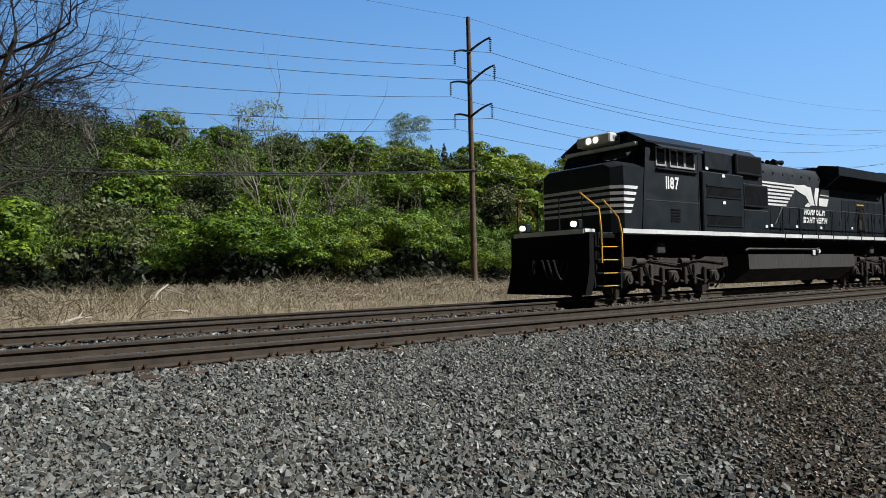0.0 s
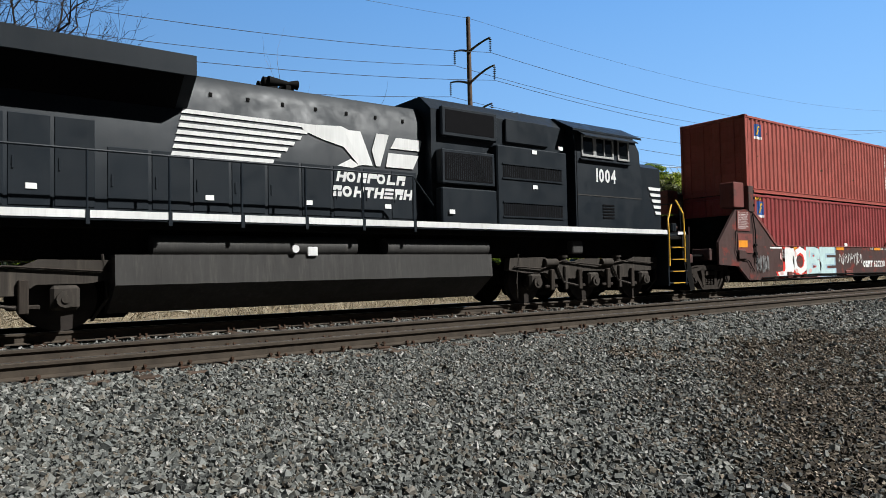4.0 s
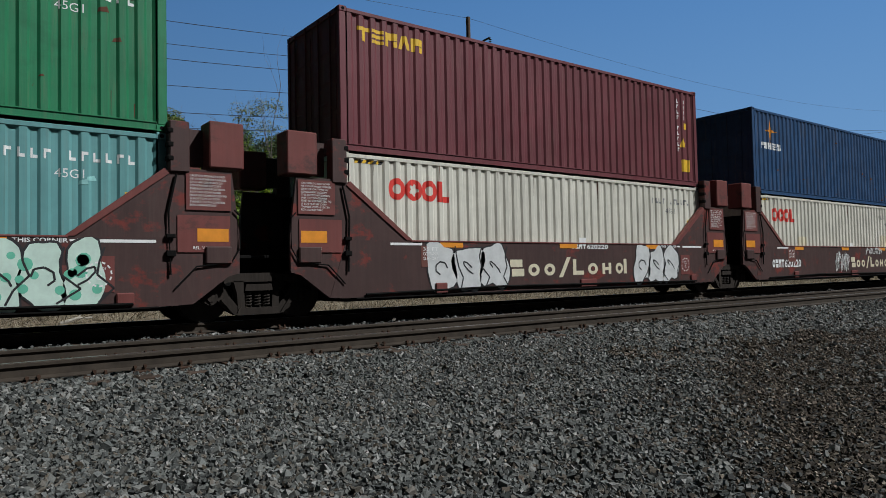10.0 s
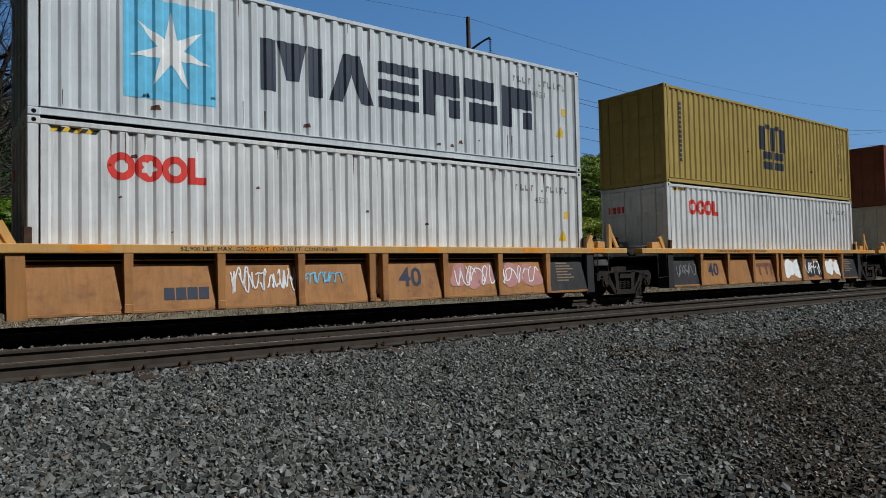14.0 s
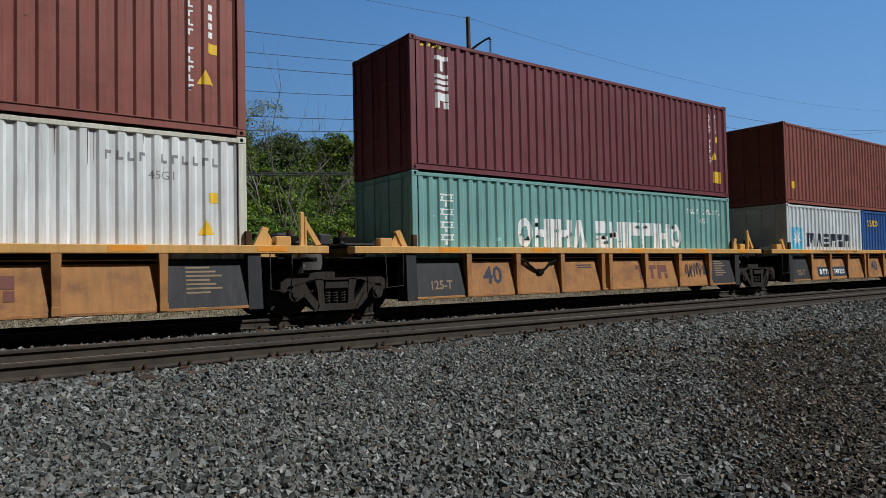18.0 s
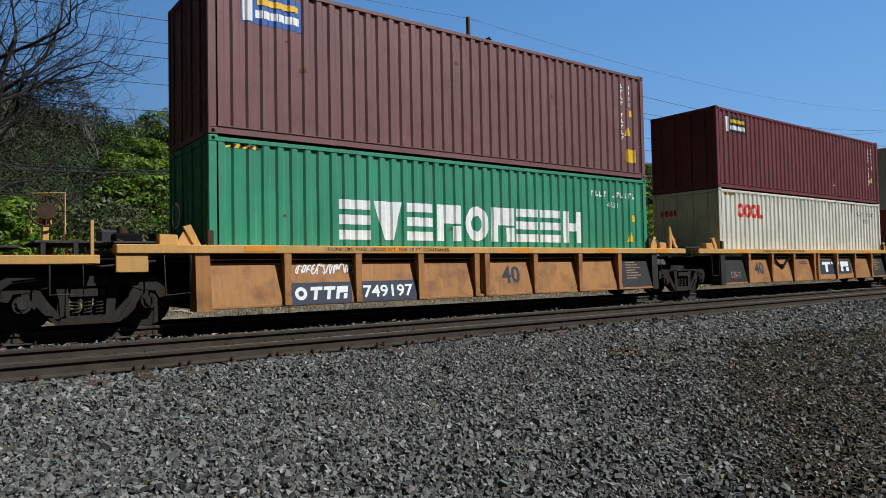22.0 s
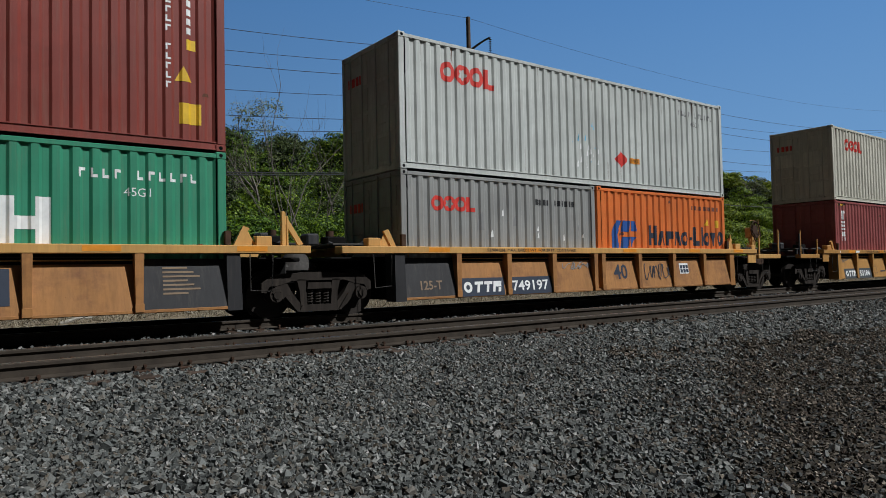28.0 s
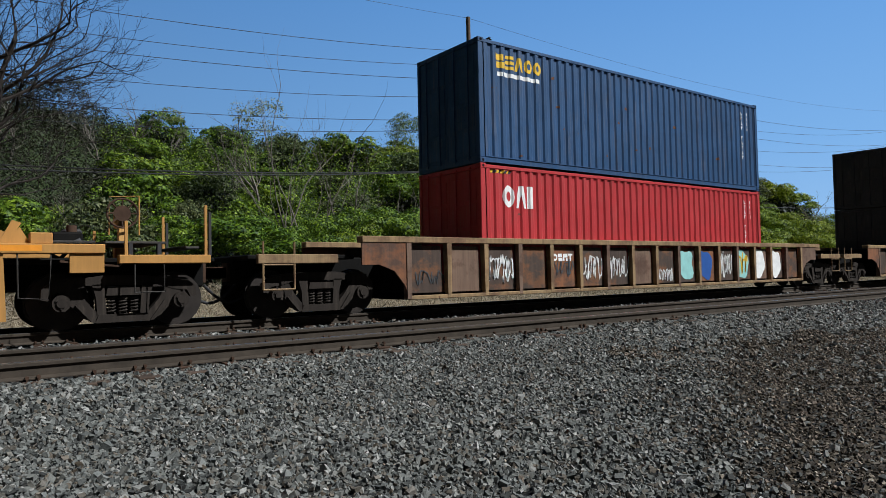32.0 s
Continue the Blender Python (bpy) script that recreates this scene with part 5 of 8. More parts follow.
# ---------------------------------------------------------------- older brown well car
def brown_car(x0, label, marks=()):
    """x0: left end of the load; the well is longer than the load."""
    th = thing("well_car", label, "well car", group="brown well cars")
    y = SIDE_Y
    a, b = -2.1, 14.6
    for s in (-1, 1):
        yy = s * abs(y)
        part("top_sill", Shape().box(-3.2, 16.0, yy - s * 0.22, yy + s * 0.02, 1.42, 1.55, 0.012), "sill_tan", th, "tan worn top sill")
        part("bottom_sill", Shape().box(a, b, yy - s * 0.2, yy + s * 0.015, 0.25, 0.33, 0.01), "sill_tan", th)
    arch_l = [(-3.2, 1.20), (-3.2, 1.42), (a, 1.42), (a, 0.30), (a - 0.1, 0.55), (a - 0.35, 0.85), (a - 0.7, 0.98), (-3.2, 0.98)]
    for s in (-1, 1):
        part("end_panel", Shape().prism(arch_l, s * abs(y), s * (abs(y) - 0.04)), "car_rust", th)
        part("end_panel", Shape().prism([(12.5 - p[0], p[1]) for p in arch_l], s * abs(y), s * (abs(y) - 0.04)), "car_brown", th)
    n = 16
    for k in range(n):
        p, q = a + (b - a) * k / n, a + (b - a) * (k + 1) / n
        part("side_panel", Shape().prism([(p + 0.09, 0.33), (q - 0.07, 0.33), (q - 0.16, 1.36), (p + 0.09, 1.36)], y + 0.10, y + 0.13), ("car_brown_dark", "car_rust", "car_brown_dark", "car_brown")[(k * 7 + k // 3) % 4], th)
    pm = Shape().prism([(-0.05, 0.27), (0.05, 0.27), (0.06, 1.42), (-0.06, 1.42)], y - 0.02, y + 0.13).mesh("post")
    for k in range(n + 1):
        part("post", pm, "sill_tan" if k % 3 else "car_brown", th, at=(a + (b - a) * k / n, 0, 0))
    part("far_side", Shape().box(a, b, -y - 0.06, -y - 0.03, 0.3, 1.42), "car_brown", th)
    part("floor", Shape().box(a, b, y + 0.1, -y - 0.1, 0.33, 0.378).box(a, a + 0.06, y + 0.1, -y - 0.1, 0.25, 1.4).box(b - 0.06, b, y + 0.1, -y - 0.1, 0.25, 1.4), "under_black", th)
    for d, xe in ((-1, a), (1, b)):
        lo, hi = sorted((xe, xe + d * 3.3))
        part("centre_sill", Shape().box(lo, hi, -0.34, 0.34, 0.62, 1.15, 0.03), "under_black", th)
        lo, hi = sorted((xe + d * 1.1, xe + d * 3.3))
        part("end_platform", Shape().box(lo, hi, -1.05, 1.05, 1.10, 1.19, 0.02), "under_black", th)
        part("side_step", Shape().box(min(xe + d * 1.6, xe + d * 3.2), max(xe + d * 1.6, xe + d * 3.2), -1.32, -1.2, 1.02, 1.19, 0.01), "sill_tan", th)
        rail = Shape()
        for xx in (xe + d * 2.5, xe + d * 3.1):
            rail.tube([(xx, -1.3, 0.55), (xx, -1.3, 1.42)], 0.02, 6)
        rail.tube([(xe + d * 2.5, -1.3, 0.55), (xe + d * 3.1, -1.3, 0.55)], 0.02, 6).tube([(xe + d * 2.5, -1.3, 1.0), (xe + d * 3.1, -1.3, 1.0)], 0.015, 6)
        part("ladder", rail, "sill_tan", th)
        coupler(th, xe + d * 3.2, d)
        car_truck(th, xe + d * 1.85, "truck_brown")
    for name, col, draw, lift in marks:
        flat_part(name, draw, col, th, y + 0.10, lift=lift)
    return rolls(th, x0)

# ---------------------------------------------------------------- locomotives
LOCO_LEN = 23.0


def locomotive(x0, number, flip, label):
    """A six-axle freight locomotive; flip: its cab faces the other way."""
    th = thing("diesel_locomotive", label, "locomotive", group="locomotives")
    m = (lambda x, y, z: (LOCO_LEN - x, y, z)) if flip else (lambda x, y, z: (x, y, z))
    mx = (lambda x: LOCO_LEN - x) if flip else (lambda x: x)

    def put(name, shape, mat, label="", parent=None):
        return part(name, shape.mapped(m), mat, parent or th, label)

    W, HOOD = 1.55, 0.95
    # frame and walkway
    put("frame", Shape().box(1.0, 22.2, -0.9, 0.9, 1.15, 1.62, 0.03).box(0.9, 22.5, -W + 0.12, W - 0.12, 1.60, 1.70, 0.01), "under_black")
    put("walkway", Shape().box(1.75, 22.5, -W, W, 1.70, 1.76, 0.008), "black_paint")
    for s in (-1, 1):
        put("sill_stripe", Shape().box(1.85, 22.5, s * W, s * (W + 0.012), 1.735, 1.855), "loco_white", "white frame stripe")
    # ends with steps
    for e, name in ((0, "front"), (1, "rear")):
        f = (lambda x: x) if e == 0 else (lambda x: LOCO_LEN - x)
        # The unlit ends' shade is put into the pilot's and coupler's colour.
        put("pilot", Shape().prism([(f(0.42), 0.14), (f(0.66), 0.14), (f(1.0), 1.1), (f(1.0), 1.75), (f(0.64), 1.75), (f(0.62), 0.95), (f(0.54), 0.5)], -1.45, 1.45), "under_black", "black snowplough pilot")
        put("end_sill_stripe", Shape().box(f(0.60), f(0.63), -1.3, 1.3, 1.72, 1.84).box(f(0.63), f(1.0), -1.33, -1.32, 1.72, 1.84), "loco_white")
        put("end_deck", Shape().box(f(0.63), f(1.8), -1.3, 1.3, 1.70, 1.76, 0.01), "black_paint")
        for s in (-1, 1):
            for k, z in enumerate((0.35, 0.68, 1.02, 1.36)):
                st = put("step", Shape().box(f(0.85), f(1.75), s * 1.52, s * 1.2, z, z + 0.03, 0.004), "black_paint")
                put("step_edge", Shape().box(f(1.05), f(1.60), s * 1.545, s * 1.523, z + 0.002, z + 0.026), "yellow_rail", "yellow step edge", st)
            put("step_side", Shape().box(f(1.74), f(1.80), s * 1.52, s * 1.0, 0.3, 1.7), "black_paint")
            put("step_side", Shape().box(f(0.80), f(0.85), s * 1.45, s * 1.0, 0.3, 1.7), "black_paint")
            put("step_handrail", Shape().tube([(f(0.72), s * 1.1, 2.78), (f(0.98), s * 1.5, 2.35), (f(1.0), s * 1.53, 1.75), (f(1.0), s * 1.53, 0.95)], 0.025, 8), "yellow_rail", "yellow handrail")
            put("step_handrail", Shape().tube([(f(1.32), s * 1.35, 2.6), (f(1.72), s * 1.5, 2.15), (f(1.78), s * 1.56, 1.75), (f(1.78), s * 1.56, 0.85)], 0.025, 8), "yellow_rail", "yellow handrail")
            put("end_railing", Shape().tube([(f(0.68), s * 1.2, 1.75), (f(0.68), s * 1.2, 2.7), (f(0.68), s * 0.4, 2.7), (f(0.68), s * 0.4, 1.75)], 0.022, 6), "black_paint")
        put("coupler", Shape().box(f(0.0), f(0.6), -0.1, 0.1, 0.78, 1.0, 0.02).prism([(f(-0.12), 0.70), (f(0.25), 0.70), (f(0.25), 1.06), (f(-0.12), 1.06)], -0.16, 0.13), "under_black", "black knuckle coupler")
        for k in range(3):
            put("air_hose", Shape().tube([(f(0.5 - 0.07 * j), -0.45 - 0.2 * k, 1.05 - 0.5 * math.sin(math.pi * j / 8)) for j in range(9)], 0.026, 6), "hose")
    # nose and cab
    n = Shape()
    ring = [(-1.22, 1.76), (1.22, 1.76), (1.22, 3.50), (1.0, 3.62), (-1.0, 3.62), (-1.22, 3.50)]
    back = [(-1.48, 1.76), (1.48, 1.76), (1.48, 3.55), (1.2, 3.70), (-1.2, 3.70), (-1.48, 3.55)]
    n.add([(1.78, *p) for p in ring] + [(2.02, *p) for p in back] + [(3.0, *p) for p in back],
          [tuple(range(6))] + [(k * 6 + i, k * 6 + (i + 1) % 6, k * 6 + 6 + (i + 1) % 6, k * 6 + 6 + i) for k in (0, 1) for i in range(6)] + [tuple(range(17, 11, -1))])
    put("nose", n, "black_paint", "black sloping nose with white stripes")
    c = Shape()
    cab = [(-1.5, 1.76), (1.5, 1.76), (1.5, 3.95), (1.42, 4.32), (0.85, 4.62), (-0.85, 4.62), (-1.42, 4.32), (-1.5, 3.95)]
    c.prism(cab, 2.75, 5.5, "x")
    # windscreen leans back
    c.v = [((x + (0.35 if (z > 4.2 and x < 3) else (0.2 if (z > 3.9 and x < 3) else 0.0))), y, z) for x, y, z in c.v]
    put("cab", c, "black_paint", "black cab")
    put("cab_roof", Shape().prism([(-1.56, 4.26), (-0.9, 4.60), (0.9, 4.60), (1.56, 4.26), (1.56, 4.31), (0.9, 4.66), (-0.9, 4.66), (-1.56, 4.31)], 2.9, 5.62, "x"), "black_paint")
    put("brow_band", Shape().box(2.80, 2.93, -1.3, 1.3, 4.20, 4.30, 0.01), "loco_white", "white band above the windscreen")
    put("light_housing", Shape().box(2.55, 3.05, -0.62, 0.62, 4.36, 4.66, 0.04), "loco_white", "white number-board housing")
    for s in (-1, 1):
        put("number_board", Shape().box(2.66, 2.97, s * 0.55, s * 0.565, 4.40, 4.58), "mark_black")
        put("headlamp", Shape().disc((2.545, s * 0.13, 4.50), 0.09, -0.02, 0.01, "x", 16), "headlamp" if not flip else "porcelain", "round headlamp")
        put("ditch_lamp", Shape().disc((0.62, s * 0.95, 1.98), 0.075, -0.05, 0.08, "x", 16), "headlamp" if not flip else "porcelain", "lit ditch lamp")
        put("ditch_lamp_case", Shape().box(0.66, 0.86, s * 1.06, s * 0.84, 1.86, 2.1, 0.02), "black_paint")
        put("windscreen", Shape().add([(2.74, s * 0.12, 3.76), (2.74, s * 1.32, 3.74), (2.97, s * 1.25, 4.22), (3.05, s * 0.12, 4.42)], [(0, 1, 2, 3)]), "dark_glass")
        side = s * 1.5
        for wa, wb in ((3.42, 3.84), (4.06, 4.74), (4.80, 5.24)):
            win = put("side_window", Shape().box(wa, wb, side, side + s * 0.006, 3.70, 4.15), "dark_glass", "dark cab side window")
            put("window_frame", Shape().box(wa - 0.03, wa + 0.03, side, side + s * 0.03, 3.66, 4.18, 0.006).box(wb - 0.03, wb + 0.03, side, side + s * 0.03, 3.66, 4.18, 0.006).box(wa - 0.03, wb + 0.03, side, side + s * 0.035, 3.64, 3.70, 0.006).box(wa - 0.03, wb + 0.03, side, side + s * 0.035, 4.14, 4.19, 0.006), "frame_silver", "aluminium window frame", win)
            if wb - wa > 0.6:
                put("window_bar", Shape().box((wa + wb) / 2 - 0.02, (wa + wb) / 2 + 0.02, side, side + s * 0.03, 3.68, 4.16), "frame_silver", "", win)
        put("drip_ledge", Shape().box(3.4, 5.35, side, side + s * 0.07, 3.54, 3.585, 0.008), "black_paint")
        put("panel_seam", Shape().box(2.9, 5.45, side, side + s * 0.008, 2.66, 2.685), "tank_grey")
        put("panel_seam", Shape().box(5.44, 5.455, side, side + s * 0.008, 1.8, 4.2), "dark_gap")
        put("sun_visor", Shape().prism([(side, 4.24), (side + s * 0.26, 4.10), (side + s * 0.26, 4.125), (side, 4.28)], 3.3, 5.4, "x"), "black_paint")
        lv = Shape()
        for k in range(5):
            lv.box(4.05, 4.5, side, side + s * 0.015, 2.1 + 0.08 * k, 2.14 + 0.08 * k)
        put("louvre", lv, "dark_gap")
    # hood: upper machinery boxes, engine hood, radiator flare
    put("air_intake_hood", Shape().prism([(-HOOD - 0.25, 1.76), (HOOD + 0.25, 1.76), (HOOD + 0.25, 4.35), (0.8, 4.68), (-0.8, 4.68), (-HOOD - 0.25, 4.35)], 5.5, 9.7, "x"), "black_paint")
    hood = Shape().prism([(-HOOD, 1.76), (HOOD, 1.76), (HOOD, 4.05), (0.72, 4.40), (-0.72, 4.40), (-HOOD, 4.05)], 9.7, 21.0, "x")
    put("engine_hood", hood, "black_paint", "black engine hood")
    END = [(20.25, -1.02), (21.85, -1.02), (22.5, -0.35), (22.5, 0.35), (21.85, 1.02), (20.25, 1.02)]
    put("rear_hood_end", Shape().prism(END, 1.8, 4.66, "z").prism([(20.3, -0.9), (21.8, -0.9), (22.4, -0.3), (22.4, 0.3), (21.8, 0.9), (20.3, 0.9)], 4.66, 4.74, "z"), "black_paint", "black hood end with cut-off corners")
    for s in (-1, 1):
        near = s * (HOOD + 0.25)
        inv = put("equipment_cabinet", Shape().box(5.75, 8.05, near, s * 1.46, 1.80, 3.68, 0.03), "black_paint", "cabinet with two wide air grilles")
        for z0, z1 in ((2.06, 2.36), (2.94, 3.24)):
            put("grille", Shape().box(5.95, 7.88, s * 1.461, s * 1.466, z0, z1), "dark_gap", "dark mesh grille", inv)
            bars = Shape()
            for k in range(32):
                bars.box(5.97 + 0.06 * k, 5.978 + 0.06 * k, s * 1.467, s * 1.470, z0 + 0.01, z1 - 0.01)
            bars.box(5.93, 7.9, s * 1.467, s * 1.485, z1, z1 + 0.035).box(5.93, 7.9, s * 1.467, s * 1.485, z0 - 0.035, z0)
            put("grille_screen", bars, "black_paint", "", inv)
        bx = put("blower_box", Shape().box(8.05, 9.62, near, s * 1.44, 1.80, 2.62, 0.03).box(8.1, 9.6, near, s * 1.44, 2.70, 3.45, 0.02), "black_paint")
        put("grille", Shape().box(8.18, 9.52, s * 1.441, s * 1.448, 2.78, 3.38), "dark_gap", "", bx)
        up = Shape()
        for k in range(24):
            up.box(8.2 + 0.055 * k, 8.207 + 0.055 * k, s * 1.449, s * 1.452, 2.8, 3.36)
        put("grille_screen", up, "black_paint", "", bx)
        put("upper_box", Shape().box(7.9, 9.5, near, s * 1.32, 3.75, 4.42, 0.03), "black_paint")
        put("grille", Shape().box(8.0, 9.4, s * 1.321, s * 1.326, 3.85, 4.34), "dark_gap")
        put("upper_box", Shape().box(6.2, 7.6, near, s * 1.28, 3.80, 4.36, 0.02), "black_paint")
        # radiator flare
        put("radiator_flare", Shape().prism([(s * HOOD, 3.72), (s * 1.52, 4.16), (s * 1.52, 4.50), (s * 0.8, 4.62), (s * 0.6, 4.4)], 14.75, 20.2, "x"), "black_paint", "flared radiator housing")
        put("radiator_screen", Shape().prism([(s * (HOOD + 0.01), 3.722), (s * 1.505, 4.148), (s * 1.50, 4.142), (s * HOOD, 3.70)], 14.95, 20.1, "x"), "dark_gap")
        # hood doors with handles
        for k in range(9):
            x = 9.95 + k * 0.68
            put("hood_door", Shape().box(x, x + 0.62, s * HOOD, s * (HOOD + 0.014), 1.95, 2.95, 0.006).box(x + 0.54, x + 0.57, s * (HOOD + 0.014), s * (HOOD + 0.03), 2.3, 2.5, 0.004), "black_paint")
            put("latch", Shape().box(x + 0.28, x + 0.34, s * (HOOD - 0.04), s * (HOOD + 0.02), 4.0, 4.07, 0.006), "under_black")
        for k in range(7):
            x = 16.2 + k * 0.62
            put("hood_door", Shape().box(x, x + 0.56, s * HOOD, s * (HOOD + 0.014), 1.95, 3.35, 0.006).box(x + 0.48, x + 0.51, s * (HOOD + 0.014), s * (HOOD + 0.03), 2.5, 2.7, 0.004), "black_paint")
        put("rear_grille", Shape().box(20.42, 21.72, s * 1.022, s * 1.03, 1.98, 3.2), "dark_gap", "dark barred opening")
        for k in range(6):
            rl = Shape()
            for j in range(5):
                rl.box(20.36 + 0.245 * k, 20.55 + 0.245 * k, s * 1.021, s * 1.038, 4.20 + 0.075 * j, 4.23 + 0.075 * j)
            put("louvre", rl, "dark_gap")
        put("seam_strip", Shape().box(20.3, 21.84, s * 1.021, s * 1.027, 3.86, 3.875), "frame_silver", "thin bright seam")
        put("grille_rail", Shape().box(20.42, 21.72, s * 1.031, s * 1.036, 2.5, 2.53), "tank_grey")
        if not flip:
            bay = put("barred_bay", Shape().box(17.55, 18.25, s * (HOOD + 0.015), s * (HOOD + 0.022), 1.92, 3.12), "dark_gap", "dark bay behind upright bars")
            for k in range(9):
                put("bay_bar", Shape().box(17.57 + 0.08 * k, 17.59 + 0.08 * k, s * (HOOD + 0.022), s * (HOOD + 0.04), 1.94, 3.1), "tank_grey", "", bay)
            put("bay_pump", Shape().box(17.65, 18.0, s * (HOOD + 0.0225), s * (HOOD + 0.03), 2.2, 2.6, 0.003), "truck_dust", "", bay)
            put("yellow_edge", Shape().box(17.55, 18.25, s * (HOOD + 0.015), s * (HOOD + 0.03), 3.18, 3.23), "yellow_rail", "yellow warning strip")
        # walkway railing
        xs_r = [10.4, 11.6, 12.8, 14.0, 15.2, 16.4, 17.6, 18.8, 20.0, 21.2, 22.1]
        put("railing", Shape().tube([(9.9, s * 1.5, 2.2), (10.4, s * 1.5, 2.78), (22.1, s * 1.5, 2.78)], 0.02, 6), "black_paint", "black walkway handrail")
        for x in xs_r:
            put("railing_post", Shape().tube([(x, s * 1.5, 1.72), (x, s * 1.5, 2.78)], 0.02, 6).box(x - 0.03, x + 0.03, s * 1.53, s * 1.57, 1.64, 1.87), "black_paint")
    if flip:
        fan = Shape().disc((19.35, -0.951, 2.75), 0.30, -0.03, 0.02, "y", 20)
        put("blower", fan, "truck_grey", "round grey blower behind an open door")
        for z0, xa, xb in ((1.33, 8.2, 10.9), (1.33, 11.6, 15.4)):
            put("air_tank", Shape().disc((xa, -1.12, z0), 0.19, 0, xb - xa, "x", 18), "tank_grey", "grey air reservoir")
    else:
        put("pipe", Shape().tube([(8.3, -1.3, 1.30), (8.5, -1.3, 1.36), (13.2, -1.3, 1.36), (13.4, -1.3, 1.42)], 0.035, 6), "tank_grey")
    horn = Shape()
    for k in range(3):
        horn.disc((12.55 + 0.02 * k, -0.25 + 0.22 * k, 4.66 + 0.04 * (k % 2)), 0.045, 0, 0.42, "x", 12, 0.10)
        horn.disc((12.35, -0.25 + 0.22 * k, 4.66), 0.10, 0, 0.2, "x", 12, 0.045)
    horn.box(12.5, 12.62, -0.3, 0.3, 4.40, 4.62, 0.01)
    put("air_horn", horn, "under_black", "roof air horns")
    for x, w in ((15.6, 1.3), (17.4, 1.3), (19.2, 1.2)):
        put("roof_fan", Shape().disc((x, 0, 4.50), w / 2, 0, 0.12, "z", 24), "under_black")
    put("antenna", Shape().box(4.0, 4.4, -0.4, 0.1, 4.66, 4.74, 0.02).box(4.9, 5.2, 0.1, 0.6, 4.66, 4.72, 0.02), "black_paint")
    # fuel tank, trucks
    tk = [(-1.42, 1.18), (-1.45, 0.70), (-0.82, 0.24), (0.82, 0.24), (1.45, 0.70), (1.42, 1.18)]
    tank = put("fuel_tank", Shape().prism(tk, 8.25, 16.0, "x"), "tank_grey", "grey fuel tank")
    put("tank_fitting", Shape().disc((13.0, -1.46, 1.28), 0.07, -0.04, 0.02, "y", 14).box(12.55, 12.75, -1.47, -1.43, 1.15, 1.32, 0.01), "loco_white", "", tank)
    for x in (4.55, 18.75):
        tr = part("truck", Shape().box(-2.5, 2.5, -0.35, 0.35, 0.55, 0.85, 0.04), "under_black", th, "three-axle locomotive truck grey with dust", at=(mx(x), 0, 0))
        for s in (-1, 1):
            fr = Shape()
            fr.prism([(-2.95, 0.82), (-2.9, 1.10), (-1.75, 1.12), (-1.45, 0.98), (-0.65, 0.98), (-0.4, 1.08), (0.4, 1.08), (0.65, 0.98), (1.45, 0.98), (1.75, 1.12), (2.9, 1.10), (2.95, 0.82), (2.4, 0.74), (1.72, 0.74), (1.5, 0.58), (0.6, 0.58), (0.38, 0.76), (-0.38, 0.76), (-0.6, 0.58), (-1.5, 0.58), (-1.72, 0.74), (-2.4, 0.74)], s * 0.98, s * 1.16)
            part("side_frame", fr, "truck_dust", tr, "cast truck frame")
            for ax in (-2.1, 0.0, 2.1):
                part("journal_box", Shape().box(ax - 0.20, ax + 0.20, s * 1.0, s * 1.22, 0.34, 0.72, 0.05).disc((ax, s * 1.2, 0.51), 0.13, 0, s * 0.08, "y", 14).disc((ax, s * 1.2, 0.51), 0.06, s * 0.08, s * 0.1, "y", 10), "truck_dust", tr)
            for ax in (-1.05, 1.05):
                part("spring_pack", Shape().disc((ax, s * 1.08, 0.98), 0.13, 0, 0.07, "z", 14).disc((ax, s * 1.08, 1.05), 0.10, 0, 0.06, "z", 14).disc((ax, s * 1.08, 1.11), 0.13, 0, 0.05, "z", 14), "truck_dust", tr)
                part("brake_cylinder", Shape().disc((ax - 0.75, s * 1.18, 0.98), 0.10, 0, 0.42, "x", 12), "truck_dust", tr)
                part("brake_rod", Shape().tube([(ax - 0.35, s * 1.2, 0.95), (ax - 0.1, s * 1.2, 0.5), (ax + 0.4, s * 1.2, 0.4)], 0.03, 6).box(ax - 0.06, ax + 0.06, s * 1.14, s * 1.22, 0.3, 0.9, 0.02), "truck_dust", tr)
            for e in (-1, 1):
                part("sand_pipe", Shape().tube([(e * 2.62, s * 1.15, 1.2), (e * 2.7, s * 1.15, 0.5), (e * 2.5, s * 0.95, 0.15)], 0.025, 6), "truck_dust", tr)
            part("damper_bracket", Shape().box(-0.9, -0.5, s * 1.1, s * 1.3, 1.2, 1.52, 0.03), "tank_grey", tr)
        for ax in (-1.25, 0.85, 2.75):
            part("traction_motor", Shape().box(ax - 0.42, ax + 0.42, -0.62, 0.62, 0.16, 0.82, 0.1), "under_black", tr)
        for s in (-1, 1):
            for ax in (-1.55, -0.55, 0.55, 1.55):
                part("brake_hanger", Shape().box(ax - 0.07, ax + 0.07, s * 1.12, s * 1.24, 0.30, 0.82, 0.02).box(ax - 0.22, ax + 0.22, s * 1.14, s * 1.2, 0.36, 0.44, 0.02), "truck_brown", tr)
            part("brake_pipe", Shape().tube([(-2.8, s * 1.2, 0.9), (-1.9, s * 1.22, 0.84), (-1.2, s * 1.2, 1.02), (0.2, s * 1.22, 0.9), (1.3, s * 1.2, 1.02), (2.7, s * 1.2, 0.92)], 0.02, 5), "truck_brown", tr)
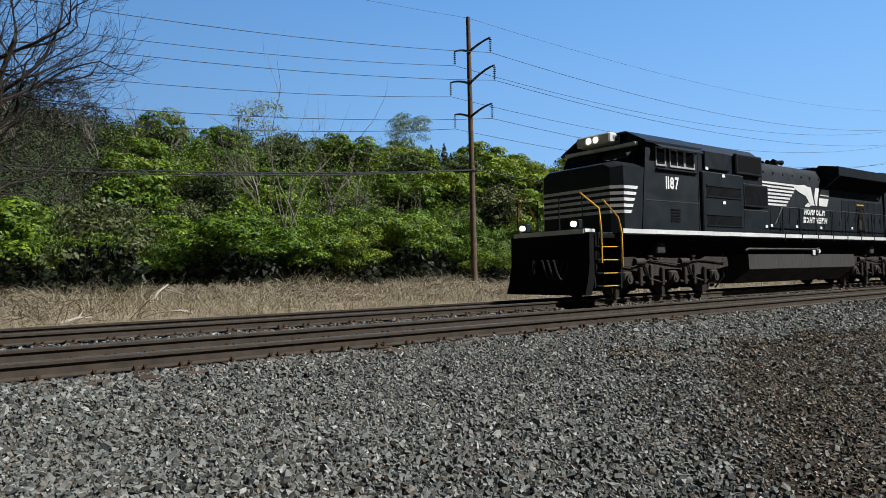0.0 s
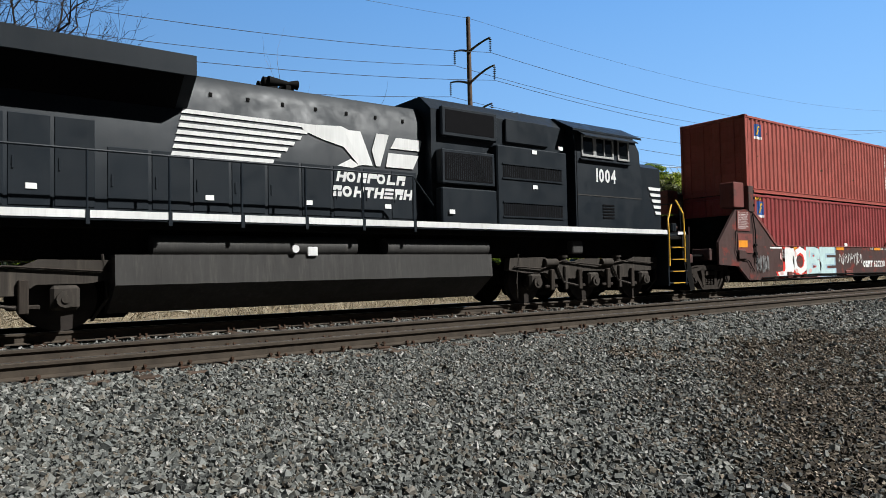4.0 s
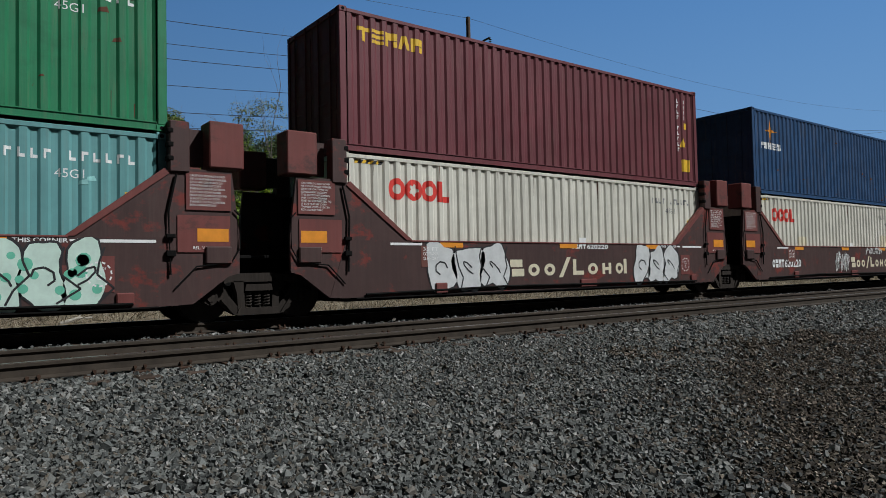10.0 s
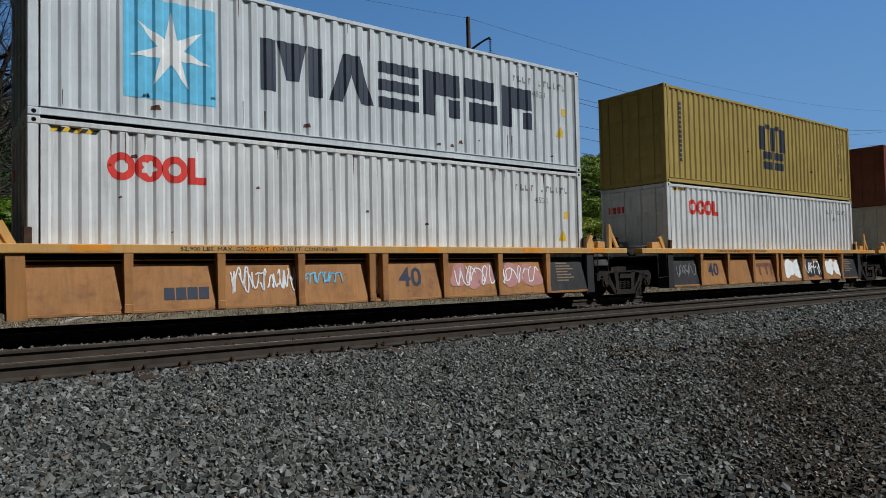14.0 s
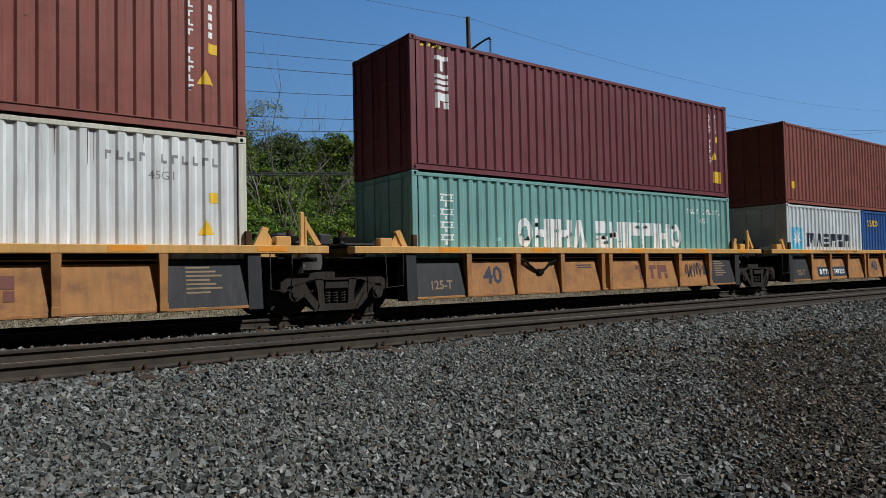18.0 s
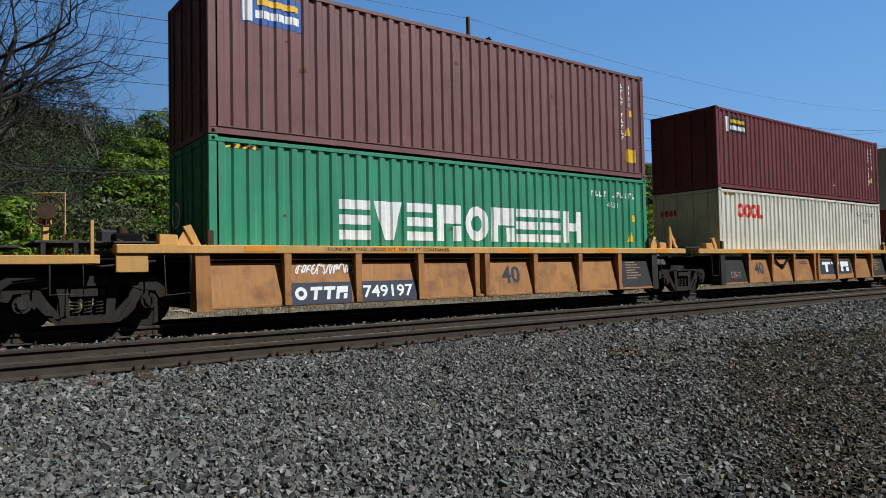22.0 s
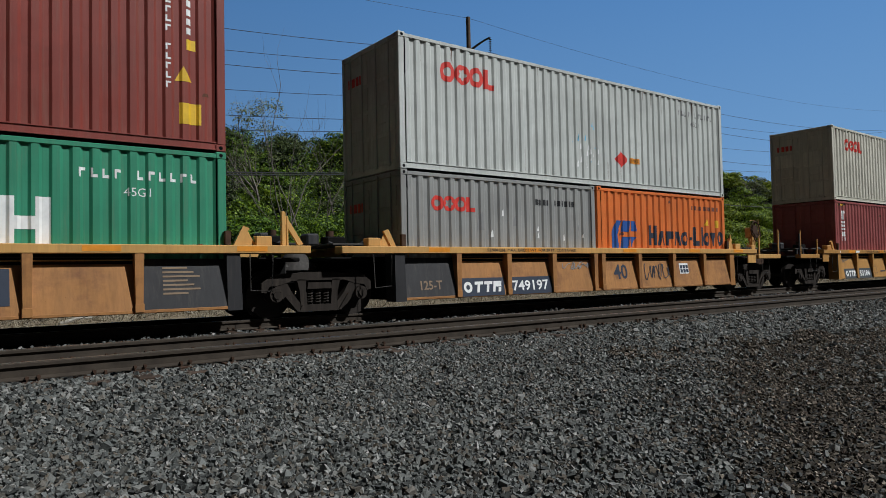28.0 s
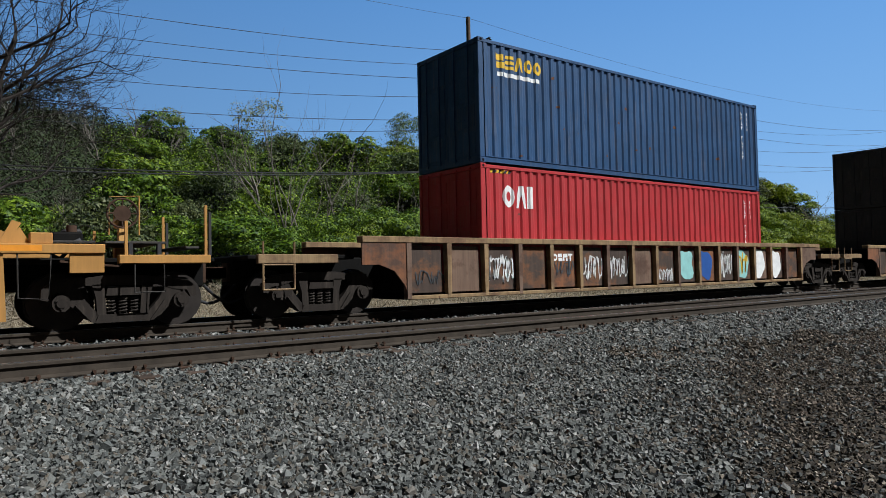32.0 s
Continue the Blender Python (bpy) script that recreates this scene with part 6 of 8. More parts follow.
        for ax in (-2.1, 0.0, 2.1):
            w = part("wheelset", WHEEL_MESH["loco"], "steel_wheel", tr, at=(ax, 0, R_LOCO + 0.004))
            WHEELS.append((w, (ax, 0, R_LOCO + 0.004), R_LOCO))
    # painted marks on the near side
    L = LOCO_LEN
    hood_y = -HOOD - 0.014
    s0 = 10.1 if not flip else L - 14.85

    def stripes(bm):
        for k in range(7):
            z1 = 3.72 - k * 0.125
            rect_face(bm, s0 + 0.03 * k * -1 + 0.0, s0 + 2.15 - 0.14 * k + 0.35, z1 - 0.072, z1, 0.03)
    flat_part("side_stripes", stripes, "loco_white", th, hood_y)

    def head(bm):
        x = s0 + 2.55
        poly_face(bm, [(x - 0.35, 3.70), (x + 0.55, 3.76), (x + 0.95, 3.62), (x + 1.15, 3.05), (x + 0.95, 3.0), (x + 0.6, 3.35), (x + 0.15, 3.45), (x - 0.25, 3.58)])
        poly_face(bm, [(x + 0.45, 2.96), (x + 0.75, 3.12), (x + 0.95, 3.0), (x + 0.8, 2.94)])
    flat_part("horse_shape", head, "loco_white", th, hood_y, lift=0.006)

    def initials(bm):
        x = s0 + 3.2
        poly_face(bm, [(x - 0.05, 3.70), (x + 0.34, 3.70), (x + 0.62, 3.02), (x + 0.38, 3.02)])
        poly_face(bm, [(x + 0.60, 3.34), (x + 0.72, 3.70), (x + 1.02, 3.70), (x + 0.80, 3.02), (x + 0.70, 3.02)])
        poly_face(bm, [(x + 1.06, 3.42), (x + 1.20, 3.66), (x + 1.86, 3.66), (x + 1.80, 3.42)])
        poly_face(bm, [(x + 0.94, 3.02), (x + 1.00, 3.32), (x + 1.78, 3.32), (x + 1.62, 3.02)])
    flat_part("brand_blocks", initials, "loco_white", th, hood_y, lift=0.008)
    flat_part("brand_blocks", lambda bm: (block_word(bm, s0 + 2.95, s0 + 4.6, 2.65, 2.87, "20690_6", False, 0.05), block_word(bm, s0 + 2.85, s0 + 4.78, 2.35, 2.57, "502+2362", False, 0.05)), "loco_white", th, hood_y, lift=0.008)
    nx = 3.85 if not flip else L - 4.72
    flat_part("road_number", lambda bm: digits(bm, number, nx, 3.02, 0.36), "loco_white", th, -1.5, lift=0.006)
    if not flip:
        flat_part("board_number", lambda bm: digits(bm, number, 2.70, 4.43, 0.15), "mark_black", th, -0.62, lift=0.006)
    # nose stripes, side and front
    ns = Shape()
    for k in range(5):
        z = 3.02 - k * 0.165
        for sd in (-1, 1):
            ns.add([(1.775, sd * 1.222, z), (1.775, sd * 1.222, z - 0.085), (2.015, sd * 1.486, z - 0.085), (2.015, sd * 1.486, z)], [(0, 1, 2, 3)])
            ns.add([(2.015, sd * 1.486, z), (2.015, sd * 1.486, z - 0.085), (2.55 - 0.07 * k, sd * 1.506, z - 0.085), (2.59 - 0.07 * k, sd * 1.506, z)], [(0, 1, 2, 3)])
        ns.box(1.770, 1.776, -1.22, 1.22, z - 0.085, z)
    stripe = ns
    put("nose_stripes", stripe, "loco_white", "white nose stripes")
    re = Shape()
    for k in range(5):
        z = 3.70 - k * 0.15
        re.box(22.502, 22.508, -0.35, 0.35, z - 0.085, z)
        for sd in (-1, 1):
            re.add([(21.855, sd * 1.026, z), (21.855, sd * 1.026, z - 0.085), (22.505, sd * 0.356, z - 0.085), (22.505, sd * 0.356, z)], [(0, 1, 2, 3)])
            re.add([(21.30 + 0.07 * k, sd * 1.025, z), (21.33 + 0.07 * k, sd * 1.025, z - 0.085), (21.855, sd * 1.025, z - 0.085), (21.855, sd * 1.025, z)], [(0, 1, 2, 3)])
    put("rear_stripes", re, "loco_white")
    bm = bmesh.new()
    digits(bm, number, 0.14, 3.92, 0.25)
    ends = sorted([(mx(21.85), -1.02), (mx(22.5), -0.35)])
    span = math.hypot(ends[1][0] - ends[0][0], ends[1][1] - ends[0][1])
    ux, uy = (ends[1][0] - ends[0][0]) / span, (ends[1][1] - ends[0][1]) / span
    for v in bm.verts:
        v.co = Vector((ends[0][0] + ux * v.co.x + uy * 0.008, ends[0][1] + uy * v.co.x - ux * 0.008, v.co.z))
    part("road_number", flat_mesh(bm, "road_number"), "loco_white", th)
    rng = random.Random(7)
    for x, z in ((5.9, 3.72), (6.8, 2.72), (6.8, 3.55), (9.3, 2.05), (10.6, 2.15), (12.4, 2.15), (14.3, 2.15), (17.0, 2.2), (19.6, 3.5)):
        put("notice_plate", Shape().box(x, x + 0.15, -1.478 if x < 9.7 else -0.978, -1.472 if x < 9.7 else -0.972, z, z + 0.09), "mark_white", "small white notice plate")
    return rolls(th, x0)


# ---------------------------------------------------------------- the train, from its head
locomotive(-120.1, "1187", False, "shiny black diesel freight locomotive with white stripes, leading the train")
locomotive(-96.4, "1004", True, "black diesel freight locomotive with white stripes, running long hood first")

ZM, ZY = 0.315, 0.38


def flag(z0, z1):
    return square_mark(0.64, z0, 0.38, z1 - z0, "mark_blue", "mark_yellow")


def side_blocks(x0, x1, z0, z1, forms, col="mark_white"):
    """Letters set one under the other by the end, as plain bars and rings."""
    step = (z1 - z0) / len(forms)
    return ("side_letters", col, lambda bm, h: [block_word(bm, x0, x1, z1 - (k + 0.92) * step, z1 - (k + 0.08) * step, c, False) for k, c in enumerate(forms)])


def glyph(x0, x1, z0, z1):
    """One upright character, as bars of its size."""
    def draw(bm, h):
        w, t = x1 - x0, (z1 - z0)
        rect_face(bm, x0, x1, z0 + t * 0.78, z0 + t * 0.9)
        rect_face(bm, x0, x1, z0 + t * 0.36, z0 + t * 0.48)
        rect_face(bm, x0 + w * 0.08, x0 + w * 0.22, z0 + t * 0.52, z0 + t * 0.74)
        rect_face(bm, x0 + w * 0.78, x0 + w * 0.92, z0 + t * 0.52, z0 + t * 0.74)
        rect_face(bm, x0 + w * 0.42, x0 + w * 0.58, z0, z0 + t * 0.32)
    return ("side_letters", "mark_white", draw)


def scuffs(seed, n, col="mark_brown", x0=0.4, x1=11.8, z0=0.2, z1=2.4, w=0.12, hgt=0.07):
    """Scrapes and touched-up spots scattered over a wall."""
    r = random.Random(seed)
    spots = [(r.uniform(x0, x1), r.uniform(z0, z1), r.uniform(0.4, 1.5)) for _ in range(n)]
    return ("patch", col, lambda bm, h: [poly_face(bm, [(x, z), (x + w * k, z + 0.01), (x + w * k * 0.8, z + hgt * k), (x + 0.02, z + hgt * k * 0.7)]) for x, z, k in spots])


def streaks(seed, n, col="mark_rust", x0=0.3, x1=11.9, top=0.2, lo=0.1, hi=0.6):
    """Thin rust runs from the top and bottom rails."""
    r = random.Random(seed)
    runs = [(r.uniform(x0, x1), r.uniform(lo, hi), r.uniform(0.008, 0.022), r.random() < 0.6) for _ in range(n)]
    def draw(bm, h):
        for x, k, w, up in runs:
            z = h - 0.115 if up else 0.2 + k
            poly_face(bm, [(x, z), (x + w, z), (x + w * 0.6, z - k), (x + w * 0.3, z - k)])
    return ("patch", col, draw)


U = (-70.32, -54.95, -39.54, -24.1, -8.66)
container(U[0], ZM, HC, "red", "dark red corrugated shipping container, lower of a stack", marks=flag(2.19, 2.64) + hazard() + [serial(), streaks(1, 9)] + plates())
container(U[0], ZM + HC + 0.012, STD, "faded_red", "sun-faded red corrugated shipping container, upper of a stack", marks=flag(1.92, 2.34) + [serial(), scuffs(2, 8, "mark_rust")] + plates())
container(U[1], ZM, HC, "wine", "dark wine-red corrugated shipping container, lower of a stack", marks=hazard() + [serial()] + plates())
container(U[1], ZM + HC + 0.012, HC, "salmon", "salmon-red corrugated shipping container with white letter blocks", marks=[word(0.65, 1.55, 1.93, 2.38, "081", "mark_white", False), serial(), scuffs(3, 12, "mark_rust")] + plates(low=True))
container(U[2], ZM, HC, "teal", "pale teal corrugated shipping container with white letter blocks", marks=hazard() + [
    word(2.92, 9.30, 1.20, 1.91, "02128 52199120", "mark_white"), glyph(0.75, 1.11, 2.1, 2.42), glyph(0.75, 1.11, 1.5, 1.82), serial_flat(), scuffs(4, 6, "mark_teal")] + plates())
container(U[2], ZM + HC + 0.012, STD, "green", "green corrugated shipping container with rust and white letter blocks", end_round=True, marks=[
    word(2.68, 9.53, 1.08, 1.73, "373606332", "mark_white"), serial_flat(), scuffs(5, 12, "mark_rust"), streaks(6, 22)])
container(U[3], ZM, HC, "cream", "cream corrugated shipping container with red round mark", end_red=True, marks=hazard() + [petal_brand(), serial_flat("mark_grey"), streaks(7, 10)] + plates())
container(U[3], ZM + HC + 0.012, HC, "maroon", "maroon corrugated shipping container with yellow letter blocks", marks=[word(0.40, 2.04, 2.27, 2.56, "+3686", "mark_yellow", False), serial()] + plates(low=True))
container(U[4], ZM, HC, "cream", "cream corrugated shipping container, yellow-patched, with red round mark", end_red=True, marks=hazard() + [petal_brand(), serial_flat("mark_grey"), streaks(8, 14),
    ("patch", "mark_cream", lambda bm, h: (rect_face(bm, 10.0, 11.6, 1.15, 1.65), rect_face(bm, 2.9, 3.5, 1.12, 1.5)))])
container(U[4], ZM + HC + 0.012, HC, "blue", "dark blue corrugated shipping container with orange star shape", marks=[
    ("brand_star", "mark_orange", lambda bm, h: star_face(bm, 1.21, 2.19, 0.44, 0.07, 4)), word(0.53, 1.89, 1.56, 1.78, "61235", "mark_white", False), serial(), scuffs(9, 14, "mark_rust")] + plates())

Y = (11.14, 26.98, 42.55, 58.3, 74.17)
STAR_PANEL = [("logo_panel", "mark_sky", lambda bm, h: rect_face(bm, 1.33, 2.84, 0.47, 2.15)), ("logo_shape", "mark_white", lambda bm, h: star_face(bm, 2.08, 1.31, 0.68, 0.22, 7))]
container(Y[0], ZY, HC, "white", "white corrugated shipping container with red round mark", end_red=True, marks=hazard() + [petal_brand(), serial_flat("mark_grey"), streaks(11, 26), scuffs(12, 10, "mark_rust", w=0.08, hgt=0.05)] + plates())
container(Y[0], ZY + HC + 0.012, STD, "pale_blue", "pale grey corrugated shipping container with sky-blue star panel", marks=STAR_PANEL + [word(3.57, 10.59, 0.91, 1.87, "483656", "mark_navy"), serial_flat("mark_grey"), streaks(13, 14), scuffs(14, 10, "mark_rust", z1=0.6)] + plates())
container(Y[1], ZY, HC, "white", "white corrugated shipping container with red round mark", end_red=True, marks=hazard() + [petal_brand(), serial_flat("mark_grey"), streaks(15, 18)])
container(Y[1], ZY + HC + 0.012, HC, "mustard", "mustard-yellow corrugated shipping container with dark letter blocks", marks=[
    ("brand_blocks", "mark_navy", lambda bm, h: [rect_face(bm, 5.34 + 0.68 * k, 5.34 + 0.68 * k + 0.34, 1.44, 2.25) for k in range(3)] + [rect_face(bm, 5.7, 6.0, 2.18, 2.33), rect_face(bm, 6.4, 6.7, 2.18, 2.33)]),
    word(5.52, 6.92, 0.80, 1.40, [1, 1], "mark_navy", True), ("side_letters", "mark_navy", lambda bm, h: [rect_face(bm, 0.72, 0.86, 2.33 - 0.14 * k, 2.43 - 0.14 * k) for k in range(13)]), serial(col="mark_navy"), scuffs(16, 8, "mark_rust")])
container(Y[2], ZY, HC, "white", "white corrugated shipping container with red round mark and rusty ends", trim="old_white", end_red=True, marks=hazard() + [petal_brand(), serial_flat("mark_grey"), streaks(17, 30)] + plates())
container(Y[2], ZY + HC + 0.012, STD, "brick", "brick-brown corrugated shipping container, upper of a stack", marks=[serial(), scuffs(18, 8, "mark_rust")] + plates())
container(Y[3], ZY, STD, "paleteal", "pale teal corrugated shipping container with peeling white letter blocks", marks=[
    word(2.98, 9.59, 0.98, 1.68, "02128 52199120", "mark_white"), glyph(0.74, 1.10, 1.85, 2.16), glyph(0.74, 1.10, 1.57, 1.83), glyph(0.74, 1.10, 1.29, 1.55), glyph(0.74, 1.10, 1.02, 1.27), serial_flat(), scuffs(19, 26, "box_paleteal", 2.9, 9.6, 1.0, 1.65, 0.2, 0.1), scuffs(20, 14, "mark_teal")])
container(Y[3], ZY + STD + 0.012, HC, "maroon", "maroon corrugated shipping container with white upright letter blocks", marks=hazard() + [side_blocks(0.66, 1.05, 1.36, 2.58, "+36"), serial()] + plates(low=True))
container(Y[4], ZY, STD, "pale_blue", "pale grey short shipping container with sky-blue star panel", length=6.058, marks=[
    ("logo_panel", "mark_sky", lambda bm, h: rect_face(bm, 0.34, 1.11, 0.99, 1.76)), ("logo_shape", "mark_white", lambda bm, h: star_face(bm, 0.725, 1.37, 0.36, 0.12, 7)), word(1.42, 5.01, 1.08, 1.57, "483656", "mark_navy")])
container(Y[4] + 6.135, ZY, STD, "bright_blue", "bright blue short shipping container with yellow letter blocks", length=6.058, marks=[word(0.52, 1.61, 1.94, 2.2, "53800", "mark_yellow", False), serial(length=6.058), scuffs(21, 6, "mark_rust", x1=5.6)])
container(Y[4], ZY + STD + 0.012, HC, "brick", "reddish-brown corrugated shipping container over two short ones", marks=[serial(), scuffs(22, 8, "mark_rust"), ("warning_plate", "mark_yellow", lambda bm, h: rect_face(bm, 0.45, 0.72, 0.55, 0.80))] + plates())

Z = (94.03, 109.88, 125.73, 141.56, 157.4)


def beacon(x0, x1, z0, z1, back):
    t = z1 - z0
    return [("logo_panel", back, lambda bm, h: rect_face(bm, x0, x1, z0, z1)),
            ("logo_shape", "mark_white", lambda bm, h: (rect_face(bm, x0 + 0.03, x0 + 0.2, z0 + 0.05 * t, z1 - 0.05 * t), block_word(bm, x0 + 0.26, x1 - 0.05, z0 + 0.2 * t, z0 + 0.45 * t, [1] * 6, False))),
            ("logo_detail", "mark_yellow", lambda bm, h: rect_face(bm, x0 + 0.3, x1 - 0.08, z0 + 0.62 * t, z0 + 0.82 * t))]


container(Z[0], ZY, HC, "green2", "bright green corrugated shipping container with white letter blocks", end_round=True, marks=hazard() + [word(2.49, 9.54, 1.10, 1.89, "373606332", "mark_white"), serial_flat(), scuffs(23, 6, "mark_rust")] + plates())
container(Z[0], ZY + HC + 0.012, HC, "mauve", "dull mauve-brown corrugated shipping container with blue panel", marks=beacon(0.62, 1.80, 2.1, 2.68, "mark_blue") + [serial(), scuffs(24, 8, "mark_rust")] + plates(low=True))
container(Z[1], ZY, HC, "cream", "cream-white corrugated shipping container with red round mark", end_red=True, marks=hazard() + [petal_brand(), serial_flat("mark_grey"), streaks(25, 18)])
container(Z[1], ZY + HC + 0.012, STD, "maroon", "maroon corrugated shipping container with black panel", marks=beacon(0.53, 1.81, 1.81, 2.35, "mark_black") + [serial(), scuffs(26, 1, "mark_white", 8.0, 8.1, 0.5, 0.6, 0.12, 0.1)] + plates())
container(Z[2], ZY, HC, "rust", "rust-red corrugated shipping container with white upright letter blocks", marks=hazard() + [side_blocks(0.62, 1.02, 0.78, 2.52, "+6++02"), serial()] + plates())
container(Z[2], ZY + HC + 0.012, HC, "lightgrey", "light grey corrugated shipping container with red round mark", end_red=True, marks=[petal_brand(), serial_flat("mark_grey"), streaks(27, 12)])
container(Z[3], ZY, STD, "green2", "green corrugated shipping container with white letter blocks", end_round=True, marks=[word(2.70, 9.56, 0.91, 1.68, "373606332", "mark_white"), serial_flat(), scuffs(28, 8, "mark_rust")])
container(Z[3], ZY + STD + 0.012, HC, "rust", "dark red-brown corrugated shipping container with small blue panel", marks=flag(2.19, 2.62) + [serial(), scuffs(29, 6, "mark_rust")] + plates(low=True))
container(Z[4], ZY, STD, "midgrey", "grey weathered short shipping container with red round mark", length=6.058, end_red=True, marks=[petal_brand(0.79, 2.01, hgt=0.33), ("serial_marks", "mark_black", lambda bm, h: [rect_face(bm, 3.9 + 0.13 * k, 3.98 + 0.13 * k, 2.0, 2.14) for k in range(11) if k != 4]), scuffs(30, 10, "mark_white", 0.3, 5.7, 0.3, 1.7, 0.06, 0.12), scuffs(31, 8, "mark_grey", 0.3, 5.7, 0.8, 2.3, 0.12, 0.3)])
container(Z[4] + 6.135, ZY, STD, "orange", "orange short shipping container with dark blue letter blocks", length=6.058, marks=[
    ("brand_shape", "mark_blue", lambda bm, h: (poly_face(bm, [(0.61, 0.97), (0.86, 0.97), (0.80, 1.34), (1.02, 1.72), (0.78, 1.72), (0.56, 1.34)]), rect_face(bm, 0.96, 1.28, 0.97, 1.28, 0.05), rect_face(bm, 0.98, 1.30, 1.42, 1.72, 0.06), poly_face(bm, [(1.38, 1.0), (1.62, 1.28), (1.34, 1.28)]), poly_face(bm, [(1.38, 1.44), (1.64, 1.44), (1.58, 1.72), (1.38, 1.72)]))),
    word(2.15, 2.56, 1.06, 1.62, "2", "mark_navy"), word(2.60, 4.10, 1.06, 1.47, "8980", "mark_navy"), word(4.14, 4.30, 1.22, 1.31, "1", "mark_navy"), word(4.34, 4.72, 1.06, 1.62, "_", "mark_navy"), word(4.75, 4.85, 1.06, 1.62, "1", "mark_navy"), word(4.88, 5.58, 1.06, 1.47, "07", "mark_navy"), word(5.60, 5.95, 1.06, 1.52, "0", "mark_navy"), ("serial_marks", "mark_brown", lambda bm, h: [rect_face(bm, 4.3 + 0.13 * k, 4.38 + 0.13 * k, 2.13, 2.25) for k in range(11) if k != 4]), ("warning_plate", "mark_yellow", lambda bm, h: (rect_face(bm, 5.55, 5.75, 1.62, 1.85), poly_face(bm, [(4.95, 1.68), (5.2, 1.68), (5.075, 1.88)]))), scuffs(32, 5, "mark_brown", x1=5.6)])
container(Z[4], ZY + STD + 0.012, HC, "lightgrey", "light grey dented shipping container with red marks", end_red=True, marks=[petal_brand(), serial_flat("mark_grey"), scuffs(33, 12, "mark_white", 5.3, 6.3, 0.4, 1.2, 0.05, 0.12), scuffs(34, 8, "mark_sky", 5.2, 6.2, 0.5, 1.6, 0.05, 0.12), streaks(35, 20),
    ("hazard_plate", "mark_red", lambda bm, h: poly_face(bm, [(7.21, 0.55), (7.48, 0.78), (7.21, 1.01), (6.95, 0.78)])), ("hazard_plate", "mark_orange", lambda bm, h: rect_face(bm, 7.58, 8.0, 0.70, 0.85)), ("logo_shape", "mark_black", lambda bm, h: text_faces(bm, "1993", 7.63, 0.74, 0.08, 0.3))])
W1, W2, W3 = 177.31, 198.8, 222.2
container(W1, ZY, HC, "dusty_red", "dusty red corrugated shipping container with white upright letter blocks", marks=hazard() + [side_blocks(0.50, 0.89, 1.30, 2.53, "+36"), serial(), scuffs(36, 8, "mark_rust")] + plates(low=True))
container(W1, ZY + HC + 0.012, HC, "old_white", "old yellowed white shipping container with rust streaks", trim="old_white", end_red=True, marks=[petal_brand(), serial_flat("mark_grey"), streaks(37, 46), ("patch", "mark_cream", lambda bm, h: rect_face(bm, 8.1, 9.0, 0.4, 1.05))])
container(W2, ZY, HC, "tomato", "bright red corrugated shipping container with white letter blocks", marks=hazard() + [word(0.66, 1.65, 1.90, 2.43, "081", "mark_white", False), serial(), scuffs(38, 4, "mark_brown")])
container(W2, ZY + HC + 0.012, HC, "blue", "blue corrugated shipping container with yellow letter blocks", marks=[word(0.53, 2.07, 2.27, 2.6, "53800", "mark_yellow", False), word(0.6, 2.0, 2.08, 2.18, [1] * 8, "mark_white", False), serial(), scuffs(39, 14, "mark_rust")])
# The last stack's shade is put into its dark box tone.
container(W3, ZY, HC, "dark", "shipping container coloured dark for its shade, lower of a stack", marks=[serial()])
container(W3, ZY + HC + 0.012, STD, "dark", "shipping container coloured dark for its shade, upper of a stack", marks=[serial()])


def cream_words(x0, x1, z0=0.67, z1=1.06):
    """Cream letter blocks with a slanted stroke between the two words."""
    def draw(bm):
        w = (x1 - x0) / 8.0
        low = z0 + (z1 - z0) * 0.74
        block_word(bm, x0, x0 + 0.95 * w, z0, z1, "5")
        block_word(bm, x0 + 1.1 * w, x0 + 1.9 * w, z0, low, "0")
        block_word(bm, x0 + 2.1 * w, x0 + 2.9 * w, z0, low, "0")
        poly_face(bm, [(x0 + 3.1 * w, z0 - 0.05), (x0 + 3.35 * w, z0 - 0.05), (x0 + 3.9 * w, z1 + 0.05), (x0 + 3.65 * w, z1 + 0.05)])
        block_word(bm, x0 + 4.0 * w, x0 + 4.85 * w, z0, z1, "_")
        block_word(bm, x0 + 5.05 * w, x0 + 5.85 * w, z0, low, "0")
        block_word(bm, x0 + 6.1 * w, x0 + 6.85 * w, z0, low, "2")
        block_word(bm, x0 + 7.1 * w, x0 + 7.75 * w, z0, low, "0")
        rect_face(bm, x0 + 7.77 * w, x1, z0, z1)
    return ("brand_blocks", "mark_cream", draw, 0.006)


def small_text(words, x, z, h, width=None, col="mark_white"):
    return ("lettering", col, lambda bm: text_faces(bm, words, x, z, h, width, 0.02), 0.006)


def bars(n, x, z, h, step, col="mark_white"):
    return ("marking_bar", col, lambda bm: [rect_face(bm, x + k * step, x + k * step + step * 0.6, z, z + h) for k in range(n)], 0.006)


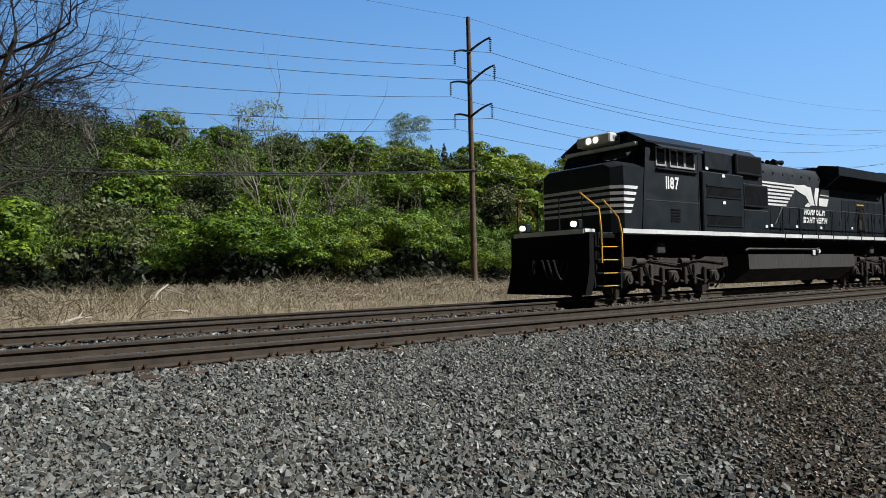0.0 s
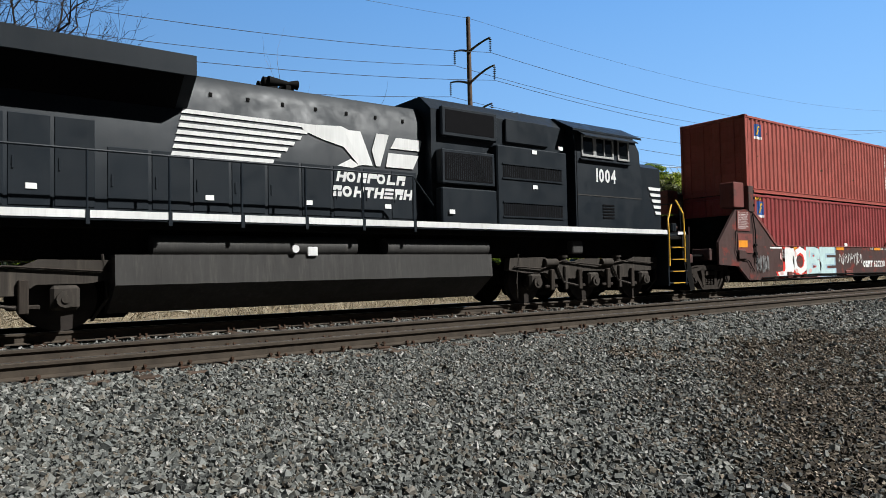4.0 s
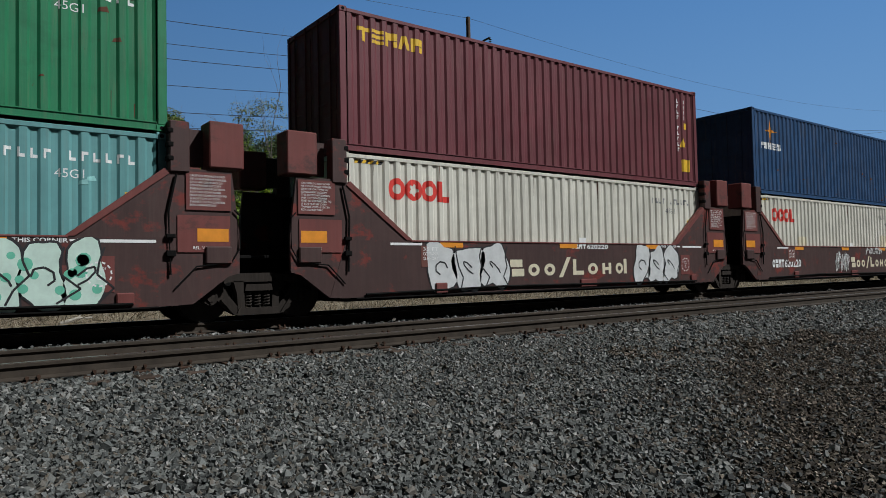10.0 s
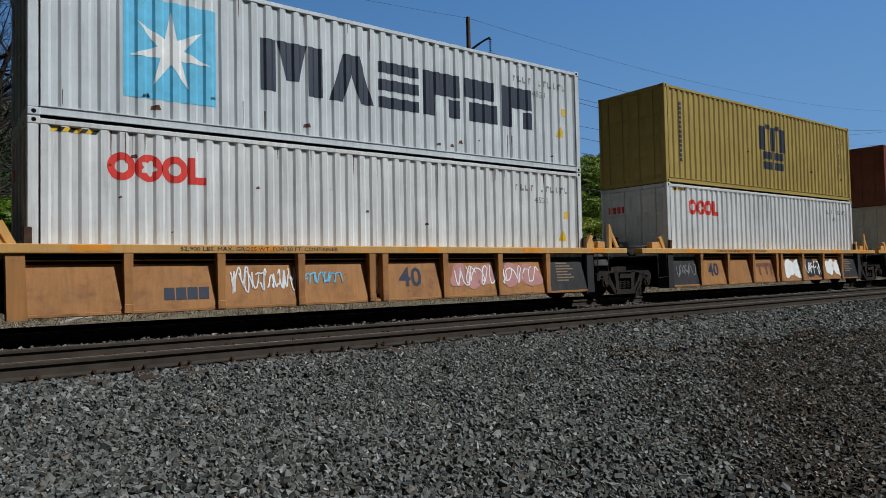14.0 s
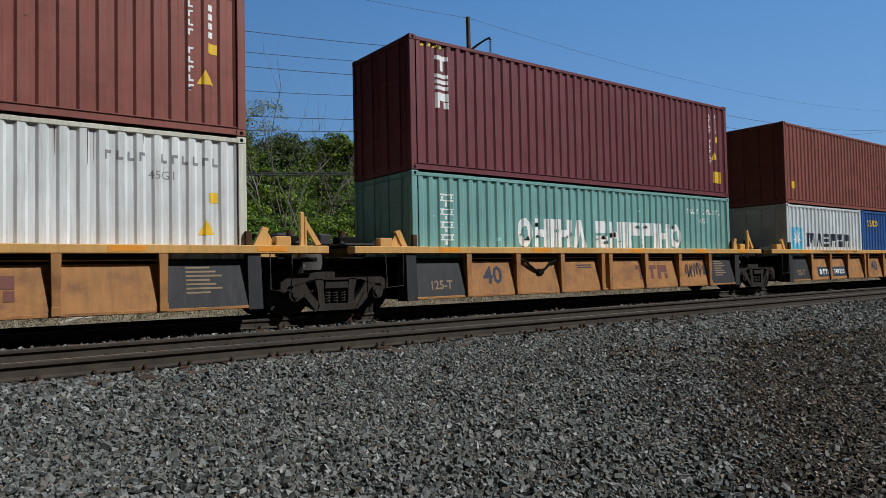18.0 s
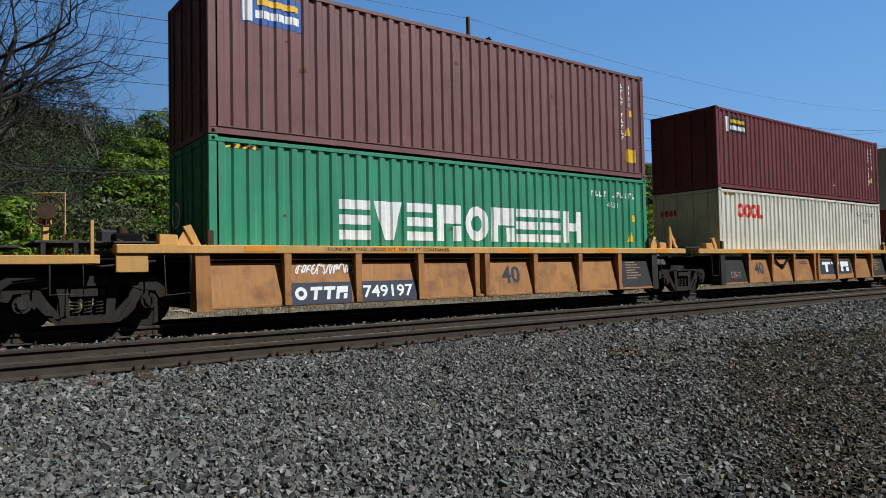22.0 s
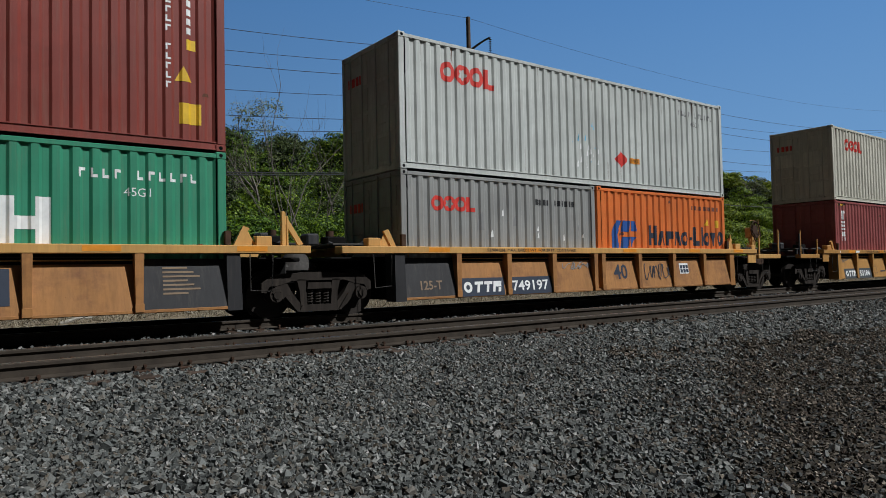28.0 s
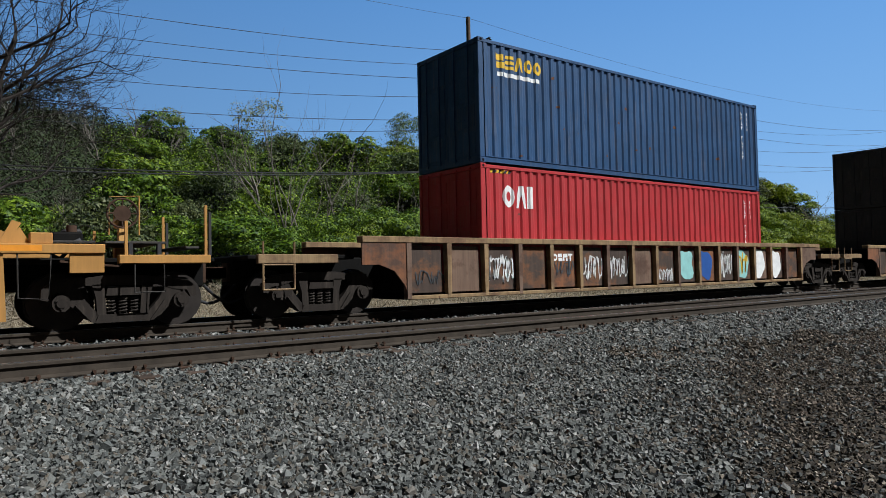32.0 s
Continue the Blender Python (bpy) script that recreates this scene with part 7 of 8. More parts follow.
LOAD = [small_text("LOAD 35' CONT. IN THIS CORNER", 8.95, 1.365, 0.075, 1.75), ("marking_bar", "mark_white", lambda bm: poly_face(bm, [(10.72, 1.385), (10.82, 1.385), (10.82, 1.365), (10.90, 1.40), (10.82, 1.435), (10.82, 1.415), (10.72, 1.415)]), 0.006),
        bars(1, 11.0, 1.37, 0.05, 1.6), bars(1, 1.0, 1.37, 0.05, 1.3)]
def blob(bm, cx, cz, rx, rz, seed, n=22, rough=0.16):
    """A sprayed letter's uneven rounded outline."""
    r = random.Random(seed)
    ph = [r.uniform(0, 6.28) for _ in range(4)]
    pts = []
    for k in range(n):
        a = 2 * math.pi * k / n
        c, d = math.cos(a), math.sin(a)
        m = (abs(c) ** 3.2 + abs(d) ** 3.2) ** (-1 / 3.2) * (1 + rough * (math.sin(2 * a + ph[0]) * 0.5 + math.sin(3 * a + ph[1]) * 0.5 + math.sin(5 * a + ph[2]) * 0.35))
        pts.append((cx + rx * c * m, min(1.455, max(0.35, cz + rz * d * m))))
    poly_face(bm, pts)


MURAL = (("J", 1.45, 2.62, 0.40, 0.98), ("O", 2.50, 3.62, 0.46, 1.02), ("B", 3.50, 4.66, 0.45, 1.02), ("E", 4.52, 5.72, 0.38, 1.06))


def mural(grow, dx, pick="JOBE"):
    """Fat sprayed letters that lean on each other."""
    def draw(bm):
        for ch, xa, xb, z, h in MURAL:
            if ch in pick:
                g = 0.10 if grow else 0.0
                text_faces(bm, ch, xa - g * 0.6 + dx, max(0.355, z - g * 0.6), min(h + g, 1.45 - max(0.355, z - g * 0.6)), xb - xa + g * 1.2, 0.07 if grow else 0.04)
    return draw


def mural_blush(bm):
    for k, (ch, xa, xb, z, h) in enumerate(MURAL[:3]):
        blob(bm, xa + 0.24 * (xb - xa), z + 0.14, 0.10, 0.07, 60 + k)
        blob(bm, xa + 0.20 * (xb - xa), z + h * 0.72, 0.05, 0.12, 64 + k)


def mural_drops(bm):
    for k in range(9):
        blob(bm, 1.4 + 0.5 * k, 0.40 + 0.03 * (k % 3), 0.13, 0.05, 70 + k)
    blob(bm, 2.2, 1.38, 0.22, 0.05, 81)
    blob(bm, 5.0, 1.40, 0.3, 0.05, 82)


GRAF1 = [("spray_mural", "mark_red", mural(True, -0.06), 0.008), ("spray_mural", "mark_sky_pale", mural(True, 0.05, "BE"), 0.009), ("spray_mural", "mark_blush", mural_drops, 0.0095), ("spray_mural", "mark_white", mural(False, 0.0, "JO"), 0.0105), ("spray_mural", "mark_aqua", mural(False, 0.0, "BE"), 0.012), ("spray_mural", "mark_blush", mural_blush, 0.0135)]


def tag(seed, x0, x1, z0, z1, col="mark_white", n=12, r=0.012):
    return ("spray_tag", col, scribble(seed, x0, x1, z0, z1, n, r), 0.012)


def puffy(x0, x1, z0, z1, lumps, col, grow=0.0, lift=0.009):
    """Fat sprayed letters side by side."""
    def draw(bm):
        w = (x1 - x0) / lumps
        for k in range(lumps):
            blob(bm, x0 + w * (k + 0.5), (z0 + z1) / 2 + 0.02 * (-1) ** k, w * 0.52 + grow, (z1 - z0) * 0.48 + grow, int(x0 * 31) + k, 24, 0.22)
    return ("spray_mural", col, draw, lift)


def throw_up(x0, x1, z0, z1, lumps, col, dots="", seed=1):
    """Fat letters in a dark outline, with strokes that part them and, on some, a spotted fill."""
    r = random.Random(seed)
    w = (x1 - x0) / lumps
    out = [puffy(x0, x1, z0, z1, lumps, "mark_black", 0.035, 0.0075), puffy(x0, x1, z0, z1, lumps, col)]
    if dots:
        spots = [(r.uniform(x0 + 0.1, x1 - 0.1), r.uniform(z0 + 0.15, z1 - 0.12), r.uniform(0.05, 0.11)) for _ in range(lumps * 5)]
        out.append(("spray_spots", dots, lambda bm: [ellipse_face(bm, p, q, k, k, 10) for p, q, k in spots], 0.0105))

    def lines(bm):
        for k in range(lumps):
            cx, z = x0 + w * (k + 1), z1 - 0.06
            pts = [(cx + r.uniform(-0.08, 0.08) * j, z - (z1 - z0 - 0.15) * j / 4) for j in range(5)]
            pts2 = [(cx - w * 0.5 + 0.16 * math.cos(0.9 * j + k), (z0 + z1) / 2 + 0.14 * math.sin(0.9 * j)) for j in range(6)]
            for line in (pts, pts2):
                for p, q in zip(line, line[1:]):
                    d = Vector((q[0] - p[0], q[1] - p[1]))
                    nn = Vector((-d.y, d.x)).normalized() * 0.016
                    poly_face(bm, [(p[0] + nn.x, p[1] + nn.y), (p[0] - nn.x, p[1] - nn.y), (q[0] - nn.x, q[1] - nn.y), (q[0] + nn.x, q[1] + nn.y)])
    return out + [("spray_lines", "mark_black", lines, 0.012)]


def car_number(x0, x1, z0, z1):
    m = x0 + (x1 - x0) * 0.42
    return [("brand_blocks", "mark_white", lambda bm: block_word(bm, x0, m - 0.03, z0, z1, "056+", False), 0.006), small_text("620220", m, z0, z1 - z0, x1 - m)]


maroon_car(U[0], True, False, "dark maroon well car with a large white and teal spray mural", GRAF1 + [("brand_blocks", "mark_white", lambda bm: block_word(bm, 8.21, 9.12, 0.66, 0.92, "056+", False), 0.006), small_text("620220", 9.22, 0.66, 0.26, 1.09), tag(3, 0.1, 0.9, 0.55, 1.2, "mark_grey"), tag(4, 6.07, 8.1, 0.75, 1.25)] + LOAD)
maroon_car(U[1], False, False, "dark maroon well car with cream block letters and white tags", [cream_words(4.1, 8.06), tag(5, 0.4, 1.7, 0.55, 1.2, "mark_grey"), tag(6, 8.11, 10.52, 0.72, 1.2, "mark_white", 16), tag(7, 11.0, 11.6, 0.75, 1.2, "mark_grey", 5), tag(71, 12.0, 12.6, 0.85, 1.1, "mark_grey", 5)] + car_number(6.3, 7.7, 1.32, 1.43) + LOAD)
maroon_car(U[2], False, False, "dark maroon well car with cream letters and pale green mural", [cream_words(4.07, 8.23), tag(8, 1.51, 3.48, 0.6, 1.2, "mark_white", 14), tag(9, 0.0, 1.1, 0.8, 1.25, "mark_grey", 8), *throw_up(8.44, 11.2, 0.36, 1.36, 5, "mark_pale_mint", "mark_green", 4)] + car_number(6.3, 7.7, 1.32, 1.43) + LOAD)
maroon_car(U[3], False, False, "dark maroon well car with cream letters and silver spray murals", [cream_words(4.21, 8.44), *throw_up(1.89, 4.15, 0.36, 1.42, 3, "mark_silver", "", 5), *throw_up(8.78, 10.74, 0.36, 1.42, 3, "mark_silver", "", 6)] + car_number(6.3, 7.7, 1.32, 1.43) + LOAD)
maroon_car(U[4], False, True, "dark maroon well car with cream letters and a white car number", [cream_words(6.66, 10.2), tag(12, 5.3, 6.49, 0.45, 1.3), tag(13, 8.0, 9.6, 1.15, 1.45, "mark_white", 14)] + car_number(0.66, 2.65, 0.73, 1.0) + LOAD)

FORTY = lambda x: small_text("40", x, 0.52, 0.40, 0.56, "mark_navy")
TON = small_text("125-T", 0.38, 0.44, 0.19, 0.56, "mark_tan")
SMALL_END = [("marking_bar", "mark_tan", lambda bm: [rect_face(bm, 11.1, 11.1 + 0.1 * (4 + k % 3), 0.95 - 0.07 * k, 0.98 - 0.07 * k) for k in range(7)], 0.006)]
FINE = [("marking_bar", "mark_navy", lambda bm: [rect_face(bm, 4.9 + 0.05 * (k % 2), 5.5, 0.90 - 0.06 * k, 0.925 - 0.06 * k) for k in range(2)], 0.006)]


def big_letters(x, x1, col="mark_brown"):
    return ("brand_blocks", col, lambda bm: block_word(bm, x, x1, 0.5, 0.88, "++6", True), 0.006)


def framed(x, x1):
    return [("brand_panel", "mark_navy", lambda bm: rect_face(bm, x, x1, 0.44, 0.98), 0.005), ("brand_blocks", "mark_white", lambda bm: block_word(bm, x + 0.15, x1 - 0.2, 0.53, 0.9, "++6", True, 0.05), 0.008)]


def number(x0, x1, z0, z1, digits, back="mark_navy"):
    m = x0 + (x1 - x0) * 0.47
    t = z1 - z0
    return [("number_panel", back, lambda bm: (rect_face(bm, x0 - 0.12, m - 0.06, z0 - 0.08, z1 + 0.08), rect_face(bm, m + 0.08, x1 + 0.12, z0 - 0.08, z1 + 0.08)), 0.005), ("brand_blocks", "mark_white", lambda bm: block_word(bm, x0, m - 0.16, z0, z1, "0++6", False, 0.05), 0.008),
            ("lettering", "mark_white", lambda bm: text_faces(bm, digits, m + 0.2, z0, t, x1 - m - 0.25, 0.02), 0.008)]


LBS = ("sill_lettering", "mark_black", lambda bm: text_faces(bm, "52,900 LBS. MAX. GROSS WT. FOR 20 FT. CONTAINER", 2.15, 1.235, 0.075, 2.9), 0.036)
yellow_car(Y[0], True, False, "rust-stained yellow well car with spray-painted panels", marks=[FORTY(6.5), tag(21, 3.0, 4.2, 0.5, 0.98, "mark_white"), tag(22, 4.4, 5.2, 0.6, 0.9, "mark_sky", 6), puffy(7.85, 9.05, 0.45, 0.95, 3, "mark_pink"), puffy(9.35, 10.55, 0.45, 0.95, 2, "mark_pink"), tag(72, 7.9, 10.4, 0.5, 0.95, "mark_white", 12), ("brand_blocks", "mark_navy", lambda bm: block_word(bm, 1.9, 2.65, 0.44, 0.64, [1, 1, 1, 1], False), 0.006), LBS] + SMALL_END, end_black=(False, True))
yellow_car(Y[1], False, False, "rust-stained yellow well car with black and white spray letters", marks=[FORTY(1.83), tag(73, 0.2, 1.1, 0.5, 0.95, "mark_grey", 6), big_letters(4.62, 5.9), puffy(6.5, 7.7, 0.36, 1.0, 2, "mark_white"), puffy(8.0, 9.2, 0.36, 1.0, 2, "mark_black"), tag(74, 8.0, 9.2, 0.4, 0.98, "mark_white", 6, 0.02), puffy(9.55, 10.8, 0.40, 0.97, 2, "mark_white"), LBS] + SMALL_END)
yellow_car(Y[2], False, False, "rust-stained yellow well car with faded lettering", marks=[TON, FORTY(1.83), tag(23, 4.6, 5.9, 0.5, 0.95, "mark_white"), big_letters(7.25, 8.7)] + SMALL_END)
yellow_car(Y[3], False, False, "rust-stained yellow well car with a hanging air pipe", hang=True, marks=[TON, FORTY(1.83), big_letters(7.25, 8.7), tag(24, 9.6, 10.8, 0.5, 0.95, "mark_navy")] + SMALL_END + FINE)
yellow_car(Y[4], False, True, "rust-stained yellow well car with dark number panels", marks=[TON, FORTY(6.63)] + number(2.04, 4.11, 0.44, 0.63, "749220") + [tag(25, 7.95, 9.3, 0.5, 0.95, "mark_navy", 6), LBS], end_black=(True, False))
yellow_car(Z[0], True, False, "rust-stained yellow well car with dark number panels", marks=number(1.5, 4.18, 0.34, 0.58, "749197") + [FORTY(6.63), tag(26, 1.6, 2.9, 0.8, 1.02, "mark_white"), LBS] + SMALL_END, end_black=(False, True))
yellow_car(Z[1], False, False, "yellow well car with black end panels and a dark emblem panel", hang=True, marks=[TON, FORTY(1.83), LBS] + framed(6.38, 8.98) + SMALL_END + FINE)
yellow_car(Z[2], False, False, "yellow well car with black end panels and scrawled panels", marks=[TON, FORTY(1.83), tag(27, 3.2, 4.4, 0.45, 0.95, "mark_navy", 6), tag(28, 9.5, 10.7, 0.45, 0.95, "mark_navy", 6), LBS] + framed(6.38, 8.98) + SMALL_END)
yellow_car(Z[3], False, False, "yellow well car with black end panels and a dark emblem panel", hang=True, marks=[TON, FORTY(1.83), LBS] + framed(6.38, 8.98) + SMALL_END)
yellow_car(Z[4], False, True, "yellow well car with dark number panels and scrawled panels", marks=[TON] + number(1.5, 4.18, 0.34, 0.58, "749197") + [FORTY(6.63), tag(29, 7.95, 9.2, 0.45, 0.95, "mark_navy", 6), tag(75, 4.7, 5.8, 0.8, 1.0, "mark_grey", 5), ("notice_panel", "mark_white", lambda bm: (rect_face(bm, 9.58, 10.02, 0.62, 0.92)), 0.005), ("notice_mark", "mark_navy", lambda bm: [rect_face(bm, 9.61 + 0.14 * (k % 3), 9.72 + 0.14 * (k % 3), 0.65 + 0.12 * (k // 3), 0.75 + 0.12 * (k // 3)) for k in range(6)], 0.008), LBS], end_black=(True, False))
def fresh_marks():
    """Small stencils, a notice plate and a crossed sign on the brighter car's panels."""
    def bars(rows):
        return lambda bm: [rect_face(bm, *r) for r in rows]
    cross = [("logo_shape", "mark_red", lambda bm: (rect_face(bm, 8.20, 8.26, 0.60, 0.71, 0.13), rect_face(bm, 8.42, 8.48, 0.74, 0.84, 0.10), rect_face(bm, 8.22, 8.28, 0.73, 0.77, 0.03), rect_face(bm, 8.46, 8.52, 0.63, 0.68, -0.04)), 0.006),
             ("logo_shape", "mark_blue", lambda bm: (rect_face(bm, 8.34, 8.40, 0.72, 0.84, -0.13), rect_face(bm, 8.50, 8.56, 0.60, 0.71, -0.13)), 0.006)]
    slogan = [small_text("next", 7.92, 0.73, 0.07, 0.21, "mark_slate"), small_text("load", 7.92, 0.64, 0.07, 0.21, "mark_slate"), small_text("any", 8.64, 0.73, 0.07, 0.17, "mark_slate"), small_text("road", 8.64, 0.64, 0.07, 0.20, "mark_slate")]
    plate = [("notice_plate", "mark_white", bars([(9.94, 10.40, 0.48, 0.80)]), 0.005),
             ("notice_panel", "mark_black", bars([(9.96, 10.16, 0.59, 0.78), (10.18, 10.38, 0.59, 0.78), (9.96, 10.38, 0.50, 0.57)]), 0.008),
             ("notice_lettering", "mark_white", bars([(9.98, 10.06, 0.74, 0.755), (9.98, 10.05, 0.69, 0.705), (9.98, 10.08, 0.62, 0.635), (10.23, 10.32, 0.72, 0.75), (10.0, 10.28, 0.528, 0.542)]), 0.010)]
    frame_box = ("marking_bar", "mark_slate", bars([(9.50, 9.80, 0.58, 0.595), (9.50, 9.80, 0.765, 0.78), (9.50, 9.515, 0.595, 0.765), (9.785, 9.80, 0.595, 0.765), (9.643, 9.655, 0.595, 0.765)]), 0.006)
    stencil = ("stencil_bar", "mark_slate", bars([(9.62, 10.14, 0.92, 0.94), (10.86, 11.42, 0.97, 0.985), (10.86, 11.34, 0.935, 0.95), (10.86, 11.12, 0.885, 0.90), (10.86, 11.10, 0.84, 0.855), (11.28, 11.54, 0.50, 0.56), (11.60, 11.68, 0.50, 0.60), (11.70, 11.78, 0.50, 0.60), (11.80, 11.90, 0.50, 0.60), (0.30, 0.88, 0.97, 0.985), (0.30, 0.72, 0.935, 0.95), (0.30, 0.56, 0.885, 0.90), (0.30, 0.52, 0.84, 0.855), (5.0, 5.3, 0.37, 0.385)]), 0.006)
    sill = ("sill_lettering", "mark_white", bars([(1.20, 1.52, 1.235, 1.315), (10.55, 10.85, 1.235, 1.315), (-0.19, -0.13, 1.225, 1.315), (12.26, 12.32, 1.225, 1.315)]), 0.036)
    return cross + slogan + plate + [frame_box, stencil, sill]


yellow_car(W1, True, True, "brighter yellow well car with grey number panels", fresh=True, end_black=(False, False), marks=number(0.42, 2.62, 0.32, 0.54, "53184", "mark_slate") + [FORTY(4.85), big_letters(6.13, 7.43, "mark_brown"), ("marking_bar", "mark_navy", lambda bm: (rect_face(bm, 3.0, 3.32, 0.40, 0.42), rect_face(bm, 3.0, 3.32, 0.68, 0.70), rect_face(bm, 3.0, 3.02, 0.42, 0.68), rect_face(bm, 3.30, 3.32, 0.42, 0.68), rect_face(bm, 3.65, 4.1, 0.46, 0.51)), 0.006), LBS] + fresh_marks())
brown_car(W2, "old brown well car with rusty ribs and spray tags", [tag(31, 0.15, 0.85, 0.5, 1.25, "mark_white", 8, 0.016), tag(76, 2.2, 2.95, 0.6, 1.1, "mark_slate", 5), tag(77, 3.25, 4.0, 0.5, 1.2, "mark_white", 6), tag(32, 4.3, 5.05, 0.5, 1.2, "mark_white", 7), tag(33, 6.35, 7.1, 0.4, 0.8), puffy(7.35, 8.1, 0.42, 1.3, 1, "mark_teal"), puffy(8.45, 9.1, 0.42, 1.3, 1, "mark_blue"), tag(78, 9.4, 10.2, 0.45, 1.3, "mark_white", 9, 0.02), puffy(10.5, 11.2, 0.42, 1.3, 1, "mark_teal"), tag(79, 10.5, 11.2, 0.45, 1.3, "mark_yellow", 4, 0.03), puffy(11.55, 12.25, 0.42, 1.3, 1, "mark_white"), puffy(12.6, 13.3, 0.42, 1.3, 1, "mark_white"), tag(80, -1.9, -1.1, 0.5, 0.9, "mark_slate", 4)] + car_number(2.2, 4.0, 1.02, 1.2)[:1])
brown_car(W3, "old brown well car with rusty ribs under dark boxes")

# ---------------------------------------------------------------- plants, pole and wires
def bush_mesh(name, seed, leaves, size, flat=0.8, leaf=0.16, sheets=0.62):
    """A shrub's leaves: small bent blades in flat spreading sprays over an uneven dome, each leaf a piece of its own."""
    rng = np.random.default_rng(seed)
    lumps = 34
    c = rng.normal(size=(lumps, 3))
    c /= np.linalg.norm(c, axis=1, keepdims=True)
    c[:, 2] = np.abs(c[:, 2]) * 1.05 - 0.08
    c *= (size * rng.uniform(0.55, 0.95, lumps))[:, None]
    c[:, 2] *= flat
    c[:, 2] += size * 0.45
    rad = size * rng.uniform(0.16, 0.36, lumps)
    pick = rng.choice(lumps, leaves, p=rad ** 2 / np.sum(rad ** 2))
    d = rng.normal(size=(leaves, 3))
    d[:, 2] = np.where(rng.random(leaves) < 0.8, np.abs(d[:, 2]), d[:, 2])
    d /= np.linalg.norm(d, axis=1, keepdims=True)
    p = c[pick] + d * (rad[pick] * rng.uniform(0.78, 1.06, leaves))[:, None] * np.array([1, 1, sheets])
    p[:, 2] = np.maximum(p[:, 2], rng.uniform(0.02, 0.3, leaves))
    nrm = d * np.array([1, 1, 1.3]) + rng.normal(size=(leaves, 3)) * 0.30
    nrm /= np.linalg.norm(nrm, axis=1, keepdims=True)
    a = np.cross(nrm, rng.normal(size=(leaves, 3)))
    a /= np.linalg.norm(a, axis=1, keepdims=True)
    b = np.cross(nrm, a)
    s = (leaf * rng.uniform(0.5, 1.25, leaves))[:, None]
    v = np.stack([p - a * s * 0.7, p + a * s * 0.3 - b * s * 0.42 + nrm * s * 0.1, p + a * s * 0.4 + b * s * 0.42], 1).reshape(-1, 3)
    me = raw_mesh(bpy.data.meshes.new(name), v, np.arange(leaves * 3).reshape(-1, 3))
    me.materials.append(None)
    return me


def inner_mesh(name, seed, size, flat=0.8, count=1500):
    """A shrub's inside: pieces coloured dark for its shade, closing the view through it."""
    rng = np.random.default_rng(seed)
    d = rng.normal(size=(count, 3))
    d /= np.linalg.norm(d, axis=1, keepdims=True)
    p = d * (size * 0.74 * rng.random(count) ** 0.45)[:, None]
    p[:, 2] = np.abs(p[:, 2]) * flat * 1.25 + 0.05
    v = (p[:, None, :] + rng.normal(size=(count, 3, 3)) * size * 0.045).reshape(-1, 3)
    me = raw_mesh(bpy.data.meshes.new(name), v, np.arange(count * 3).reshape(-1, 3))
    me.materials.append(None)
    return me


def branch_tree(seed, height, levels=5, lean=(0, 0), spread_=0.6, trunk_r=None, droop=0.0, keep=3):
    """A bare tree: trunk, limbs and twigs that fork and taper."""
    rng = random.Random(seed)
    trunk, limbs = Shape(), Shape()

    def grow(p, d, length, r, level):
        pts, q = [p], p
        steps = 4 if level < 3 else 3
        for k in range(steps):
            d = (d + Vector((rng.gauss(0, 0.13), rng.gauss(0, 0.13), rng.gauss(0.04, 0.10) - droop * level))).normalized()
            q = q + d * (length / steps)
            pts.append(q)
        (trunk if level == 0 else limbs).tube(pts, r, 8 if level == 0 else (5 if level < 3 else 3), r * (0.62 if level < levels else 0.25))
        if level >= levels:
            return
        n = rng.choice((keep - 1, keep, keep)) if level else keep + 1
        for k in range(n):
            at = pts[-1] if k == 0 else pts[rng.randint(1, steps)]
            side = Vector((rng.gauss(0, 1), rng.gauss(0, 1), rng.gauss(0.15, 0.55)))
            nd = (d * (1.1 if k == 0 else 0.55) + side.normalized() * spread_ * (0.6 if k == 0 else 1.1)).normalized()
            grow(at, nd, length * rng.uniform(0.62, 0.8), r * (0.6 if k == 0 else 0.48), level + 1)

    grow(Vector((0, 0, -0.2)), Vector((lean[0], lean[1], 1)).normalized(), height * 0.3, trunk_r or height * 0.018, 0)
    return trunk, limbs


BUSH = [bush_mesh("crown_green", 50 + k, 9000, 2.2, 0.95, 0.105) for k in range(4)]
BUSH_FAR = [bush_mesh("crown_far", 55 + k, 4200, 2.2, 0.85, 0.165) for k in range(3)]
BUSH_DULL = [bush_mesh("crown_dull", 60 + k, 3000, 1.9, 1.0, 0.13) for k in range(2)]
INNER = [inner_mesh("inside", 66 + k, 2.2, 0.85) for k in range(2)]
stem = Shape()
for k in range(9):
    a = 2.4 * k
    stem.tube([(0.1 * math.cos(a), 0.1 * math.sin(a), -0.3), (0.35 * math.cos(a), 0.35 * math.sin(a), 0.7), (0.9 * math.cos(a), 0.9 * math.sin(a), 1.7)], 0.035, 4, 0.012)
STEM = stem.mesh("stems")
rng = random.Random(21)
SHRUB_LABEL = "leafy bright green spring shrub in a dense thicket"


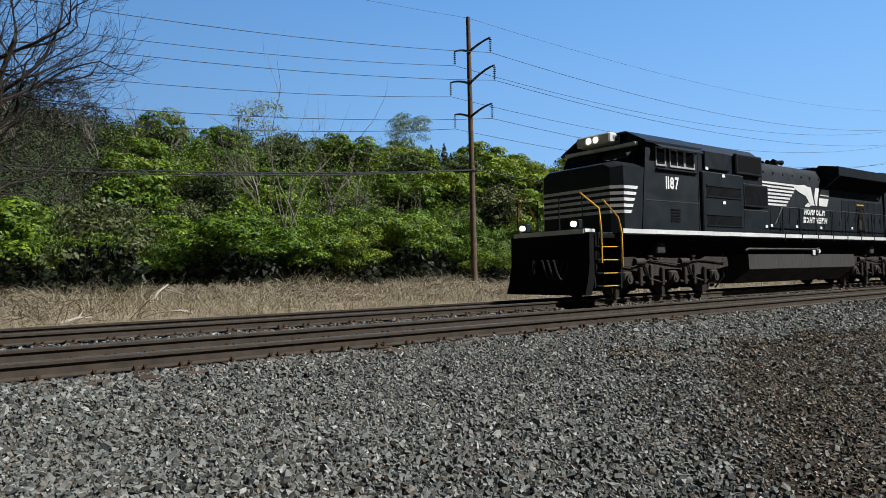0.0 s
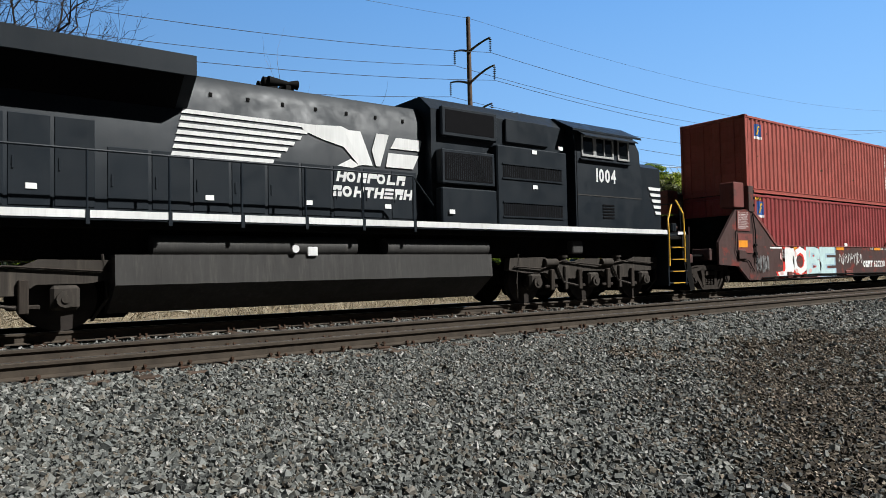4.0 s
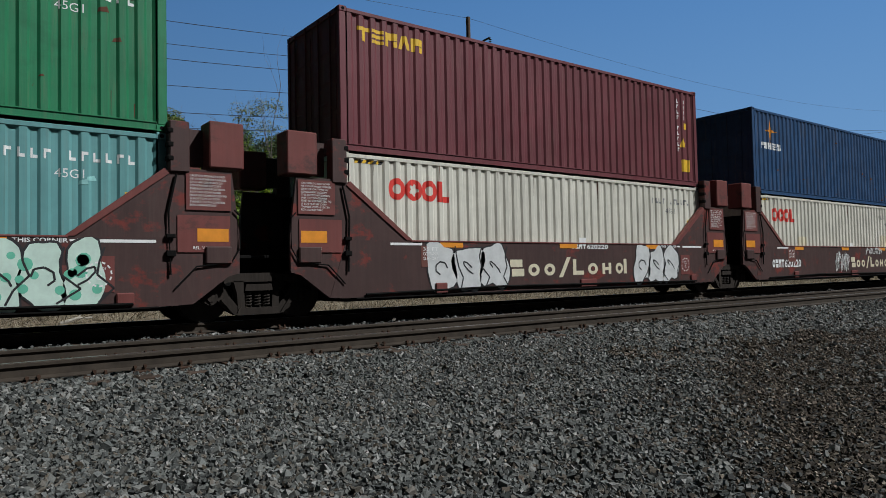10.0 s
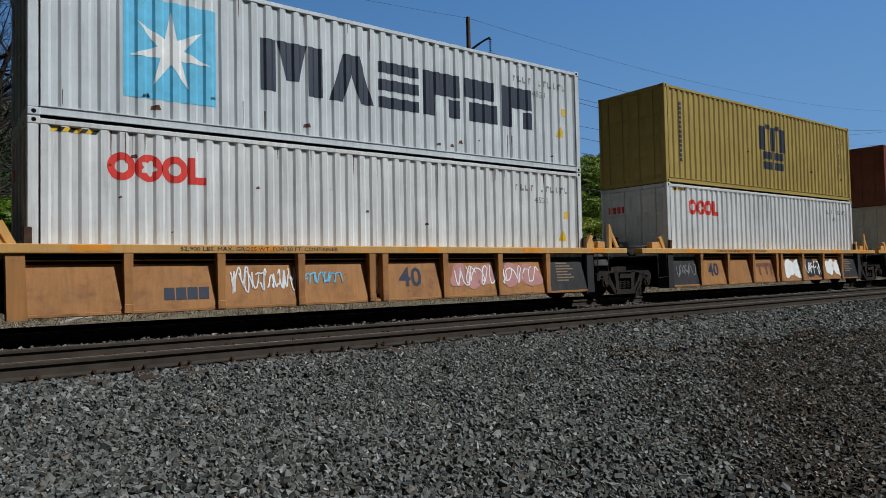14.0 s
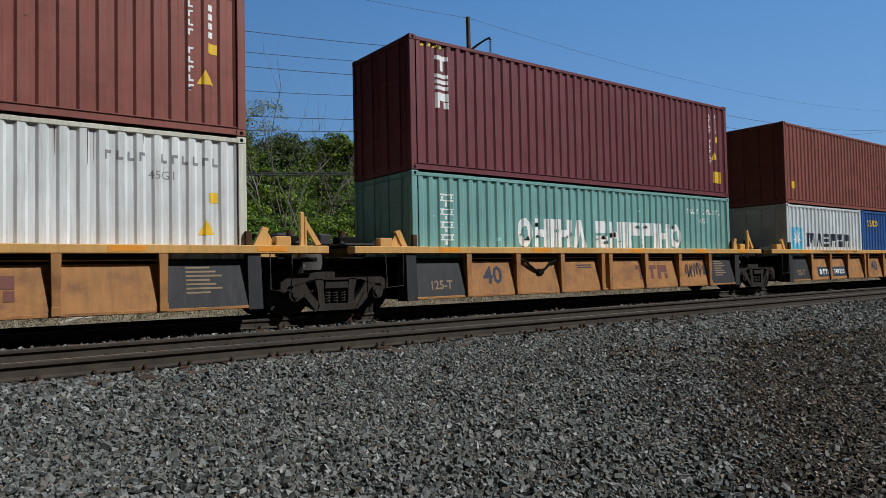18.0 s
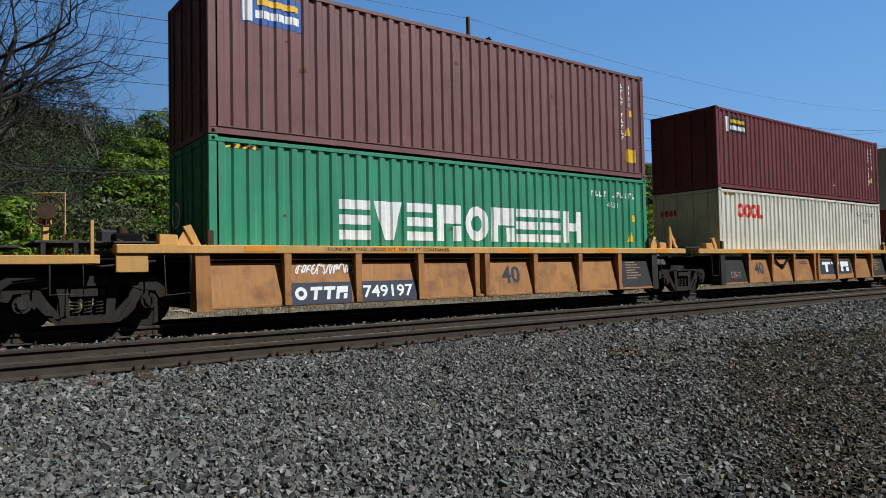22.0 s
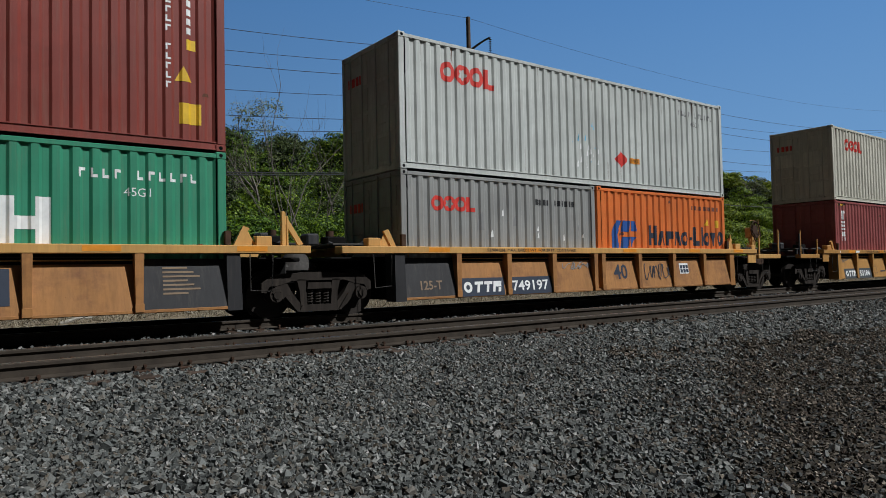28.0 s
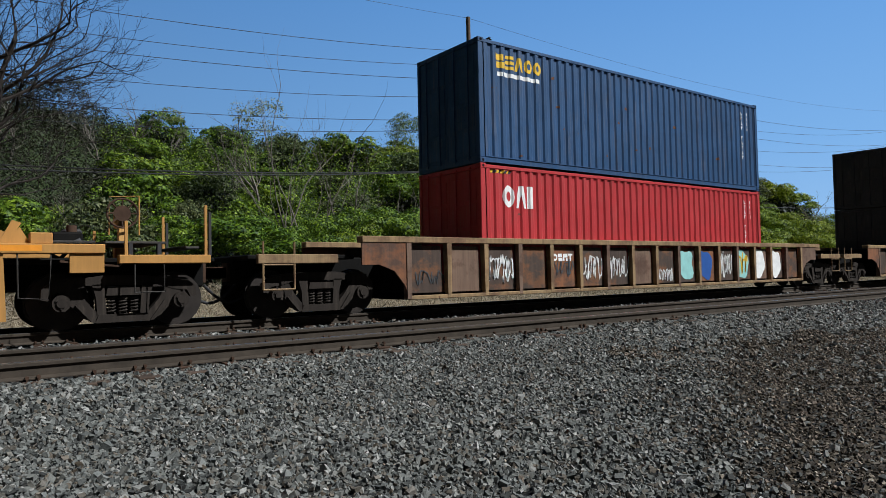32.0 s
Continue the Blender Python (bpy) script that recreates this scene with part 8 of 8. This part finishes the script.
def shrub(x, y, scale, meshes, mat, label, group):
    th = thing("shrub", label, "shrub", (x, y, float(land(np.array(x), np.array(y))) - 0.1), group)
    th.scale = (scale * rng.uniform(0.9, 1.2), scale * rng.uniform(0.9, 1.2), scale * rng.uniform(0.85, 1.15))
    th.rotation_euler.z = rng.uniform(0, 6.28)
    part("foliage", rng.choice(meshes), mat, th, at=(0, 0, 0.35 if y < 40 else 0.0))
    part("inner_foliage", rng.choice(INNER), "leaf_shade", th, "dark pieces standing for the shade inside")
    part("woody_base", STEM, "bark", th)


count = 0
for row, (yy, step, sc) in enumerate(((33.6, 4.0, 1.25), (37.5, 3.4, 1.25), (42.0, 3.8, 1.25), (48.0, 4.4, 1.3), (55.0, 5.2, 1.35), (63.0, 6.2, 1.45), (72.0, 7.2, 1.5), (82.0, 8.4, 1.6), (93.0, 9.6, 1.7), (105.0, 11.0, 1.8))):
    x = -4.0 + 0.4 * row - 0.05 * yy
    while x < min(yy * 2.6, 118):
        px_, py_ = x + rng.uniform(-0.8, 0.8), yy + rng.uniform(-1.4, 1.4)
        if math.degrees(math.atan2(px_, py_)) < 11.5 and yy > 60:
            x += step
            continue
        if row == 0 and rng.random() < 0.25:
            x += step * 0.9
            continue
        dull = rng.random() < (0.10 if row < 4 else 0.25)
        k = 1.0 + 0.25 * (x > 45)
        shrub(px_, py_, sc * rng.uniform(0.7, 1.2) * k, BUSH_DULL if dull else (BUSH if yy < 50 else BUSH_FAR), "leaf_dull" if dull else ("leaf_lime_lit" if px_ > 36 + 0.2 * py_ else "leaf_green"), "dull olive half-leafed shrub in the thicket" if dull else ("leafy yellow-green spring shrub in a dense thicket" if px_ > 36 + 0.2 * py_ else SHRUB_LABEL), "hillside thicket")
        x += step * rng.uniform(0.75, 1.25) * k
        count += 1


def thicket(name, lumps, per, seed, rows, mat, label, arc=(-6, 74)):
    """The far slope's brush, too many to count: leaves in uneven clumps over the ground."""
    r = np.random.default_rng(seed)
    y = rows[0] + (rows[1] - rows[0]) * r.random(lumps)
    b = np.radians(r.uniform(*arc, lumps))
    x = np.clip(y * np.tan(b), -20, 150)
    size = r.uniform(0.7, 1.9, lumps) * (0.8 + y / 150)
    c = np.stack([x, y, land(x, y) + size * r.uniform(0.1, 0.9, lumps)], -1)
    n = lumps * per
    d = r.normal(size=(n, 3))
    d /= np.linalg.norm(d, axis=1, keepdims=True)
    p = np.repeat(c, per, 0) + d * np.repeat(size, per)[:, None] * r.uniform(0.6, 1.1, n)[:, None]
    nrm = d + r.normal(size=(n, 3)) * 0.5 + np.array([0, 0, 0.4])
    nrm /= np.linalg.norm(nrm, axis=1, keepdims=True)
    a = np.cross(nrm, r.normal(size=(n, 3)))
    a /= np.linalg.norm(a, axis=1, keepdims=True)
    q = np.cross(nrm, a)
    s = (r.uniform(0.09, 0.21, n) * np.repeat(0.7 + y / 110, per))[:, None]
    v = np.stack([p - a * s * 0.7, p + a * s * 0.3 - q * s * 0.42 + nrm * s * 0.1, p + a * s * 0.4 + q * s * 0.42], 1).reshape(-1, 3)
    ob = new(name, raw_mesh(bpy.data.meshes.new(name), v, np.arange(n * 3).reshape(-1, 3)))
    ob.data.materials.append(MATS[mat])
    tagged(ob, label, "brush", kind="stuff")


thicket("slope_brush", 950, 210, 31, (44, 112), "leaf_green", "dense bright green brush on the far slope", (10.5, 48))
thicket("slope_brush_yellow", 620, 230, 34, (44, 112), "leaf_lime_lit", "dense yellow-green brush on the far slope", (46, 74))
thicket("hill_wood", 600, 170, 33, (52, 116), "leaf_brown", "brownish half-leafed wood on the steep hill", (-8, 13))
thicket("slope_scrub", 420, 90, 32, (60, 114), "leaf_dull", "dull olive scrub on the far slope")

# bare trees
def bare_tree(x, y, height, seed, label, levels=5, lean=(0, 0), mat="bark_grey", spread_=0.55, keep=3, trunk_r=None):
    trunk, limbs = branch_tree(seed, height, levels, lean, spread_, trunk_r, 0.0, keep)
    th = thing("bare_tree", label, "tree", (x, y, float(land(np.array(x), np.array(y)))), "bare trees")
    part("trunk", trunk, mat, th)
    part("branchwork", limbs, mat, th, smooth=0)
    return th


def at_bearing(deg, y):
    return y * math.tan(radians(deg)), y


def spreading_tree(x, y, limbs_from, seed):
    """An old tree with long crooked limbs that break up into fine twigs."""
    r = random.Random(seed)
    foot = float(land(np.array(x), np.array(y)))
    th = thing("bare_tree", "large bare dark tree with spreading fine twigs", "tree", (x, y, foot), "bare trees")
    part("trunk", Shape().tube([(0, 0, -0.3), (0.05, 0, 2.2), (-0.05, 0.05, 4.4), (-0.2, 0, 6.6), (-0.15, 0.1, 9.5)], 0.26, 10, 0.07), "bark", th)

    def grow(shape, p, d, length, rad, level):
        pts = [p]
        for k in range(4):
            d = (d + Vector((r.gauss(0, 0.16), r.gauss(0, 0.16), r.gauss(0.05, 0.15)))).normalized()
            p = p + d * (length / 4)
            pts.append(p)
        shape.tube(pts, rad, 6 if level < 2 else 3, max(0.0035, rad * 0.55))
        if level >= 5:
            return
        for k in range(4 if level < 2 else r.choice((2, 3, 3))):
            at = pts[-1] if k == 0 else pts[r.randint(1, 4)]
            turn = Vector((r.gauss(0.25, 0.8), r.gauss(0, 0.7), r.gauss(0.25, 0.7))).normalized()
            grow(shape, at, (d * (1.2 if k == 0 else 0.7) + turn * 0.8).normalized(), length * r.uniform(0.62, 0.84), max(0.005, rad * (0.62 if k == 0 else 0.45)), level + 1)

    for at, d, length, rad in limbs_from:
        limb = Shape()
        grow(limb, Vector((at[0] - x, at[1] - y, at[2] - foot)), Vector(d).normalized(), length, rad, 0)
        part("limb", limb, "bark", th, smooth=0)


spreading_tree(0.3, 22.0, (((0.35, 22.0, 3.2), (0.85, 0.0, 0.75), 2.7, 0.13), ((0.2, 22.0, 5.2), (0.9, -0.1, 0.35), 2.2, 0.085), ((0.2, 22.0, 6.2), (0.8, 0.1, 0.4), 2.1, 0.075), ((0.35, 22.0, 2.9), (0.9, 0.2, 0.3), 2.2, 0.06), ((0.3, 22.1, 4.3), (0.9, -0.2, 0.45), 2.0, 0.07), ((0.1, 22.0, 4.8), (-0.8, 0.2, 0.6), 2.0, 0.08), ((0.1, 22.0, 7.6), (0.6, 0.1, 0.8), 1.7, 0.06)), 5)
for k, (deg, y, h, lv) in enumerate(((12.6, 84, 10, 5), (9.0, 46, 8, 5), (4.5, 75, 8, 5), (10.2, 78, 8, 5), (23.2, 43, 12.5, 4), (24.4, 45, 13.5, 4), (25.6, 44, 12.0, 4), (26.8, 47, 13.0, 4), (28.2, 46, 11.5, 4), (29.4, 52, 10.5, 5), (40.6, 88, 6.5, 5), (42.0, 90, 5.5, 5), (61.6, 50, 9.0, 5), (63.5, 52, 8.0, 5), (65.5, 50, 8.0, 5), (33.0, 42, 7.0, 4), (36.0, 44, 7.0, 4), (30.8, 80, 7, 5))):
    bare_tree(*at_bearing(deg, y), h * (1.4 if lv == 4 else 1.0), 70 + k, "slender leafless grey tree rising from the thicket", lv, (rng.uniform(-0.1, 0.1), 0), "bark_grey", 0.22 if lv == 4 else 0.55, 2 if lv == 4 else 3, 0.08 if lv == 4 else None)


def leafy_tree(x, y, height, crown_r, seed, label, mat="leaf_dull", leaf=0.13, count=2400):
    """height: to the crown's top."""
    trunk, limbs = branch_tree(seed, height * 1.05, 5, (0, 0), 0.4, height * 0.014, 0.0, 3)
    th = thing("tree", label, "tree", (x, y, float(land(np.array(x), np.array(y)))), "leafy trees")
    part("trunk", trunk, "bark_grey", th)
    part("branchwork", limbs, "bark_grey", th, smooth=0)
    crown = bush_mesh("crown", seed, count, crown_r, 1.15, leaf)
    part("crown", crown, mat, th, "sparse pale spring leaves", at=(0, 0, height - crown_r * 1.75))


leafy_tree(*at_bearing(22.0, 58), 13.4, 3.0, 91, "pale green tree in early leaf on the slope", "leaf_pale", count=2200)
leafy_tree(*at_bearing(34.3, 84), 10.4, 4.3, 92, "pale yellow-green tree in young leaf on the crest", "leaf_pale", 0.16, 6500)
leafy_tree(*at_bearing(15.1, 86), 7.4, 1.7, 93, "pale half-leafed tree on the slope", "leaf_pale", count=1000)
leafy_tree(*at_bearing(19.8, 66), 9.6, 2.0, 96, "brownish half-leafed round tree on the slope", "leaf_brown", 0.12, 1300)
leafy_tree(*at_bearing(47.5, 80), 7.8, 2.8, 94, "round olive-green tree on the crest", count=2600)
for k, (deg, yy) in enumerate(((4.5, 100), (6.5, 104), (8.2, 98), (9.6, 102), (2.5, 101))):
    leafy_tree(*at_bearing(deg, yy), 5.5 + k % 3, 2.6, 140 + k, "dark round tree on the steep hill's crest", "leaf_brown", 0.2, 1500)


def highway_sign():
    """Far sign on a light steel truss, over the brush."""
    th = thing("highway_sign", "dark green highway sign on a grey steel truss", "road sign", (115.0, 75.0, float(land(np.array(115.0), np.array(75.0)))))
    z = -float(land(np.array(115.0), np.array(75.0)))
    for zz in (18.5, 19.6):
        part("truss_chord", Shape().tube([(-11, 0, z + zz - 0.45), (12, 0, z + zz + 0.75)], 0.09, 5), "frame_silver", th)
    for k in range(11):
        x = -10.5 + 2.1 * k
        part("truss_web", Shape().tube([(x, 0, z + 18.5 + 0.052 * x), (x + 1.05, 0, z + 19.6 + 0.052 * (x + 1.0)), (x + 2.1, 0, z + 18.5 + 0.052 * (x + 2.1))], 0.05, 4), "frame_silver", th)
    for x in (-11.0, 12.0):
        part("post", Shape().tube([(x, 0.3, -0.5), (x, 0.3, z + 19.6)], 0.2, 8), "frame_silver", th)
    part("sign_panel", Shape().box(0.7, 7.3, -0.35, -0.25, z + 18.5, z + 20.2, 0.05), "sign_green", th, "green sign panel")


highway_sign()


def conifer(x, y, height, seed):
    r = random.Random(seed)
    th = thing("conifer", "small dark pointed evergreen on the crest", "tree", (x, y, float(land(np.array(x), np.array(y)))), "evergreens")
    part("trunk", Shape().tube([(0, 0, -0.3), (0, 0, height)], 0.09, 6, 0.02), "bark", th)
    s = Shape()
    for k in range(240):
        z = height * (0.1 + 0.88 * r.random())
        rad = (height - z) * 0.28 + 0.08
        a = r.uniform(0, 6.28)
        p = Vector((math.cos(a) * rad, math.sin(a) * rad, z - rad * 0.35))
        d = Vector((-math.sin(a), math.cos(a), 0)) * rad * 0.35
        s.add([(0, 0, z + 0.05), p - d, p * 1.12 + Vector((0, 0, -0.1 - 0.12 * z)), p + d], [(0, 1, 2, 3)])
    part("crown", s, "leaf_dark", th, smooth=0)


for k in range(7):
    conifer(*at_bearing(35.6 + 0.55 * k, 86 + (k * 37 % 5)), 4.2 + (k * 13 % 5) * 0.5, 100 + k)


def straw_strip():
    """Dry grass blades and dead stems in tufts, standing and leaning."""
    r = np.random.default_rng(8)
    tufts = 7600
    y = 16.9 + 15.5 * r.random(tufts) ** 0.9
    x = -3 + 72 * r.random(tufts) ** 1.25
    blades = 11
    n = tufts * blades
    x = np.repeat(x, blades) + r.normal(0, 0.10, n)
    y = np.repeat(y, blades) + r.normal(0, 0.10, n)
    back = np.clip((y - 17.0) / 13.0, 0, 1)
    h = r.uniform(0.05, 0.26, n) * (0.5 + 1.9 * back) * np.repeat(r.uniform(0.35, 1.6, tufts), blades) * (1.0 + 0.5 * waves(x * 0.8, y * 0.9))
    a = r.uniform(0, 2 * np.pi, n)
    lean = r.uniform(0.4, 3.2, n) * h
    z = land(x, y) - 0.02
    w = 0.006 + 0.007 * back
    side = np.stack([np.sin(a) * w, -np.cos(a) * w, np.zeros(n)], -1)
    foot = np.stack([x, y, z], -1)
    mid = foot + np.stack([np.cos(a) * lean * 0.4, np.sin(a) * lean * 0.4, h * 0.6], -1)
    tip = foot + np.stack([np.cos(a) * lean, np.sin(a) * lean, h], -1)
    v = np.stack([foot - side, foot + side, mid + side * 0.8, mid - side * 0.8, tip + side * 0.25, tip - side * 0.25], 1).reshape(-1, 3)
    k = 6 * np.arange(n)[:, None]
    f = np.concatenate([k + np.array([0, 1, 2, 3]), k + np.array([3, 2, 4, 5])], 0)
    ob = new("dry_grass", raw_mesh(bpy.data.meshes.new("dry_grass"), v, f))
    ob.data.materials.append(MATS["straw"])
    tagged(ob, "dry straw-coloured grass and dead stems beside the track", "grass", kind="stuff")


def dead_brush():
    """Grey tangled canes and dead stems at the thicket's foot."""
    r = np.random.default_rng(18)
    n = 15000
    y = 19.5 + 14.0 * r.random(n) ** 0.7
    x = -3 + 62 * r.random(n) ** 1.2
    knot = np.sin(x * 0.7) + np.sin(x * 0.23 + y * 0.4) + r.normal(0, 0.6, n)
    x, y = x[knot > 0.1], y[knot > 0.1]
    n = len(x)
    a = r.uniform(0, 2 * np.pi, n)
    h, reach = r.uniform(0.12, 0.75, n) ** 1.2, r.uniform(0.3, 1.5, n)
    z = land(x, y)
    pts = [np.stack([x + np.cos(a) * reach * u, y + np.sin(a) * reach * u, z + h * np.sin(u * (1.4 + r.random(n) * 1.1))], -1) for u in (0, 0.35, 0.7, 1.0)]
    side = np.stack([np.sin(a), -np.cos(a), np.full(n, 0.6)], -1) * 0.008
    v = np.stack([p + sgn * side for p in pts for sgn in (-1, 1)], 1).reshape(-1, 3)
    k = 8 * np.arange(n)[:, None]
    f = np.concatenate([k + np.array([2 * i, 2 * i + 1, 2 * i + 3, 2 * i + 2]) for i in range(3)], 0)
    ob = new("dead_brush", raw_mesh(bpy.data.meshes.new("dead_brush"), v, f))
    ob.data.materials.append(MATS["cane"])
    tagged(ob, "grey tangled dead canes at the edge of the thicket", "brush", kind="stuff")


straw_strip()
dead_brush()


def fallen_branch(x, y, length, turn, rise):
    """A broken pale branch lying in the dead grass."""
    th = thing("fallen_branch", "pale broken branch lying in the dry grass", "branch", (x, y, float(land(np.array(x), np.array(y)))), "fallen branches")
    dx, dy = math.cos(turn) * length, math.sin(turn) * length
    part("stick", Shape().tube([(0, 0, 0.0), (dx * 0.5, dy * 0.5, rise * 0.6 + 0.05), (dx, dy, rise)], 0.06, 6, 0.03), "bark_pale", th)
    part("twig", Shape().tube([(dx * 0.5, dy * 0.5, rise * 0.6), (dx * 0.8, dy * 0.4 + 0.2, rise * 0.6 + 0.3)], 0.025, 5, 0.008), "bark_pale", th)


for deg, yy, ln, turn, rise in ((13.6, 27.0, 0.9, 0.5, 0.75), (17.0, 28.0, 1.2, 2.6, 0.5), (7.6, 20.5, 0.8, 0.2, 0.12), (25.0, 28.5, 1.5, 0.3, 0.4), (16.8, 21.5, 0.7, 2.9, 0.1), (31.0, 26.0, 1.3, 2.7, 0.3)):
    fallen_branch(*at_bearing(deg, yy), ln, turn, rise)

# ---------------------------------------------------------------- power line
POLE = (24.8, 30.0)
pole_z = float(land(np.array(POLE[0]), np.array(POLE[1])))
pole = thing("utility_pole", "tall brown wooden pole with three pairs of curved arms", "utility pole", (POLE[0], POLE[1], pole_z))
part("shaft", Shape().tube([(0, 0, -0.3), (-0.02, 0, 7.0), (-0.06, 0, 15.5 - pole_z)], 0.19, 14, 0.12), "pole_wood", pole, "weathered brown shaft")
ENDS = []
for z, near, far, lift_near, lift_far in ((13.5, 1.85, -1.35, 0.28, 0.36), (11.65, 2.15, -1.8, 0.5, 0.45), (9.7, 1.88, -1.45, 0.38, 0.4)):
    zz = z - pole_z
    for reach, up in ((near, lift_near), (far, lift_far)):
        pts = [(-0.03, -reach * k / 6, zz + up * math.sin(math.pi / 2 * k / 6) ** 1.0 * (1 if k else 0)) for k in range(7)]
        arm = part("arm", Shape().tube(pts, 0.075, 8, 0.05), "porcelain", pole, "dark curved arm")
        tip = pts[-1]
        ins = Shape()
        for k in range(6):
            ins.disc((tip[0], tip[1], tip[2] - 0.12 - 0.12 * k), 0.085, 0, 0.035, "z", 12, 0.03)
        ins.tube([tip, (tip[0], tip[1], tip[2] - 0.82)], 0.015, 6)
        part("insulator", ins, "tank_grey", arm, "string of grey disc insulators")
        ENDS.append((POLE[0] + tip[0], POLE[1] + tip[1], pole_z + tip[2] - 0.84))
part("clamp", Shape().disc((0, 0, 6.55 - pole_z), 0.22, 0, 0.1, "z", 14), "tank_grey", pole)


def cable(name, a, b, sag, r, label, n=26):
    pts = []
    for k in range(n + 1):
        u = k / n
        pts.append((a[0] + (b[0] - a[0]) * u, a[1] + (b[1] - a[1]) * u, a[2] + (b[2] - a[2]) * u - 4 * sag * u * (1 - u)))
    ob = new(name, Shape().tube(pts, r, 5).mesh(name))
    ob.material_slots[0].link = "OBJECT"
    ob.material_slots[0].material = MATS["wire"]
    tagged(ob, label, "cable", "overhead cables")


for e in ENDS:
    cable("power_line", e, (-35.0, e[1], e[2]), 2.2, 0.014, "thin dark overhead power line")
    cable("power_line", e, (100.0, e[1] + 2.0, e[2] + 5.0), 2.2, 0.014, "thin dark overhead power line")
top = (POLE[0] - 0.06, POLE[1], 15.45)
cable("ground_wire", top, (-35.0, 30.0, 15.4), 1.2, 0.008, "very thin overhead ground wire")
cable("ground_wire", top, (100.0, 32.0, 20.0), 1.6, 0.008, "very thin overhead ground wire")
low = (POLE[0], POLE[1] - 0.2, 6.6)
for k in range(2):
    cable("telephone_cable", (low[0], low[1], low[2] + 0.03 * k), (-35.0, 29.8, 6.6 + 0.35 * k), 1.75, 0.03, "thick black telephone cable")
cable("telephone_cable", low, (100.0, 31.0, 9.0), 1.8, 0.03, "thick black telephone cable")


# ---------------------------------------------------------------- movement
def travelled(t):
    """Metres that the train has rolled, slowing a little."""
    return -132.762 + 10.29565 * t - 0.00642878 * t * t - 3.83967e-5 * t ** 3


def motions():
    times = [k * 2.0 for k in range(17)]
    for ob, x0 in SHIFTS:
        z0 = ob.get("z0", 0.0)
        walk(ob, [(t, pose(x0 - travelled(t), FAR_TRACK, z0)) for t in times])
    steps = [k / 15 for k in range(481)]
    for ob, at, r in WHEELS:
        walk(ob, [(t, Matrix.Translation(at) @ Matrix.Rotation(-(travelled(t) - travelled(0)) / r, 4, "Y")) for t in steps])


motions()
